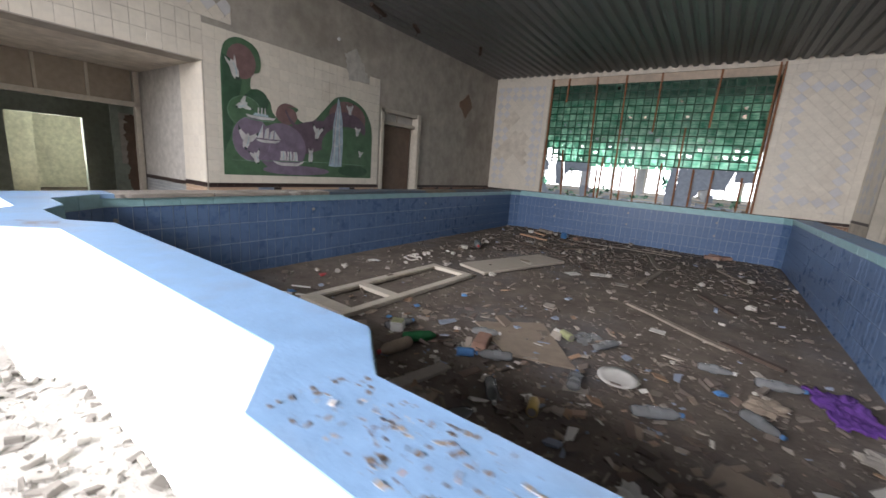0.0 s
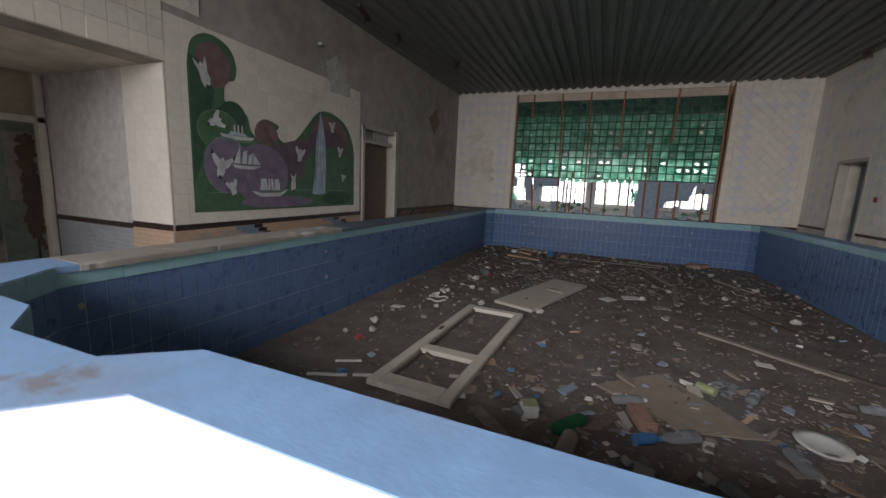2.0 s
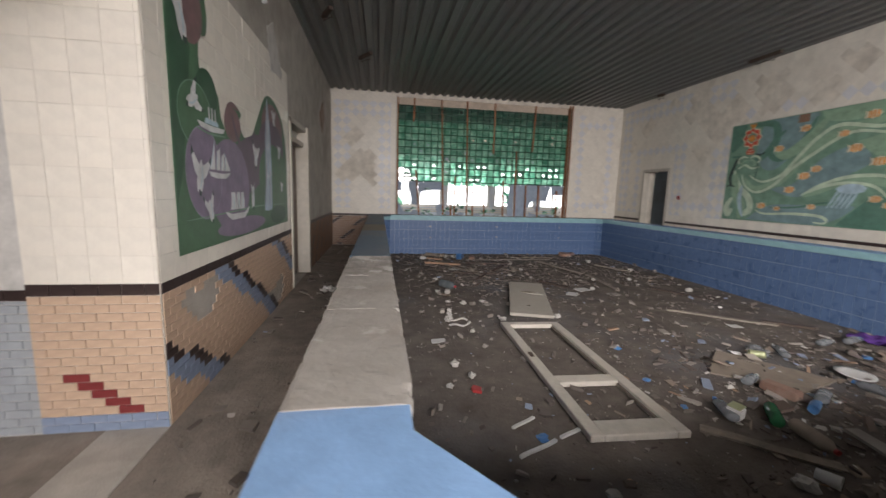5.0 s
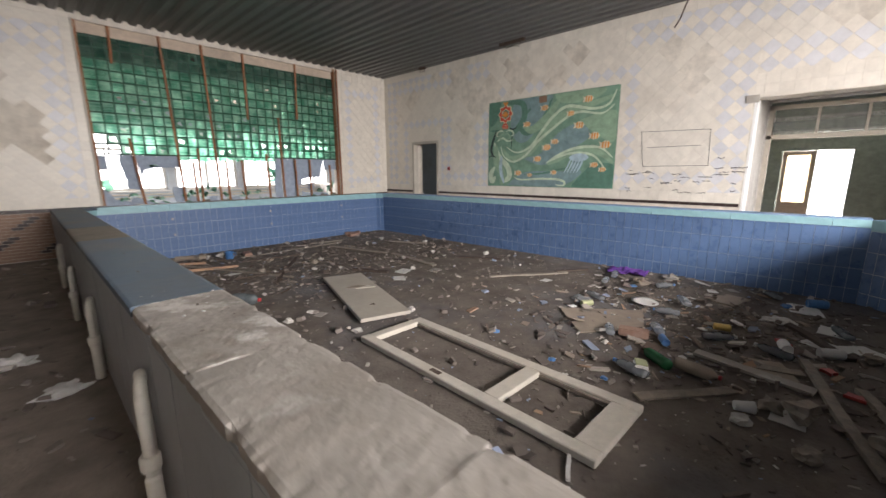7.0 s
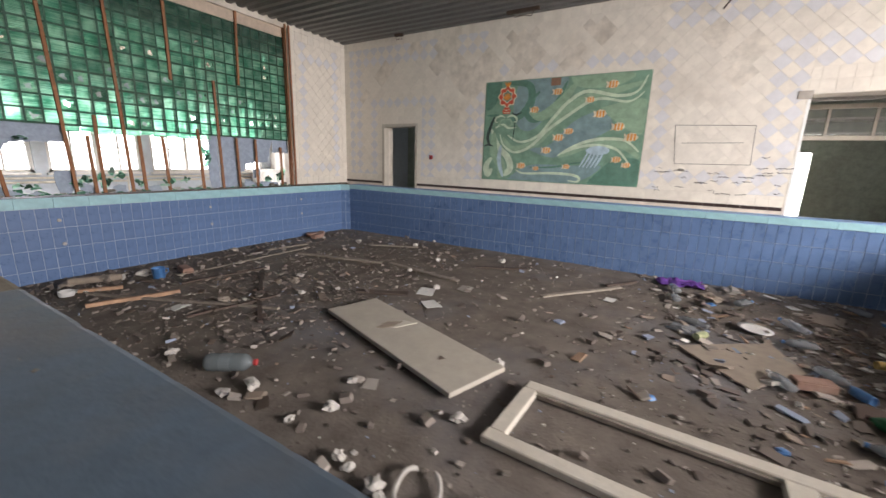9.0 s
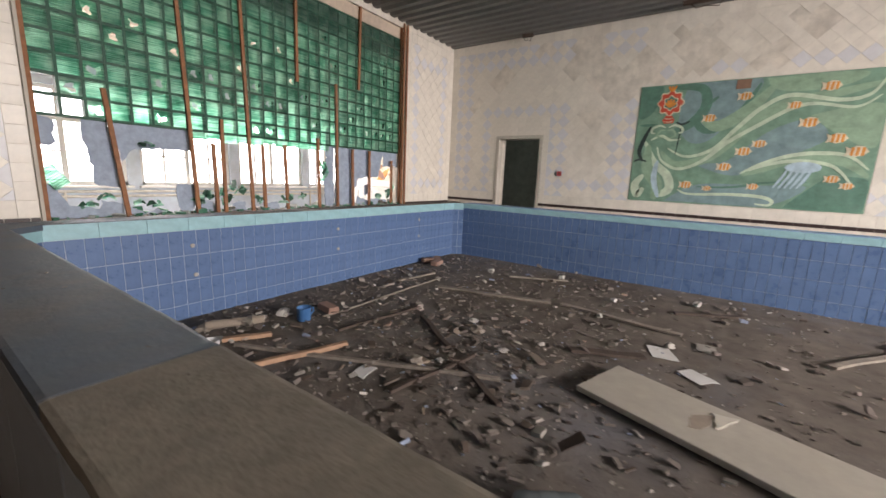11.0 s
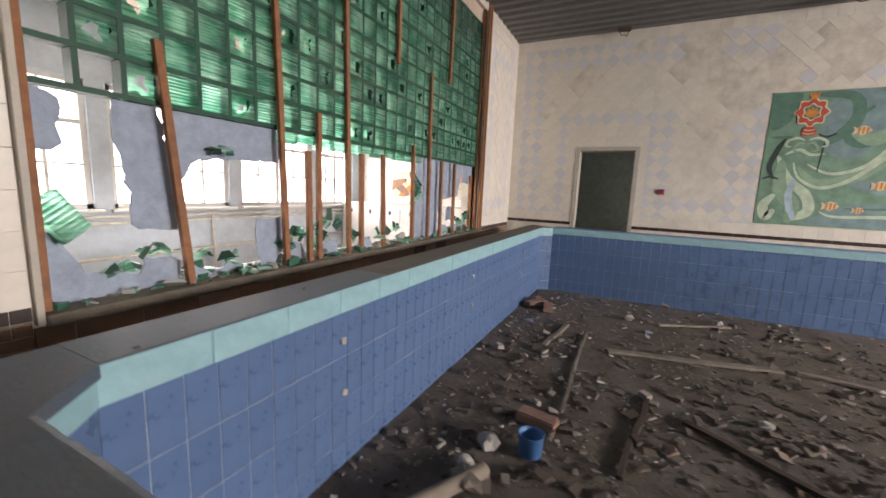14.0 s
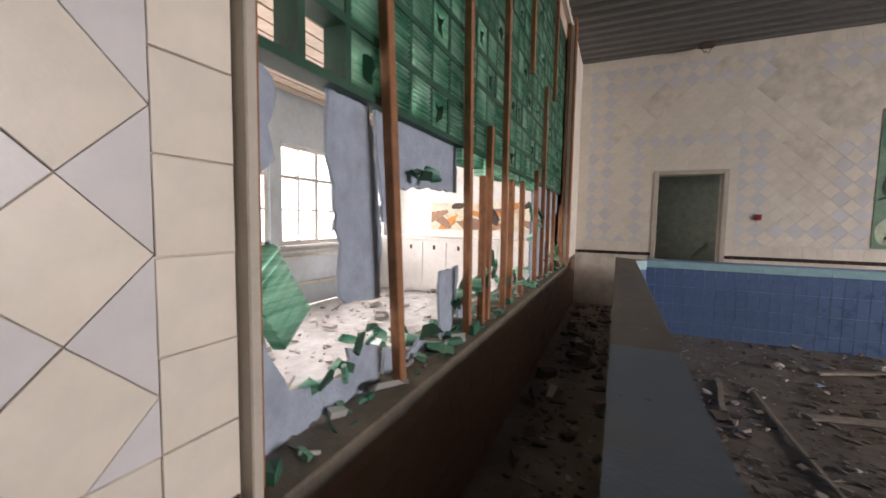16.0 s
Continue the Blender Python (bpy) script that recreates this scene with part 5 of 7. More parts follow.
for k in range(3):
    part("petal", stroke([(0.42, 1.61), (0.42 + 0.03 * (k - 1), 1.65), (0.42 + 0.05 * (k - 1), 1.69)], 0.03, 0.0072 + 0.0001 * k), ORANGE_P, emblem)
part("petal_base", patch([(0.36, 1.16), (0.48, 1.16), (0.50, 1.21), (0.46, 1.27), (0.38, 1.27), (0.34, 1.21)], 0.0072), RED_P, emblem)
for v in (1.19, 1.235):
    part("petal_line", stroke([(0.36, v), (0.42, v - 0.012), (0.48, v)], 0.012, 0.0076), PALE_P, emblem)
for k, d in enumerate((-1, 1)):
    part("curl", stroke([(0.42 + d * 0.02, 1.10), (0.42 + d * 0.10, 1.13), (0.42 + d * 0.19, 1.09), (0.42 + d * 0.20, 1.03), (0.42 + d * 0.15, 1.02)], 0.035, 0.0072 + 0.0001 * k), WAVE, mural_sea)
    part("curl", stroke([(0.42 + d * 0.01, 1.06), (0.42 + d * 0.08, 1.06), (0.42 + d * 0.12, 0.98), (0.42 + d * 0.05, 0.95)], 0.03, 0.0074 + 0.0001 * k), SEA_LIGHT, mural_sea)
FISH = [(0.93, 1.21, 1), (1.30, 1.48, 1), (2.14, 1.54, 1.1), (1.83, 1.33, 0.9), (2.00, 1.11, 1.15), (2.29, 0.91, 1.15), (2.49, 0.75, 1.2), (1.38, 0.75, 1.1), (1.54, 0.85, 0.95), (1.19, 0.54, 1.05), (0.76, 0.27, 1), (1.03, 0.23, 0.7), (1.55, 0.28, 0.8), (2.32, 0.41, 0.9), (2.47, 0.33, 0.8)]
for u, v, s in FISH:
    o = [(u + s * a, v + s * b) for a, b in ((0.09, 0), (0.05, 0.05), (-0.01, 0.06), (-0.05, 0.03), (-0.09, 0.05), (-0.075, 0), (-0.09, -0.05), (-0.05, -0.03), (-0.01, -0.055), (0.05, -0.04))]
    fish = part("fish", patch(o, 0.0062), PALE_P, mural_sea)
    for d in (-0.035, 0.005, 0.045):
        part("stripe", patch([(u + s * (d - 0.013), v - s * 0.042), (u + s * (d + 0.009), v - s * 0.042), (u + s * (d + 0.016), v + s * 0.042), (u + s * (d - 0.009), v + s * 0.042)], 0.0066), ORANGE_P, fish)
part("bare_patch", patch([(1.18, 1.58), (1.34, 1.58), (1.34, 1.70), (1.18, 1.70)], 0.0070), TILE_BROWN, mural_sea)

# the harbour mural: u runs away from the back of the hall
mural_ships = thing("mural_ships", (XL, 2.44, 1.04), "purple and green harbour mural with white sailing ships", "mural")
mural_ships.matrix_world = Matrix(((0, 0, 1, XL + 0.0085), (1, 0, 0, 2.44), (0, 1, 0, 1.04), (0, 0, 0, 1)))
OUT1 = curve_points([(0.0, 1.45), (0.06, 1.68), (0.24, 1.79), (0.46, 1.74), (0.55, 1.58), (0.53, 1.42), (0.42, 1.36), (0.40, 1.18), (0.50, 1.06)], 6) + curve_points([(0.56, 1.12), (0.68, 1.06), (0.72, 0.92), (0.84, 0.80)], 5) + \
    curve_points([(0.88, 0.96), (1.0, 1.06), (1.15, 1.02), (1.10, 0.94), (1.22, 0.84), (1.42, 0.88), (1.65, 1.10), (1.90, 1.33), (2.20, 1.36), (2.52, 1.24), (2.70, 1.0), (2.75, 0.8)], 6) + [(2.75, 0.0), (0.0, 0.0)]
part("ground", slab(OUT1, 0.0025, Matrix.Translation((0, 0, -0.002))), LEAF_P, mural_ships)
FIELDS = [(blob(0.28, 1.50, 0.20, 0.22), BROWN_P), ([(0.01, 0.3), (0.10, 0.5), (0.20, 0.9), (0.28, 1.25), (0.14, 1.5), (0.02, 1.55)], LEAF_D), (blob(0.49, 1.03, 0.17, 0.16), LEAF_D), (blob(0.95, 0.9, 0.18, 0.13), BROWN_P), (blob(1.35, 0.62, 0.75, 0.24, 0.28), PURPLE_D),
          (blob(2.15, 1.02, 0.42, 0.28), BROWN_P), (blob(2.10, 0.86, 0.48, 0.26), PURPLE_D), (blob(2.15, 0.52, 0.56, 0.36), LEAF_P), (blob(0.87, 0.42, 0.42, 0.36), PURPLE_P), (blob(2.3, 0.12, 0.35, 0.10), LEAF_D), (blob(1.15, 0.09, 0.6, 0.075), PURPLE_P)]
for k, (o, mt) in enumerate(FIELDS):
    part("colour_field", patch([(min(max(u, 0.012), 2.738), max(v, 0.012)) for u, v in o], 0.0012 + 0.0002 * k), mt, mural_ships)
# rounded hills with pale rims, one over another
for k, (u, v, rx, ry, mt, rim) in enumerate(((0.31, 0.86, 0.235, 0.20, LEAF_P, LEAF_RIM), (0.40, 0.50, 0.27, 0.30, PURPLE_P, PURPLE_RIM))):
    part("hill_rim", patch(blob(u, v, rx + 0.008, ry + 0.008, n=40), 0.0036 + 0.0004 * k), rim, mural_ships)
    part("hill", patch(blob(u, v, rx, ry, n=40), 0.0038 + 0.0004 * k), mt, mural_ships)
part("curl_edge", stroke([(0.93, 0.98), (1.0, 0.86), (1.12, 0.76), (1.28, 0.78), (1.5, 0.93)], 0.05, 0.0042), PURPLE_D, mural_ships)
part("curl_edge", stroke([(0.78, 0.86), (0.82, 0.98), (0.93, 1.05), (1.09, 1.04)], 0.05, 0.0042), BROWN_P, mural_ships)
part("horizon_line", stroke([(0.1, 0.20), (0.9, 0.22), (1.6, 0.24), (2.6, 0.23)], 0.012, 0.0043), LEAF_RIM, mural_ships)
# birds: a body and a head, spread wings with dark tips; u, v of the middle, size, lean, wings spread
BIRDS = [(0.17, 1.40, 1.25, 0.35, 0.3), (0.28, 0.95, 0.9, -1.1, 0.9), (0.325, 0.49, 1.15, -0.2, 1.0), (0.45, 0.26, 0.85, 0.3, 0.7), (1.51, 0.71, 1.0, -0.15, 0.8), (1.38, 0.34, 1.05, 0.0, 0.15), (2.19, 1.17, 0.85, 0.1, 0.8), (2.38, 0.82, 0.8, -0.1, 0.7), (2.46, 0.43, 0.6, -0.2, 0.8)]
for u, v, s, tl, wide in BIRDS:
    def turned(pts):
        return [(u + s * (x * math.cos(tl) - y * math.sin(tl)), v + s * (x * math.sin(tl) + y * math.cos(tl))) for x, y in pts]
    bird = part("white_bird_shape", patch(turned([(0.0, 0.085), (0.02, 0.06), (0.035, 0.01), (0.04, -0.05), (0.02, -0.10), (-0.01, -0.085), (-0.03, -0.11), (-0.045, -0.06), (-0.04, 0.0), (-0.02, 0.06)]), 0.0050), WHITE_P, mural_ships)
    for d in (-1, 1):
        w = 0.03 + 0.09 * wide
        part("wing", patch(turned([(d * 0.01, 0.045), (d * w * 0.6, 0.085), (d * w, 0.12), (d * w * 0.95, 0.07), (d * w * 0.6, 0.0), (d * 0.02, -0.03)]), 0.0048 + 0.0001 * d), WHITE_P, bird)
        if wide > 0.5:
            part("wing_tip", patch(turned([(d * w * 0.8, 0.10), (d * w * 1.1, 0.14), (d * w * 1.02, 0.075)]), 0.0053), BLACK_P, bird)
    part("shade_stroke", stroke(turned([(0.012, 0.05), (0.018, -0.02), (0.0, -0.08)]), 0.013 * s, 0.0055), JELLY, bird)
    part("tail_mark", patch(turned([(-0.01, -0.09), (0.02, -0.10), (0.012, -0.125), (-0.012, -0.12)]), 0.0054), BLACK_P, bird)
# the steamer
ship = part("ship_shape", patch([(0.31, 0.835), (0.36, 0.80), (0.54, 0.785), (0.73, 0.80), (0.77, 0.835), (0.64, 0.83), (0.5, 0.828)], 0.0050), WHITE_P, mural_ships)
part("deckhouse", patch([(0.42, 0.832), (0.66, 0.834), (0.64, 0.865), (0.45, 0.87)], 0.0052), JELLY, ship)
for u in (0.49, 0.54, 0.59):
    part("funnel", patch([(u, 0.862), (u + 0.022, 0.862), (u + 0.022, 0.95), (u, 0.945)], 0.0054), WHITE_P, ship)
part("waterline", stroke([(0.30, 0.79), (0.5, 0.77), (0.78, 0.785)], 0.014, 0.0049), LEAF_RIM, ship)
# the schooner
ship = part("ship_shape", patch([(0.455, 0.515), (0.48, 0.485), (0.58, 0.47), (0.76, 0.475), (0.85, 0.52), (0.7, 0.508)], 0.0050), WHITE_P, mural_ships)
for k, o in enumerate(([(0.47, 0.53), (0.56, 0.53), (0.565, 0.73)], [(0.575, 0.53), (0.645, 0.53), (0.66, 0.69), (0.60, 0.66)], [(0.66, 0.53), (0.72, 0.53), (0.735, 0.66), (0.68, 0.63)], [(0.735, 0.53), (0.845, 0.535), (0.745, 0.66)])):
    sail = part("sail", patch(o, 0.0052), WHITE_P, ship)
    part("fold", stroke([o[0], ((o[0][0] + o[-1][0]) / 2 + 0.012, (o[0][1] + o[-1][1]) / 2), o[-1]], 0.012, 0.0055), JELLY, sail)
# the sailing barge
ship = part("ship_shape", patch([(0.71, 0.225), (0.76, 0.185), (0.84, 0.155), (1.13, 0.155), (1.22, 0.20), (1.27, 0.25), (1.15, 0.205), (0.85, 0.20)], 0.0050), WHITE_P, mural_ships)
for a, b in ((0.83, 0.94), (0.945, 1.04), (1.045, 1.14)):
    sail = part("sail", patch([(a - 0.01, 0.235), (b - 0.005, 0.235), (b, 0.30), (b - 0.02, 0.375), (a + 0.01, 0.37), (a + 0.012, 0.30)], 0.0052), WHITE_P, ship)
    part("fold", stroke([(a + 0.05, 0.24), (a + 0.06, 0.3), (a + 0.05, 0.37)], 0.016, 0.0055), JELLY, sail)
part("mast", stroke([(0.99, 0.2), (0.99, 0.41)], 0.01, 0.0056), BLACK_P, ship)
tall = part("tall_sail", patch([(1.74, 0.19), (1.88, 0.175), (2.02, 0.19), (2.045, 0.55), (2.03, 0.95), (1.975, 1.2), (1.93, 1.34), (1.875, 1.1), (1.83, 0.9), (1.81, 0.5)], 0.0050), SAIL_P, mural_ships, "pale blue tall sail")
for k, (a, b) in enumerate(((1.78, 1.90), (1.86, 1.925), (1.95, 1.94), (2.0, 1.96))):
    part("fold", stroke([(a, 0.22), ((a + b) / 2 + 0.02 * (-1) ** k, 0.7), (b, 1.22)], 0.02, 0.0052 + 0.0001 * k), WHITE_P if k % 2 else PURPLE_RIM, tall)
for v in (0.55, 0.85):
    part("rope", stroke([(1.82, v), (1.92, v - 0.02), (2.03, v + 0.04)], 0.012, 0.0058), WHITE_P, tall)

# ---- doors and openings ----
door_1 = thing("door_1", (XL, 6.0, DECK), "dark wooden door ajar in a cream frame with a transom", "door")
door_1["kind"] = "structure"
door_1.matrix_world = Matrix()
for lo, hi in (((XL - 0.2, 5.42, DECK), (XL + 0.02, 5.50, 2.38)), ((XL - 0.3, 6.50, DECK), (XL + 0.05, 6.60, 2.40)), ((XL - 0.2, 5.50, 2.10), (XL - 0.02, 6.50, 2.17)), ((XL - 0.2, 5.42, 2.32), (XL + 0.02, 6.60, 2.39))):
    part("door_frame", box(lo, hi, 0.004), FRAME_PAINT, door_1)
leaf = part("door_leaf", box((XL - 0.17, 5.56, DECK + 0.02), (XL - 0.13, 6.46, 2.09), 0.004), DOOR_WOOD, door_1, "dark wooden door leaf")
for z0, z1 in ((0.3, 1.0), (1.15, 1.95)):
    part("panel", box((XL - 0.128, 5.68, z0), (XL - 0.12, 6.32, z1), 0.003), DOOR_WOOD, leaf)
part("transom_pane", box((XL - 0.12, 5.5, 2.17), (XL - 0.115, 6.5, 2.32)), GREY_PAINT, door_1)
part("transom_bar", box((XL - 0.13, 5.98, 2.17), (XL - 0.09, 6.01, 2.32)), FRAME_PAINT, door_1)
structure("wall_closet", boxes(((-2.4, 5.0, 0), (-2.3, 7.0, 3)), ((-2.3, 4.9, 0), (XL - 0.32, 5.0, 3)), ((-2.3, 7.0, 0), (XL - 0.32, 7.1, 3)), ((-2.4, 4.9, 2.6), (XL - 0.32, 7.1, 2.7))), GREY_PAINT, "dark closet walls behind the door", "wall")

door_2 = thing("door_2", (0, 0, 0), "open doorway with a cream frame into a dark green room", "door")
door_2["kind"] = "structure"
for lo, hi in (((XR - 0.012, 8.86, DECK), (XR + 0.14, 8.925, 2.17)), ((XR - 0.012, 8.0, DECK), (XR + 0.14, 8.06, 2.17)), ((XR - 0.012, 8.06, 2.11), (XR + 0.14, 8.86, 2.17))):
    part("door_frame", box(lo, hi, 0.004), FRAME_PAINT, door_2)
part("brace", box((-0.03, -0.03, 0), (0.03, 0.03, 1.3), 0.004), GREEN_PAINT, door_2, "plank leaning inside the doorway").matrix_world = pose(8.3, 8.85, DECK, 42, 0, 0)


def passage_doors(name, x, y0, y1, z0, zt, top, side, panes, label, glass=PANE):
    """A wide frame with a glazed transom over an open doorway."""
    d = thing(name, (0, 0, 0), label, "door")
    d["kind"] = "structure"
    a, b = sorted((x, x + 0.09 * side))
    for lo, hi in (((a, y0, z0), (b, y0 + 0.07, top)), ((a, y1 - 0.07, z0), (b, y1, top)), ((a, y0, top - 0.07), (b, y1, top)), ((a, y0, zt - 0.035), (b, y1, zt + 0.035))):
        part("door_frame", box(lo, hi, 0.004), FRAME_PAINT, d)
    w = (y1 - y0 - 0.14) / panes
    for k in range(panes):
        if k:
            part("transom_bar", box((a + 0.02, y0 + 0.07 + w * k - 0.018, zt + 0.035), (b - 0.02, y0 + 0.07 + w * k + 0.018, top - 0.07), 0.003), FRAME_PAINT, d)
        part("pane", box((a + 0.04, y0 + 0.07 + w * k + 0.018, zt + 0.035), (a + 0.044, y0 + 0.07 + w * (k + 1) - 0.018, top - 0.07)), glass, d)
    return d


passage_doors("door_3", -2.70, -0.6, 2.2, DECK, 1.94, 2.50, 1, 5, "wide cream door frame with dusty transom panes", PANE_BROWN)
passage_doors("door_4", 8.96, -0.9, 2.0, DECK, 1.985, 2.50, 1, 5, "wide white door frame with dusty transom panes", PANE_CLEAR)
# a board and rags behind the left doorway
leaf = thing("leaning_door", (-3.6, 2.45, DECK), "grey painted door leaf standing open in the side room", "door")
part("leaf", box((-0.02, -0.36, 0), (0.02, 0.36, 1.9), 0.004), GREEN_PAINT, leaf)
part("panel", box((0.021, -0.26, 0.9), (0.03, 0.26, 1.75), 0.003), GREY_PAINT, leaf)
rag = thing("hanging_rag", (-3.2, 2.25, DECK), "brown rag hanging beside the doorway", "cloth")
part("cloth", slab(jagged([(-0.06, 0.5), (0.05, 0.3), (0.09, 1.0), (0.05, 1.7), (-0.09, 1.7), (-0.1, 1.2)], 2.0, 0.05), 0.02, Matrix(((0, 0, 1, 0), (1, 0, 0, 0), (0, 1, 0, 0), (0, 0, 0, 1)))), DOOR_WOOD, rag)
part("pole", tube([(0.0, 0, 0), (0.0, 0, 1.72)], 0.012), IRON, rag)
# glazed leaf beside the bright doorway on the right
leaf = thing("glazed_door", (12.53, 1.61, DECK), "beige glazed door leaf with one tall bright pane, shut", "door")
for lo, hi in (((-0.02, -0.30, 0), (0.02, -0.20, 1.775)), ((-0.02, 0.20, 0), (0.02, 0.285, 1.775)), ((-0.02, -0.20, 0), (0.02, 0.20, 0.6)), ((-0.02, -0.20, 1.68), (0.02, 0.20, 1.775))):
    part("stile", box(lo, hi, 0.003), FRAME_BEIGE, leaf)
part("pane", box((-0.004, -0.20, 0.6), (0.004, 0.20, 1.68)), FROSTED, leaf)
shelf = thing("wall_shelf", (9.0, 0.8, 2.15), "white shelf boards behind the transom", "shelf")
shelf.matrix_world = Matrix()
part("shelf_board", box((11.9, -1.0, 2.25), (12.49, 2.6, 2.29)), WHITE_FRAME, shelf)
part("shelf_board", box((11.9, -1.0, 2.55), (12.49, 2.6, 2.59)), WHITE_FRAME, shelf)

# ---- windows of the second room and behind the walker ----
for k, (a, b) in enumerate(WINS):
    w = thing("window_%d" % (k + 2), (0, 0, 0), "white casement window, bright with daylight", "window")
    w["kind"] = "structure"
    n = 2
    for lo, hi in (((a, 13.95, 0.98), (a + 0.06, 14.03, 2.5)), ((b - 0.06, 13.95, 0.98), (b, 14.03, 2.5)), ((a, 13.95, 2.44), (b, 14.03, 2.5)), ((a, 13.95, 0.98), (b, 14.03, 1.04)), ((a, 13.96, 1.98), (b, 14.02, 2.03)), ((a, 13.965, 1.5), (b, 14.0, 1.525))):
        part("window_frame", box(lo, hi), WHITE_FRAME, w)
    for j in range(1, 4):
        x = a + (b - a) * j / 4
        part("mullion", box((x - (0.035 if j == 2 else 0.016), 13.955, 1.04), (x + (0.035 if j == 2 else 0.016), 14.025, 2.44)), WHITE_FRAME, w)
    part("window_sill", box((a - 0.05, 13.78, 0.94), (b + 0.05, 13.9, 0.978), 0.005), WHITE_FRAME, w)
wb = thing("window_9", (0, 0, 0), "wide white window frame of the hall", "window")
wb["kind"] = "structure"
for j in range(6):
    x = 6.2 * j / 5
    part("mullion", box((x - 0.035, YB - 0.2, 1.2), (x + 0.035, YB - 0.12, 3.7)), WHITE_FRAME, wb)
for z in (1.23, 2.9, 3.67):
    part("window_frame", box((0.0, YB - 0.2, z - 0.03), (6.2, YB - 0.12, z + 0.03)), WHITE_FRAME, wb)
pipes = thing("heating_pipes", (0, 0, 0), "white heating pipes along the second room's wall", "pipe")
for z in (0.88, 0.80, 0.36):
    part("pipe", tube([(-2.9, 13.84, z), (7.45, 13.84, z)], 0.022), WHITE_PIPE, pipes)
for x in (-1, 1.9, 4.2, 6.5):
    part("riser", tube([(x, 13.84, 0.0), (x, 13.84, 0.9)], 0.018), WHITE_PIPE, pipes)
counter = thing("low_cabinet_row", (7.47, 12.1, 0.0), "long white low cabinets with dark handle slots", "cabinet")
part("body", box((-0.28, -1.8, 0.0), (0.375, 1.75, 1.01), 0.006), WHITE_FRAME, counter)
part("top", box((-0.31, -1.82, 1.011), (0.375, 1.77, 1.05), 0.004), WHITE_FRAME, counter)
for k in range(7):
    d = part("door", box((-0.30, -1.78 + 0.5 * k, 0.06), (-0.281, -1.3 + 0.5 * k, 0.97), 0.003), WHITE_FRAME, counter)
    part("slot", box((-0.304, -1.56 + 0.5 * k, 0.83), (-0.301, -1.51 + 0.5 * k, 0.91)), IRON, d)
mosaic = thing("wall_picture", (END - 0.002, 11.36, 1.20), "wide brown and orange relief picture on the end wall", "picture")
H3 = 0.55
part("ground", box((-0.02, -1.05, 0.0), (0.0, 1.6, H3), 0.003), CREAM_PAINT, mosaic)
m = Matrix(((0, 0, -1, -0.021), (1, 0, 0, 0), (0, 1, 0, 0), (0, 0, 0, 1)))
rg = random.Random(31)
for k in range(22):
    u, v, a, lean = -1.2 + 0.128 * k, rg.uniform(0.1, 0.9) * H3, rg.uniform(0.12, 0.32), rg.uniform(-0.9, 0.9)
    o = [(min(max(x, -1.03), 1.58), min(max(y, 0.01), H3 - 0.01)) for x, y in blob(u, v, a, a * rg.uniform(0.2, 0.45), lean, wob=0.3, seed=k)]
    part("relief_shape", slab(o, 0.006 + 0.0007 * k, m), (BRICK, WOOD_PALE, WOOD_DARK, PALE_P, ORANGE_P)[k % 5], mosaic)
chips(900, lambda r: (r.uniform(-2.5, 7.3), r.uniform(10.4, 13.7), DECK - 0.11), (0.03, 0.2), RUBBLE_PALE, "pale_rubble", "pale plaster rubble on the floor of the second room", 0.5, 11)

# ---- fixtures of the hall ----
box_red = thing("call_point", (XR - 0.008, 7.654, 1.505), "small red alarm box on the tiled wall", "alarm")
part("case", box((-0.012, -0.04, -0.04), (0.0, 0.04, 0.04), 0.003), RED_PLASTIC, box_red)
part("button", lathe([(0.0, 0), (0.014, 0), (0.014, 0.006), (0.0, 0.007)], 12), IRON, box_red).matrix_local = pose(-0.012, 0, 0, 0, -90, 0)


def drawn_line(bm, p, q, w):
    d = Vector((q[0] - p[0], q[1] - p[1]))
    n = Vector((-d.y, d.x)).normalized() * w / 2
    bm.faces.new([bm.verts.new((XR - 0.0095, a, b)) for a, b in ((p[0] - n.x, p[1] - n.y), (q[0] - n.x, q[1] - n.y), (q[0] + n.x, q[1] + n.y), (p[0] + n.x, p[1] + n.y))])


sign = thing("wall_graffiti", (0, 0, 0), "thin black marker lines and scribbles on the tiles", "graffiti")
bm = bmesh.new()
for p, q in (((3.44, 2.05), (2.50, 2.03)), ((3.37, 1.505), (2.48, 1.51)), ((3.44, 2.05), (3.38, 1.505)), ((2.50, 2.03), (2.48, 1.51)), ((3.34, 1.80), (2.60, 1.805))):
    drawn_line(bm, p, q, 0.006)
part("outline", bm, INK, sign)
bm = bmesh.new()
rg = random.Random(17)
for k in range(34):
    u, v = rg.uniform(2.12, 3.72), rg.uniform(1.10, 1.44) if rg.random() < 0.8 else rg.uniform(1.44, 1.8)
    if v > 1.44 and 2.5 < u < 3.45:
        continue
    n = rg.randint(3, 9)
    for j in range(n):
        drawn_line(bm, (u - 0.022 * j, v + rg.uniform(-0.008, 0.008)), (u - 0.022 * j - 0.017, v + rg.uniform(-0.012, 0.012)), rg.uniform(0.006, 0.012))
part("scribble", bm, INK, sign)

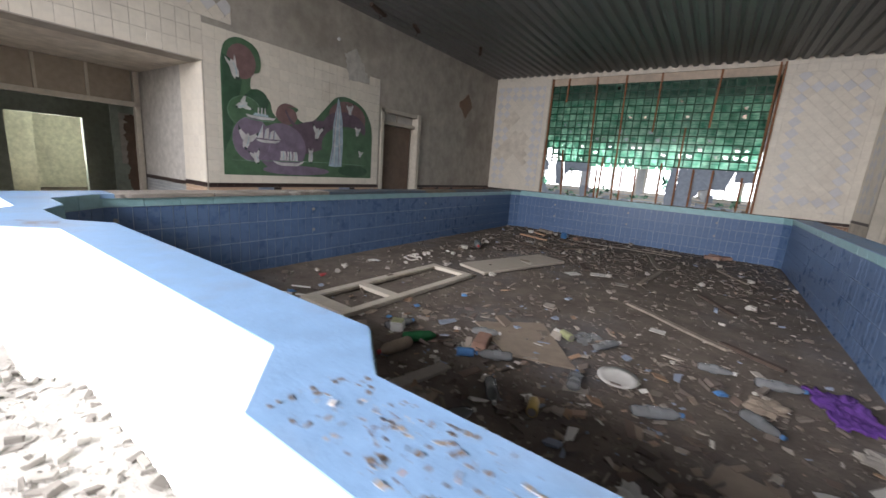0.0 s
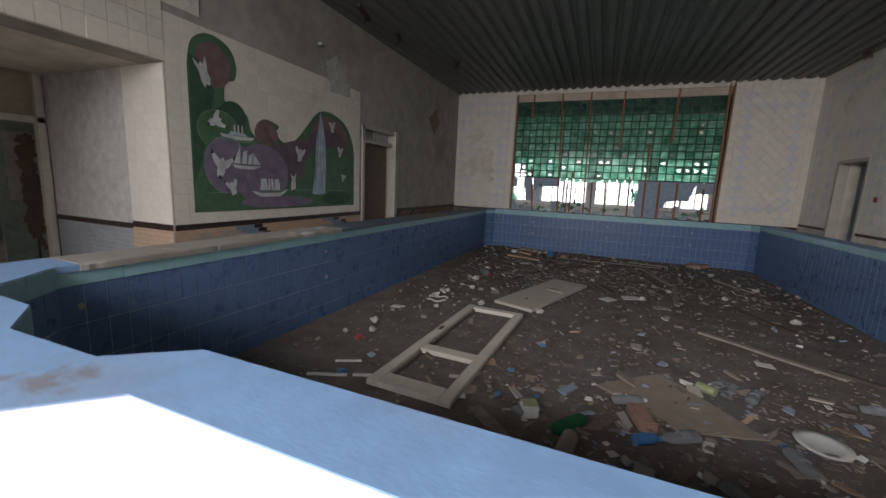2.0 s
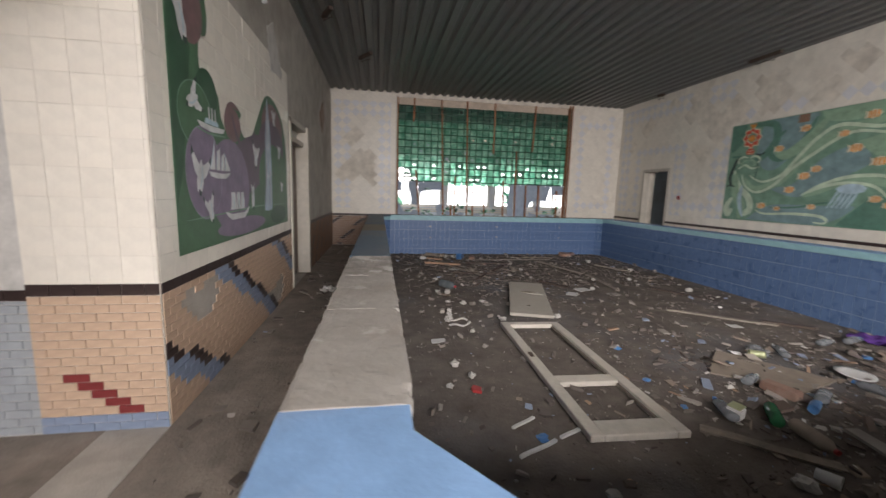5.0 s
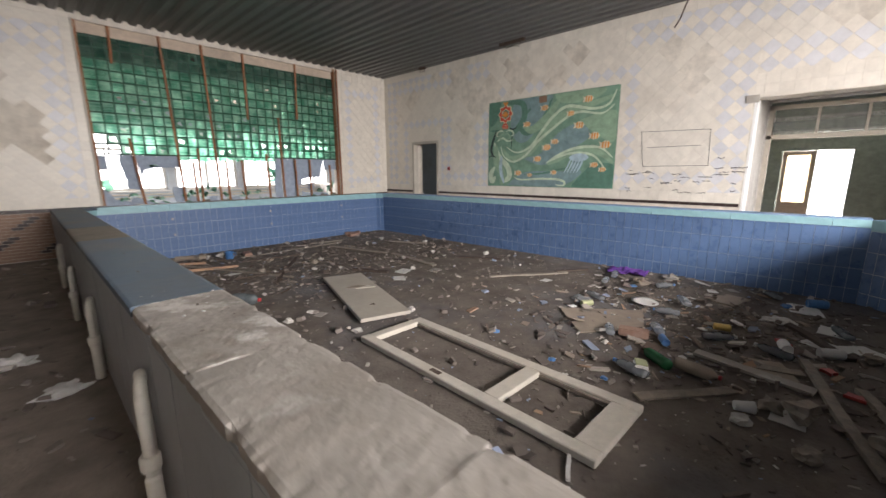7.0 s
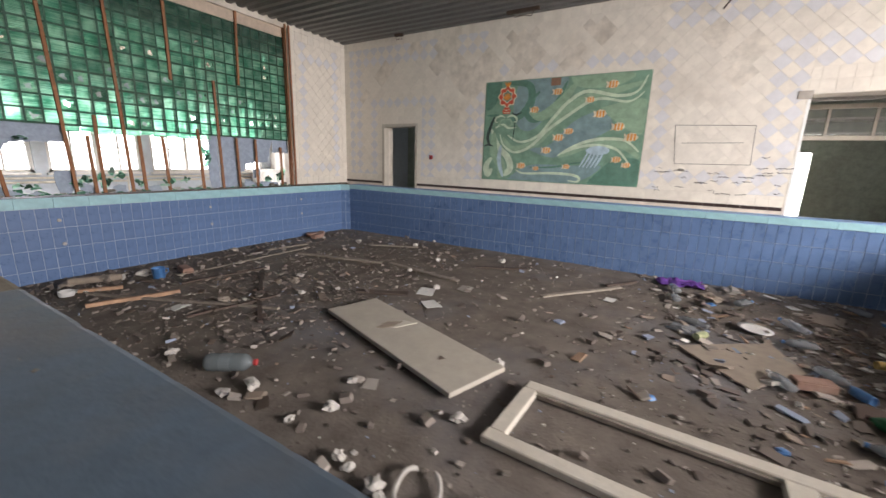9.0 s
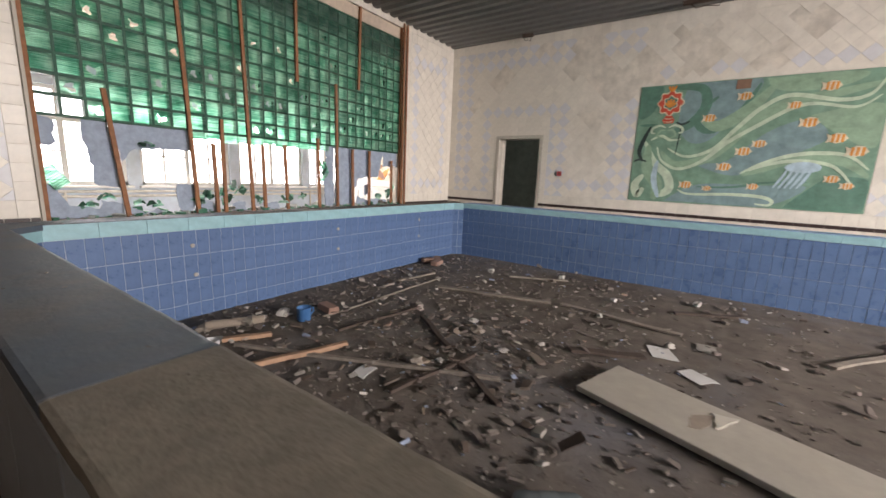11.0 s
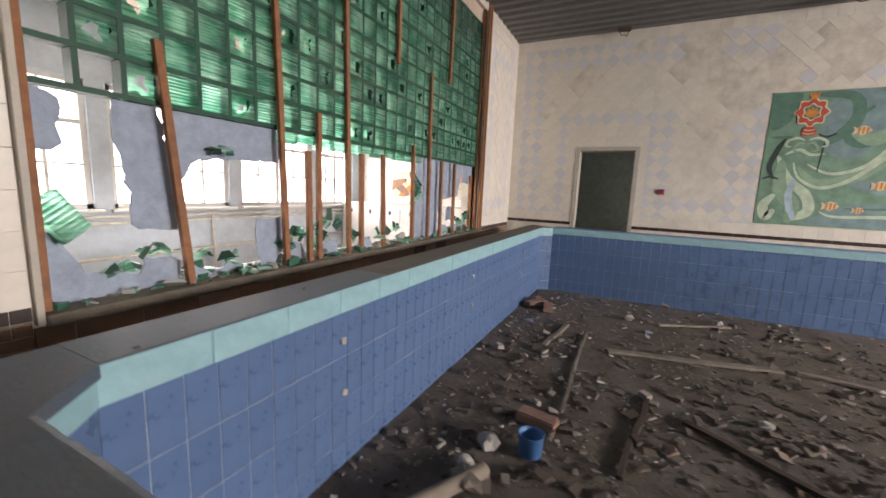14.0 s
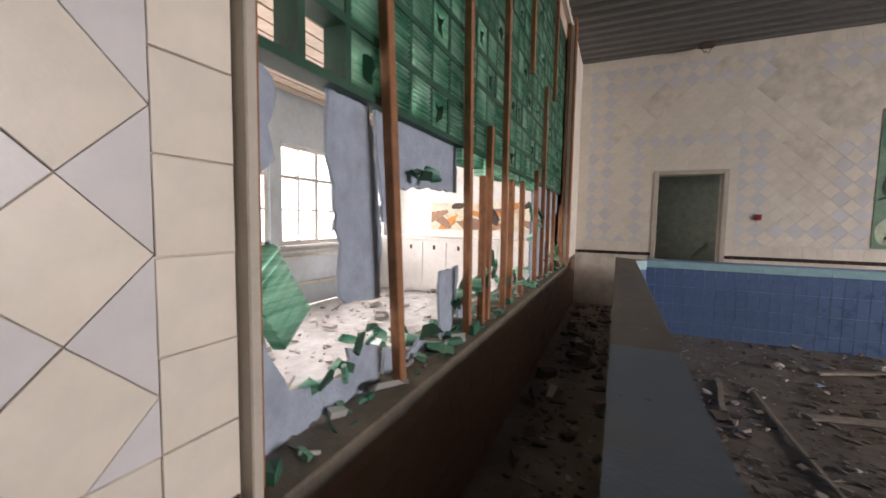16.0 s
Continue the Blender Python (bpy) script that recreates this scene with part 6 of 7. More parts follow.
for k, (x, y, L) in enumerate(((6.80, 5.8, 0.55), (6.95, 8.39, 0.18), (-0.2, 4.85, 0.5), (-0.15, 5.8, 0.35), (0.3, 7.4, 0.4))):
    lamp = thing("ceiling_bracket", (x, y, CEIL), "rusty bracket with loose wire under the ceiling", "bracket", rz=8 * k)
    part("bar", box((-0.03, -L / 2, -0.05), (0.03, L / 2, 0.0), 0.004), IRON, lamp)
    part("wire", tube([(0, -L / 3, -0.05), (0.04, -L / 4, -0.11), (0.02, 0, -0.09), (-0.03, L / 5, -0.12), (0, L / 3, -0.05)], 0.006, 6), IRON, lamp)
hook = thing("ceiling_wire", (6.9, 2.9, CEIL), "dark cable hanging along the ceiling edge", "cable")
part("cable", tube([(0, 0, 0), (-0.02, 0.05, -0.1), (0.05, 0.12, -0.25), (0.1, 0.2, -0.35)], 0.01, 6), IRON, hook)
peg = thing("wall_insulator", (XL + 0.01, 4.35, 3.28), "small white insulator on the plaster wall", "fitting")
part("body", lathe([(0.0, 0), (0.02, 0), (0.025, 0.02), (0.015, 0.05), (0.0, 0.055)], 12), WHITE_P, peg).matrix_local = pose(0, 0, 0, 0, 90, 0)
hanging = thing("loose_wallpaper", (0, 0, 0), "strip of peeling plaster hanging from the wall", "plaster")
part("flake", slab(jagged([(4.5, 3.1), (4.75, 3.25), (5.1, 2.75), (4.6, 2.7)], 4.0, 0.03), 0.004, Matrix(((0, 0, 1, XL + 0.006), (1, 0, 0, 0), (0, 1, 0, 0), (0, 0, 0, 1)))), GREY_PAINT, hanging)
part("flake", slab(jagged([(8.1, 2.9), (8.5, 3.2), (8.7, 2.9), (8.4, 2.6)], 6.0, 0.04), 0.012, Matrix(((0, 0, 1, XL + 0.006), (1, 0, 0, 0), (0, 1, 0, 0), (0, 0, 0, 1)))), TILE_BROWN, hanging)

# supply stubs along the pool's outer wall
for y, h in ((2.95, 0.61), (4.60, 0.52), (6.1, 0.48), (7.6, 0.5)):
    st = thing("pipe_stub", (0.283, y, DECK), "white bent water pipe beside the pool wall", "pipe", group="pipes along the pool")
    part("pipe", tube([(0, 0, 0), (0, 0, h - 0.06), (0.006, 0.01, h - 0.015), (0.016, 0.04, h), (0.02, 0.085, h), (0.022, 0.11, h - 0.02), (0.022, 0.12, h - 0.06), (0.022, 0.12, 0)], 0.02, 12), WHITE_PIPE, st, smooth=True)
    part("coupling", lathe([(0.03, 0), (0.034, 0.01), (0.034, 0.05), (0.03, 0.06)], 14), WHITE_PIPE, st).location = (0, 0, h * 0.45)
    part("foot", lathe([(0.02, 0), (0.027, 0.004), (0.027, 0.24), (0.02, 0.25)], 14), WHITE_PIPE, st)

# ---- things lying in the pool ----
def south(p):
    """The front half of the pool's litter lies a hand nearer to the front wall."""
    return (p[0], p[1] - 0.085 * min(max((7.5 - p[1]) / 3, 0), 1))


sash = thing("window_sash", (2.195, 2.935, 0.0), "old cream window sash without glass lying on the rubble", "window sash", rz=-2.5)
for nm, lo, hi in (("stile", (-0.335, -1.03, 0.0), (-0.245, 1.04, 0.048)), ("stile", (0.235, -1.03, 0.0), (0.325, 1.02, 0.048)), ("rail", (-0.245, -1.03, 0.001), (0.235, -0.87, 0.047)), ("rail", (-0.245, 0.94, 0.001), (0.235, 1.03, 0.047)), ("glazing_bar", (-0.245, -0.37, 0.003), (0.235, -0.25, 0.045))):
    part(nm, box(lo, hi, 0.006), FRAME_PAINT, sash)
for nm, lo, hi in (("rebate", (-0.245, -0.87, 0.002), (-0.228, -0.37, 0.028)), ("rebate", (0.218, -0.87, 0.002), (0.235, -0.37, 0.028)), ("rebate", (-0.245, -0.25, 0.002), (-0.228, 0.94, 0.028)), ("rebate", (0.218, -0.25, 0.002), (0.235, 0.94, 0.028))):
    part(nm, box(lo, hi, 0.002), WOOD_OLD, sash)
part("lock_plate", box((-0.31, 0.1, 0.0481), (-0.27, 0.2, 0.052), 0.002), IRON, sash)
board = thing("door_panel", (2.65, 5.04, 0.0), "cream hardboard panel with a torn hole lying on the floor", "panel", rz=-18.5, rx=0)
part("sheet", box((-0.26, -0.86, 0.012), (0.26, 0.86, 0.05), 0.004), BOARD, board)
part("torn_patch", slab(jagged([(-0.12, 0.24), (0.02, 0.28), (0.14, 0.20), (0.02, 0.17), (-0.08, 0.18)], 3.0, 0.02), 0.0015, Matrix.Translation((0, 0, 0.0502))), CARD, board)
part("broken_edge", slab(jagged([(0.0, 0.14), (0.14, 0.21), (0.22, 0.10), (0.1, 0.12)], 6.0, 0.02), 0.006, Matrix.Translation((0, 0, 0.0505))), FRAME_PAINT, board)


def plank(p, q, w, t, material, label, z=0.0, lift=0.0, name="plank"):
    """A board from p to q on the floor; lift raises its far end."""
    p, q = south(p), south(q)
    d = Vector((q[0] - p[0], q[1] - p[1]))
    L = d.length
    th = thing(name, (p[0], p[1], z), label, "plank", rz=math.degrees(math.atan2(d.y, d.x)))
    bm = bmesh.new()
    n = 10
    rg = random.Random(int(1000 * L))
    rows = []
    for i in range(n + 1):
        s = i / n
        e = rg.uniform(-0.5, 0.5) * w * 0.2 if i in (0, n) else 0
        off = 0.02 * L * noise.noise((s * 2, L, w))
        rows.append([bm.verts.new((s * L + e * k, off + k * w / 2 + rg.uniform(-0.03, 0.03) * w, zz + lift * s)) for k, zz in ((-1, 0), (1, 0), (1, t), (-1, t))])
    for a, b in zip(rows, rows[1:]):
        for k in range(4):
            bm.faces.new((a[k], b[k], b[(k + 1) % 4], a[(k + 1) % 4]))
    bm.faces.new(rows[0])
    bm.faces.new(rows[-1][::-1])
    bmesh.ops.recalc_face_normals(bm, faces=bm.faces[:])
    part("wood", bm, material, th)
    return th


PLANKS = [((4.34, 4.49), (5.26, 3.80), 0.06, 0.02, WOOD_OLD, "narrow weathered grey lath on the rubble"), ((5.20, 3.95), (5.62, 3.66), 0.05, 0.025, WOOD_DARK, "dark end of a broken lath on the rubble"),
          ((1.50, 7.86), (2.20, 7.62), 0.04, 0.035, WOOD_PALE, "orange-brown wooden lath in the rubble"), ((1.62, 8.42), (1.93, 8.24), 0.05, 0.03, WOOD_PALE, "short orange-brown lath on the floor"), ((4.06, 8.05), (4.42, 6.75), 0.07, 0.02, WOOD_OLD, "long pale grey plank on the dust"),
          ((4.44, 6.64), (4.30, 5.49), 0.06, 0.02, WOOD_OLD, "grey plank on the dust"), ((4.45, 8.28), (2.48, 8.27), 0.022, 0.014, WOOD_OLD, "long thin grey strip lying by the far wall"), ((3.10, 7.55), (2.68, 6.97), 0.04, 0.025, WOOD_DARK, "dark charred stick on the dust"),
          ((1.65, 8.28), (2.48, 6.43), 0.035, 0.02, WOOD_OLD, "long thin strip across the rubble"), ((3.60, 1.92), (3.44, 1.22), 0.10, 0.02, RIM_GREY, "pale painted plank on the rubble"), ((3.62, 1.56), (3.71, 1.28), 0.09, 0.018, WOOD_OLD, "grey plank in the heap"), ((2.61, 2.06), (3.12, 1.62), 0.08, 0.015, WOOD_OLD, "flat grey plank, broken at one end"),
          ((3.97, 1.30), (2.66, 0.97), 0.06, 0.03, WOOD_OLD, "long grey-brown plank by the pool edge"), ((3.66, 1.0), (2.9, 0.78), 0.06, 0.03, WOOD_OLD, "grey plank by the pool edge"), ((4.85, 1.42), (4.22, 1.02), 0.07, 0.03, WOOD_DARK, "dark plank in the heap"), ((5.0, 5.6), (5.35, 5.0), 0.06, 0.02, WOOD_DARK, "dark broken board end on the dust"),
          ((3.3, 6.2), (3.55, 5.7), 0.08, 0.02, WOOD_DARK, "dark broken board piece on the dust"), ((1.35, 1.93), (1.62, 2.05), 0.02, 0.015, PAPER, "thin white stick on the floor"), ((1.66, 2.07), (1.86, 2.16), 0.02, 0.015, PAPER, "thin white stick on the floor"), ((1.4, 2.2), (1.58, 2.3), 0.02, 0.012, PAPER, "thin white stick on the floor"),
          ((2.35, 7.9), (3.3, 7.75), 0.03, 0.02, WOOD_DARK, "dark thin stick in the rubble"), ((1.9, 6.9), (2.7, 6.75), 0.03, 0.02, WOOD_DARK, "dark thin stick in the rubble"), ((2.2, 6.3), (2.5, 6.75), 0.035, 0.02, WOOD_DARK, "dark thin stick in the rubble"), ((5.2, 7.6), (5.55, 6.9), 0.05, 0.02, WOOD_OLD, "grey wooden lath on the dust"), ((3.9, 8.6), (4.6, 8.5), 0.04, 0.02, WOOD_OLD, "grey lath by the far wall")]
for a, b, w, t, mt, lab in PLANKS:
    plank(a, b, w, t, mt, lab)


def flat_piece(name, at, outline, thick, material, label, category, rz=0, tilt=0, seed=0.0, z=0.0):
    at = south(at)
    th = thing(name, (at[0], at[1], z + (0.02 if tilt else 0.0)), label, category, rz=rz, rx=tilt)
    part("sheet", slab(jagged(outline, seed, 0.012, 0.05), thick), material, th)
    return th


flat_piece("cardboard_sheet", (3.85, 2.735), [(-0.50, 0.03), (-0.02, 0.46), (0.48, -0.22), (-0.01, -0.36)], 0.012, CARD, "flat brown cardboard sheet on the dust", "cardboard", seed=1.0)
flat_piece("cardboard_sheet", (3.62, 1.45), [(-0.15, -0.1), (0.15, -0.14), (0.2, 0.1), (-0.12, 0.12)], 0.01, CARD, "torn brown cardboard on the dust", "cardboard", rz=30, seed=4.0)
flat_piece("cardboard_sheet", (5.35, 1.9), [(-0.2, -0.12), (0.22, -0.1), (0.18, 0.14), (-0.2, 0.1)], 0.01, CARD, "torn brown cardboard in the heap", "cardboard", rz=-20, seed=5.0)
flat_piece("paper_sheet", (4.71, 3.84), [(-0.07, -0.05), (0.07, -0.06), (0.07, 0.05), (-0.06, 0.06)], 0.003, PAPER, "white paper card on the dust", "paper", seed=2.0)
for k, (x, y, s, r) in enumerate(((4.4, 2.28, 0.09, 20), (4.45, 1.15, 0.16, 70), (3.0, 1.35, 0.12, 10), (5.82, 1.95, 0.07, 40), (4.9, 1.1, 0.15, 0), (1.15, 3.69, 0.08, 15), (2.0, 4.9, 0.07, 30), (3.75, 5.6, 0.14, 25), (3.45, 5.35, 0.12, 60), (4.1, 5.3, 0.11, 10), (5.62, 2.12, 0.07, 30), (1.99, 7.22, 0.09, 15), (0.3, 5.0, 0.0, 0), (5.5, 1.3, 0.2, 15), (4.5, 0.9, 0.16, 50))):
    if s:
        flat_piece("paper_scrap", (x, y), [(-s, -s * 0.6), (s * 0.8, -s * 0.7), (s, s * 0.5), (-s * 0.7, s * 0.7)], 0.004, PAPER if k % 3 else RIM_GREY, "crumpled pale paper scrap on the rubble", "paper", rz=r, seed=7.0 + k)


def brick(at, rz, tilt=0.0):
    at = south(at)
    th = thing("brick", (at[0], at[1], 0.0), "single worn red brick on the floor", "brick", rz=rz, rx=tilt)
    part("block", box((-0.12, -0.055, 0), (0.12, 0.055, 0.065), 0.008, 2), BRICK, th)


brick((3.62, 2.395), -75)
brick((5.08, 8.80), 10)
brick((5.3, 8.95), 40)
brick((5.15, 9.0), -30)
brick((2.62, 8.37), 80)


def bottle(at, rz, L, r, material, label, cap=None, crushed=0.0):
    at = south(at)
    th = thing("plastic_bottle", (at[0], at[1], r), label, "bottle", rz=rz, ry=90)
    prof = [(0.0, 0.0), (r * 0.8, 0.0), (r, 0.02)]
    for k in range(6):
        z = 0.02 + (L * 0.66) * (k + 1) / 6
        prof += [(r * (0.96 if k % 2 else 1.0), z)]
    prof += [(r * 0.93, L * 0.76), (r * 0.70, L * 0.83), (r * 0.36, L * 0.89), (r * 0.30, L * 0.905), (r * 0.30, L * 0.94)]
    bm = lathe(prof, 18)
    for v in bm.verts:
        c = 1 - crushed * (0.5 + 0.5 * noise.noise((v.co.z * 14, r * 50, at[0])))
        v.co.x *= max(c, 0.35)
        v.co.y *= 1 + crushed * 0.3
    part("body", bm, material, th, smooth=True)
    part("cap", lathe([(0.0, 0), (r * 0.36, 0), (r * 0.36, 0.018), (0.0, 0.018)], 14), cap or BLUE_PLASTIC, th).location = (0, 0, L * 0.93)
    part("label_band", lathe([(r * 1.01, L * 0.3), (r * 1.015, L * 0.31), (r * 1.015, L * 0.5), (r * 1.01, L * 0.51)], 18), material, th)
    return th


bottle((3.13, 2.0), 52, 0.29, 0.042, GREEN_BOTTLE, "green plastic bottle lying among planks", IRON)
bottle((3.22, 1.98), -100, 0.30, 0.045, CARD, "brown plastic bottle with a red cap", RED_PLASTIC)
bottle((1.52, 5.90), -56, 0.34, 0.06, GREY_BOTTLE, "large dusty grey plastic bottle with a red cap", RED_PLASTIC)
for k, (x, y, r) in enumerate(((3.45, 2.53, 25), (3.92, 2.31, -150), (4.35, 2.95, 60), (4.4, 2.2, 100), (3.94, 1.93, -56), (4.75, 2.2, 30), (5.05, 3.2, 10), (2.88, 2.08, 70), (4.7, 1.0, 20), (5.3, 2.65, -40), (3.9, 1.35, 60), (5.4, 3.2, 15), (5.7, 1.5, 40))):
    bottle((x, y), r, 0.24 + 0.03 * (k % 3), 0.036 + 0.004 * (k % 2), CLEAR_BOTTLE, "crushed clear plastic bottle in the litter", BLUE_PLASTIC if k % 2 else PAPER, 0.45)


def tin(at, rz, material, label, L=0.13, r=0.033):
    at = south(at)
    th = thing("tin_can", (at[0], at[1], r), label, "can", rz=rz, ry=90)
    part("body", lathe([(0.0, 0.004), (r * 0.85, 0.004), (r * 0.9, 0.0), (r, 0.008), (r, L - 0.012), (r * 0.88, L), (r * 0.84, L - 0.004), (0.0, L - 0.004)], 20), material, th, smooth=True)
    part("lid", lathe([(0.0, L - 0.003), (r * 0.8, L - 0.003), (0.0, L - 0.001)], 20), RIM_GREY, th)


tin((4.05, 3.06), -35, OLIVE, "olive drinks can with a grey lid lying on the dust")
tin((4.26, 1.9), -75, GOLD, "golden tin can in the litter")
tin((4.05, 1.38), 15, PAPER, "white drinks can in the litter", 0.15, 0.04)
tin((5.64, 1.28), -70, BLUE_PLASTIC, "blue drinks can in the litter", 0.17, 0.045)
tin((3.56, 2.12), 30, BLUE_PLASTIC, "blue drinks can beside a brick")
tin((4.15, 1.2), -60, PAPER, "white tin can by the pool edge", 0.16, 0.04)

cup = thing("blue_cup", (2.32, 8.34, 0.0), "blue plastic cup standing in the rubble", "cup")
part("body", lathe([(0.0, 0.004), (0.055, 0.0), (0.06, 0.004), (0.066, 0.12), (0.071, 0.124), (0.066, 0.126), (0.06, 0.118), (0.05, 0.01), (0.0, 0.01)], 24), BLUE_PLASTIC, cup, smooth=True)
part("handle", tube([(0.064, 0, 0.1), (0.1, 0, 0.095), (0.105, 0, 0.06), (0.062, 0, 0.03)], 0.007, 8), BLUE_PLASTIC, cup)
for k, (x, y, s) in enumerate(((2.71, 2.62, 0.035), (5.5, 1.35, 0.06), (1.55, 2.0, 0.05), (5.2, 2.8, 0.05), (2.87, 3.25, 0.04), (2.71, 2.22, 0.03))):
    th = thing("blue_wrapper", (x, y, 0.0), "crumpled blue plastic wrapper", "wrapper", rz=40 * k)
    bm = bmesh.new()
    bmesh.ops.create_icosphere(bm, subdivisions=2, radius=s)
    for v in bm.verts:
        v.co *= 0.8 + 0.6 * noise.noise(v.co * 30 + Vector((k, 0, 0)))
        v.co.z = abs(v.co.z) * 0.6
    part("film", bm, BLUE_PLASTIC, th)
tub = thing("white_box", (2.95, 2.06, 0.0), "small white plastic box beside a green bottle", "box", rz=24, rx=4)
part("body", box((-0.055, -0.045, 0), (0.055, 0.045, 0.085), 0.01, 2), PAPER, tub)
part("lid", box((-0.05, -0.04, 0.0851), (0.05, 0.04, 0.095), 0.004), OLIVE, tub)
beaker = thing("white_cup", (2.87, 1.50, 0.036), "white plastic cup lying on its side in the dust", "cup", rz=-65, ry=90)
part("body", lathe([(0.0, 0.003), (0.026, 0.0), (0.028, 0.003), (0.036, 0.1), (0.038, 0.103), (0.034, 0.1), (0.025, 0.008), (0.0, 0.008)], 20), PAPER, beaker, smooth=True)
plate = thing("round_plate", (4.60, 2.50, 0.004), "round white plate lying on the dust", "plate", rx=4)
part("dish", lathe([(0.0, 0.006), (0.07, 0.006), (0.09, 0.012), (0.135, 0.022), (0.137, 0.026), (0.09, 0.018), (0.07, 0.012), (0.0, 0.012)], 32), PAPER, plate, smooth=True)
ring = thing("plaster_ring", (1.46, 4.08, 0.0), "broken white plastic hoop on the floor", "hoop", rz=20)
for a0, a1 in ((0.3, 2.6), (3.2, 5.6)):
    part("arc", tube([(0.13 * math.cos(a), 0.10 * math.sin(a), 0.014 + 0.02 * math.sin(2 * a) ** 2) for a in np.linspace(a0, a1, 14)], 0.011, 8), LUMP, ring)


def lump(at, s, k, material=LUMP, label="white lump of broken plaster"):
    at = south(at)
    th = thing("plaster_lump", (at[0], at[1], 0.0), label, "plaster", rz=37 * k)
    bm = bmesh.new()
    bmesh.ops.create_icosphere(bm, subdivisions=2, radius=s)
    for v in bm.verts:
        v.co *= 0.85 + 0.75 * noise.noise(v.co / s * 1.6 + Vector((k * 3.1, 0, 0)))
        v.co.z = v.co.z * 0.7
        v.co.x *= 1.2
    lo = min(v.co.z for v in bm.verts)
    for v in bm.verts:
        v.co.z -= lo + 0.003
    part("stone", bm, material, th)


for k, (x, y, s) in enumerate(((1.38, 4.34, 0.045), (1.34, 4.28, 0.035), (1.42, 4.60, 0.035), (1.40, 4.52, 0.03), (1.67, 4.91, 0.04), (1.48, 5.03, 0.03), (1.55, 3.9, 0.03), (1.55, 5.45, 0.05), (1.42, 5.55, 0.04), (1.95, 5.0, 0.03), (1.2, 3.1, 0.04), (1.3, 2.9, 0.035), (1.1, 2.75, 0.03), (2.75, 1.54, 0.055), (2.0, 4.25, 0.04),
                                (2.7, 4.3, 0.04), (2.45, 6.9, 0.03), (2.9, 6.6, 0.035), (3.9, 5.55, 0.04), (4.3, 6.2, 0.035), (2.25, 8.55, 0.06), (2.05, 8.6, 0.05), (3.3, 7.1, 0.04), (5.0, 6.2, 0.04), (5.5, 5.4, 0.05), (5.6, 7.0, 0.05), (5.2, 7.9, 0.05), (2.0, 1.3, 0.04), (1.7, 1.6, 0.035), (1.5, 6.3, 0.04))):
    lump((x, y), s, k)
for k, (x, y, s) in enumerate(((2.9, 0.95, 0.08), (3.5, 0.85, 0.07), (2.6, 1.25, 0.06), (4.3, 0.9, 0.06), (1.62, 8.72, 0.06), (1.9, 8.55, 0.07), (3.1, 6.95, 0.06), (2.3, 7.0, 0.05), (2.95, 1.28, 0.09), (3.02, 1.42, 0.07))):
    lump((x, y), s, 50 + k, WOOD_OLD, "brown clod of rubble")
roll = thing("felt_roll", (1.62, 8.70, 0.06), "grey roll of felt by the far wall", "roll", rz=-28, ry=90)
part("roll", lathe([(0.0, 0.0), (0.034, 0.0), (0.038, 0.01), (0.036, 0.24), (0.039, 0.44), (0.032, 0.45), (0.0, 0.44)], 16), CARD, roll)
lid = thing("white_jar_lids", (1.52, 8.40, 0.0), "white plastic tub lying on its side", "tub", rz=30)
part("tub", lathe([(0.0, 0), (0.06, 0), (0.065, 0.01), (0.065, 0.05), (0.06, 0.05), (0.055, 0.012), (0.0, 0.012)], 20), PAPER, lid)
part("disc", lathe([(0.0, 0), (0.06, 0.002), (0.06, 0.008), (0.0, 0.01)], 20), PAPER, lid).location = (0.12, 0.03, 0)

cloth = thing("purple_cloth", (5.86, 3.09, 0.0), "crumpled purple cloth on the rubble", "cloth", rz=100)
bm = bmesh.new()
n = 22
g = [[bm.verts.new((0.24 * (2 * i / n - 1) * (1 + 0.2 * noise.noise((j * 0.3, i * 0.1, 0))), 0.13 * (2 * j / n - 1) * (1 + 0.3 * noise.noise((i * 0.3, 0, 4))),
                    0.02 + 0.055 * abs(noise.noise((i * 0.28, j * 0.28, 2))) + 0.03 * max(0, noise.noise((i * 0.12, j * 0.12, 9))))) for j in range(n + 1)] for i in range(n + 1)]
for i in range(n):
    for j in range(n):
        bm.faces.new((g[i][j], g[i + 1][j], g[i + 1][j + 1], g[i][j + 1]))
ret = bmesh.ops.extrude_face_region(bm, geom=bm.faces[:])
for v in [e for e in ret["geom"] if isinstance(e, bmesh.types.BMVert)]:
    v.co.z -= 0.02
part("fabric", bm, PURPLE, cloth, smooth=True)
for k, (x, y, mt, lab) in enumerate(((5.93, 2.56, RIM_GREY, "crumpled pale bag by the pool wall"), (5.45, 2.8, CARD, "crumpled brown paper bag"), (4.88, 1.38, PAPER, "crumpled pale bag in the litter"), (-0.1, 5.3, PAPER, "pale rag on the walkway"), (0.1, 4.55, PAPER, "red and white rag on the walkway"), (4.25, 3.05, CLEAR_BOTTLE, "crumpled clear plastic bag"))):
    bag = thing("crumpled_bag", (x, y, DECK - 0.004 if x < 0.3 else 0.0), lab, "bag", rz=50 * k)
    bm = bmesh.new()
    bmesh.ops.create_icosphere(bm, subdivisions=3, radius=0.11)
    for v in bm.verts:
        v.co *= 0.75 + 0.7 * noise.noise(v.co * 16 + Vector((k * 2, 0, 0)))
        v.co.z = max(v.co.z * 0.5, -0.01) + 0.008
        v.co.x *= 1.3
    part("film", bm, mt, bag)
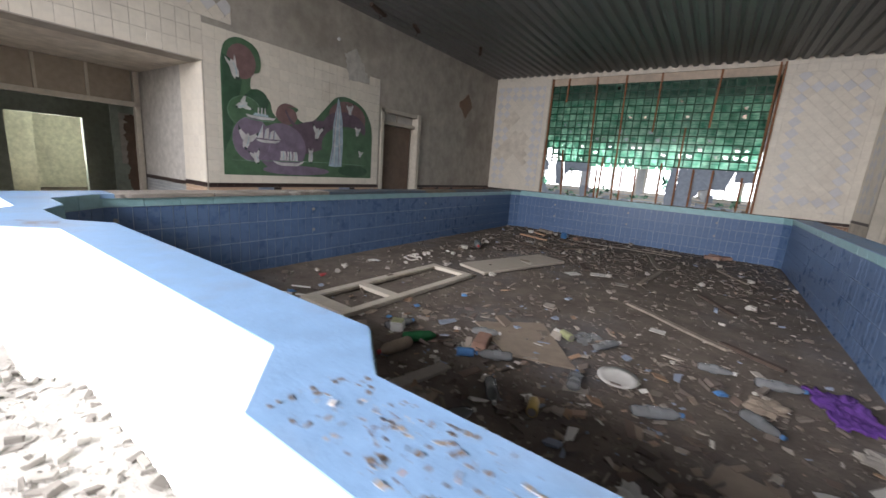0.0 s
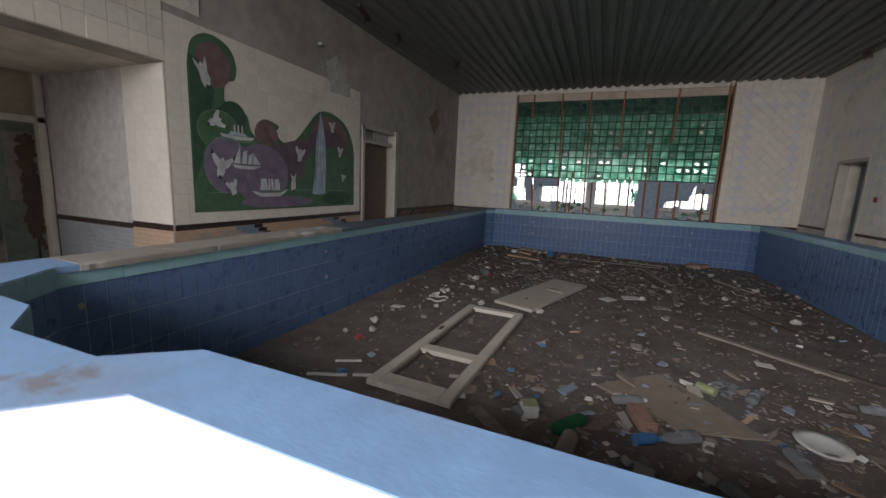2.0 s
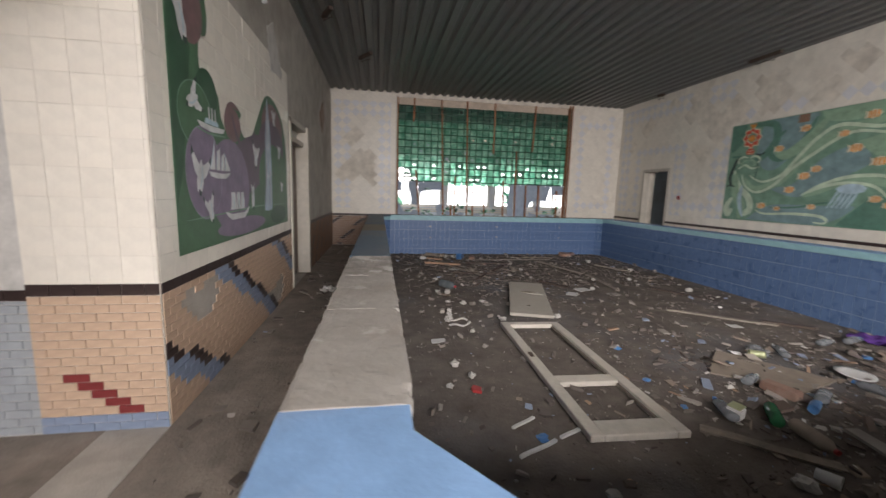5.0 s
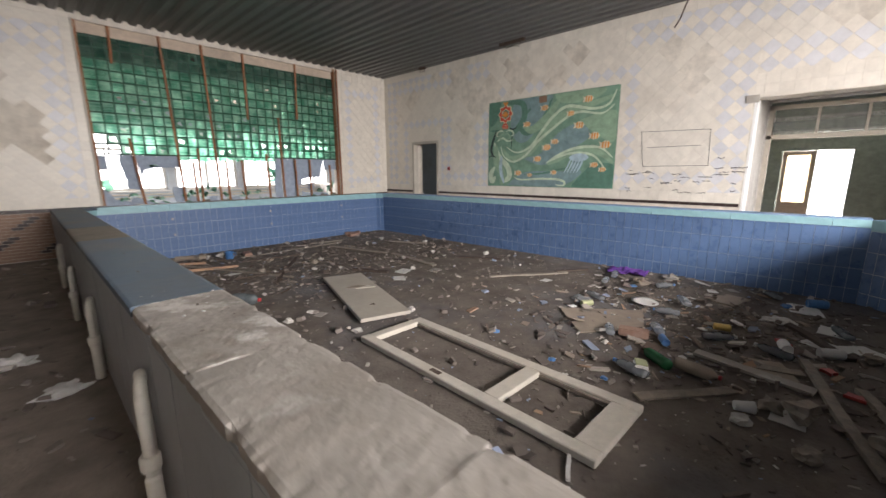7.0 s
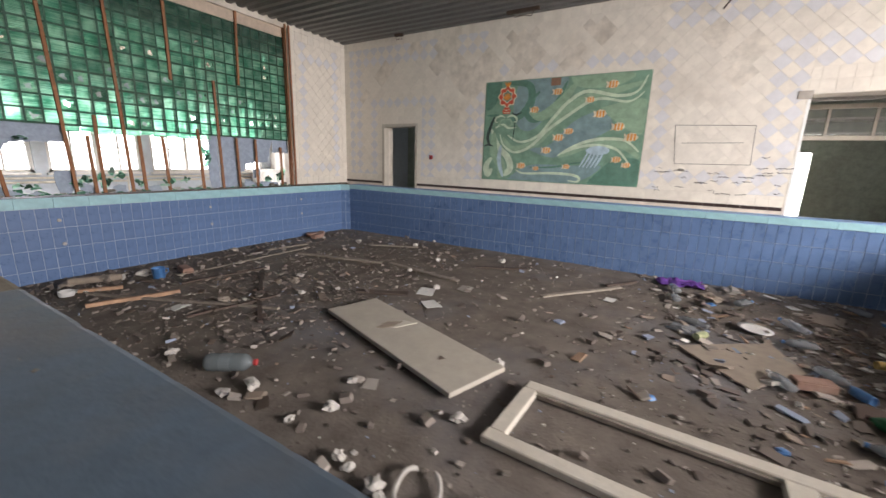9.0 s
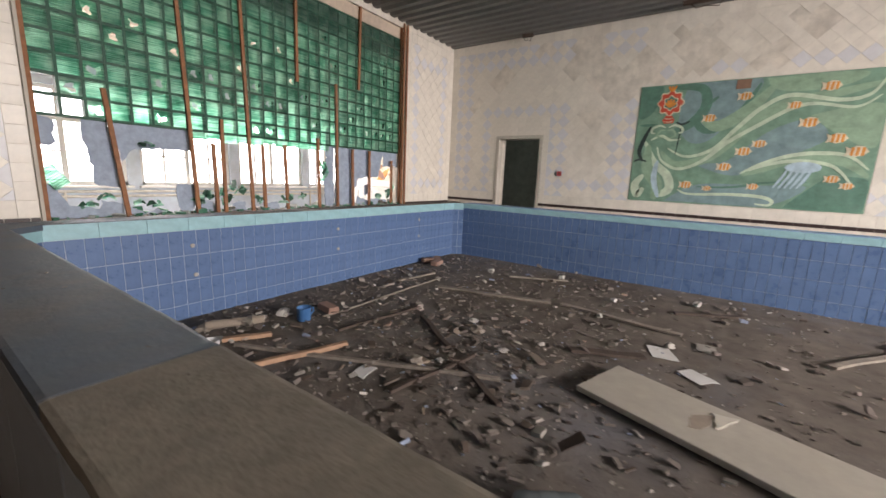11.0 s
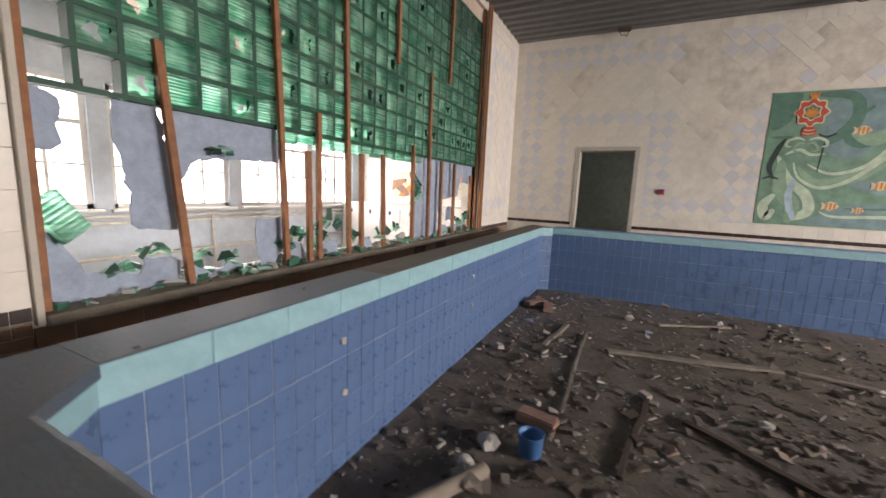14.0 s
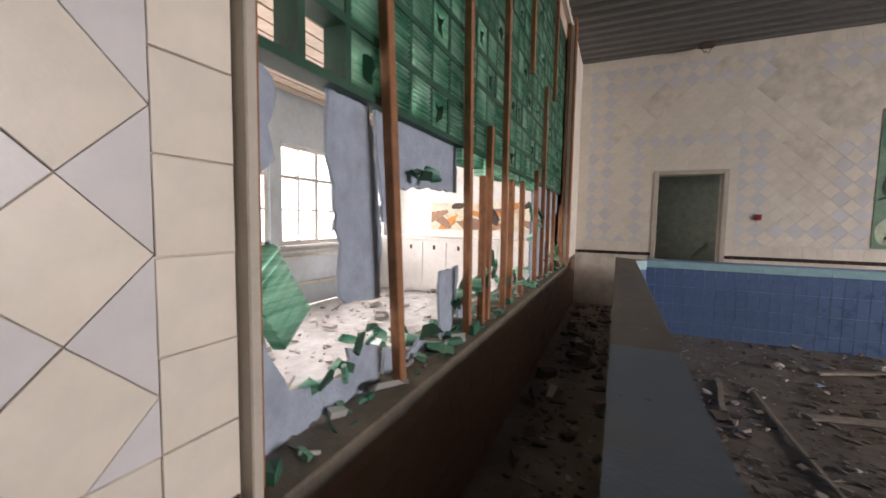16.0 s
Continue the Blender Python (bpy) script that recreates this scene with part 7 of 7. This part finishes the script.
for k, (x, y) in enumerate(((1.29, 2.60), (4.3, 1.33), (3.87, 1.06), (3.55, 0.95))):
    th = thing("red_scrap", (x, y, 0.0), "small red plastic scrap", "scrap", rz=30 * k)
    part("scrap", slab(jagged([(-0.05, -0.03), (0.04, -0.035), (0.05, 0.03), (-0.03, 0.04)], k + 0.5, 0.02, 0.03), 0.02), RED_PLASTIC, th)

# ---- loose rubble ----
def in_pool(r):
    return (r.uniform(0.66, 6.1), r.uniform(0.85, 9.1), -0.006)


def pool_heap(r):
    x, y = r.gauss(4.2, 1.0), r.gauss(1.9, 0.8)
    return (min(max(x, 0.7), 6.08), min(max(y, 0.6), 9.0), -0.006)


def far_heap(r):
    x, y = r.gauss(2.6, 0.8), r.gauss(7.0, 0.9)
    return (min(max(x, 0.7), 6.08), min(max(y, 0.9), 9.08), -0.006)


chips(5200, in_pool, (0.008, 0.07), RUBBLE, "rubble", "small grey and brown rubble over the pool floor", 0.6, 21)
chips(2600, pool_heap, (0.012, 0.09), RUBBLE, "rubble", "coarser litter and splinters in the pool", 0.35, 22)
chips(2400, far_heap, (0.007, 0.06), RUBBLE, "rubble", "dark rubble and splinters in the pool", 0.4, 23)
chips(500, lambda r: (r.uniform(0.7, 6.05), r.uniform(8.5, 9.12), -0.006), (0.01, 0.07), RUBBLE, "rubble", "rubble along the far pool wall", 0.7, 24)
chips(420, pool_heap, (0.03, 0.13), LITTER, "broken_boards", "broken flat pieces of board and plastic in the litter", 0.12, 33)
chips(170, far_heap, (0.03, 0.11), SPLINTERS, "splinters", "dark wood splinters in the rubble", 0.14, 34)
chips(2600, lambda r: (r.uniform(1.0, 6.1), r.uniform(5.8, 9.12), -0.006), (0.011, 0.06), RUBBLE, "rubble", "scattered chips over the far pool floor", 0.4, 35)
chips(300, in_pool, (0.01, 0.05), PLASTER_BITS, "plaster_bits", "white plaster bits over the pool floor", 0.6, 25)
chips(900, lambda r: (r.uniform(-0.55, 0.3), r.uniform(0.3, 9.9), DECK - 0.012), (0.01, 0.09), RUBBLE, "rubble", "rubble along the walkway", 0.4, 26)
chips(700, lambda r: (r.uniform(0.4, 6.9), r.uniform(9.43, 9.92), DECK - 0.012), (0.02, 0.13), RUBBLE, "rubble", "dark rubble filling the walkway behind the pool", 0.6, 27)
chips(5000, lambda r: (r.uniform(0.3, 6.5), min(r.gauss(-0.1, 0.2), 0.2), DECK - 0.015), (0.009, 0.06), RUBBLE_GREY, "pale_rubble", "grey plaster rubble in front of the pool", 0.6, 28)
chips(1500, lambda r: (min(max(r.gauss(4.58, 0.13), 4.34), 4.95), r.uniform(0.07, 0.26), RIM), (0.002, 0.013), RUBBLE, "rubble", "dirt and chips on the pool rim", 0.3, 29)
chips(160, lambda r: (r.uniform(0.34, 0.62), r.uniform(2.7, 3.45), RIM - 0.003), (0.003, 0.011), RUBBLE_PALE, "plaster_bits", "white mortar crumbs on the rim", 0.5, 30)
chips(200, lambda r: (r.uniform(0.34, 0.63), r.uniform(0.9, 8.8), RIM - 0.003), (0.003, 0.012), RUBBLE, "rubble", "grit on the pool rim", 0.5, 31)
chips(250, lambda r: (r.uniform(0.9, 6.1), r.uniform(9.17, 9.37), RIM - 0.002), (0.003, 0.014), RUBBLE, "rubble", "grit on the far rim", 0.5, 32)
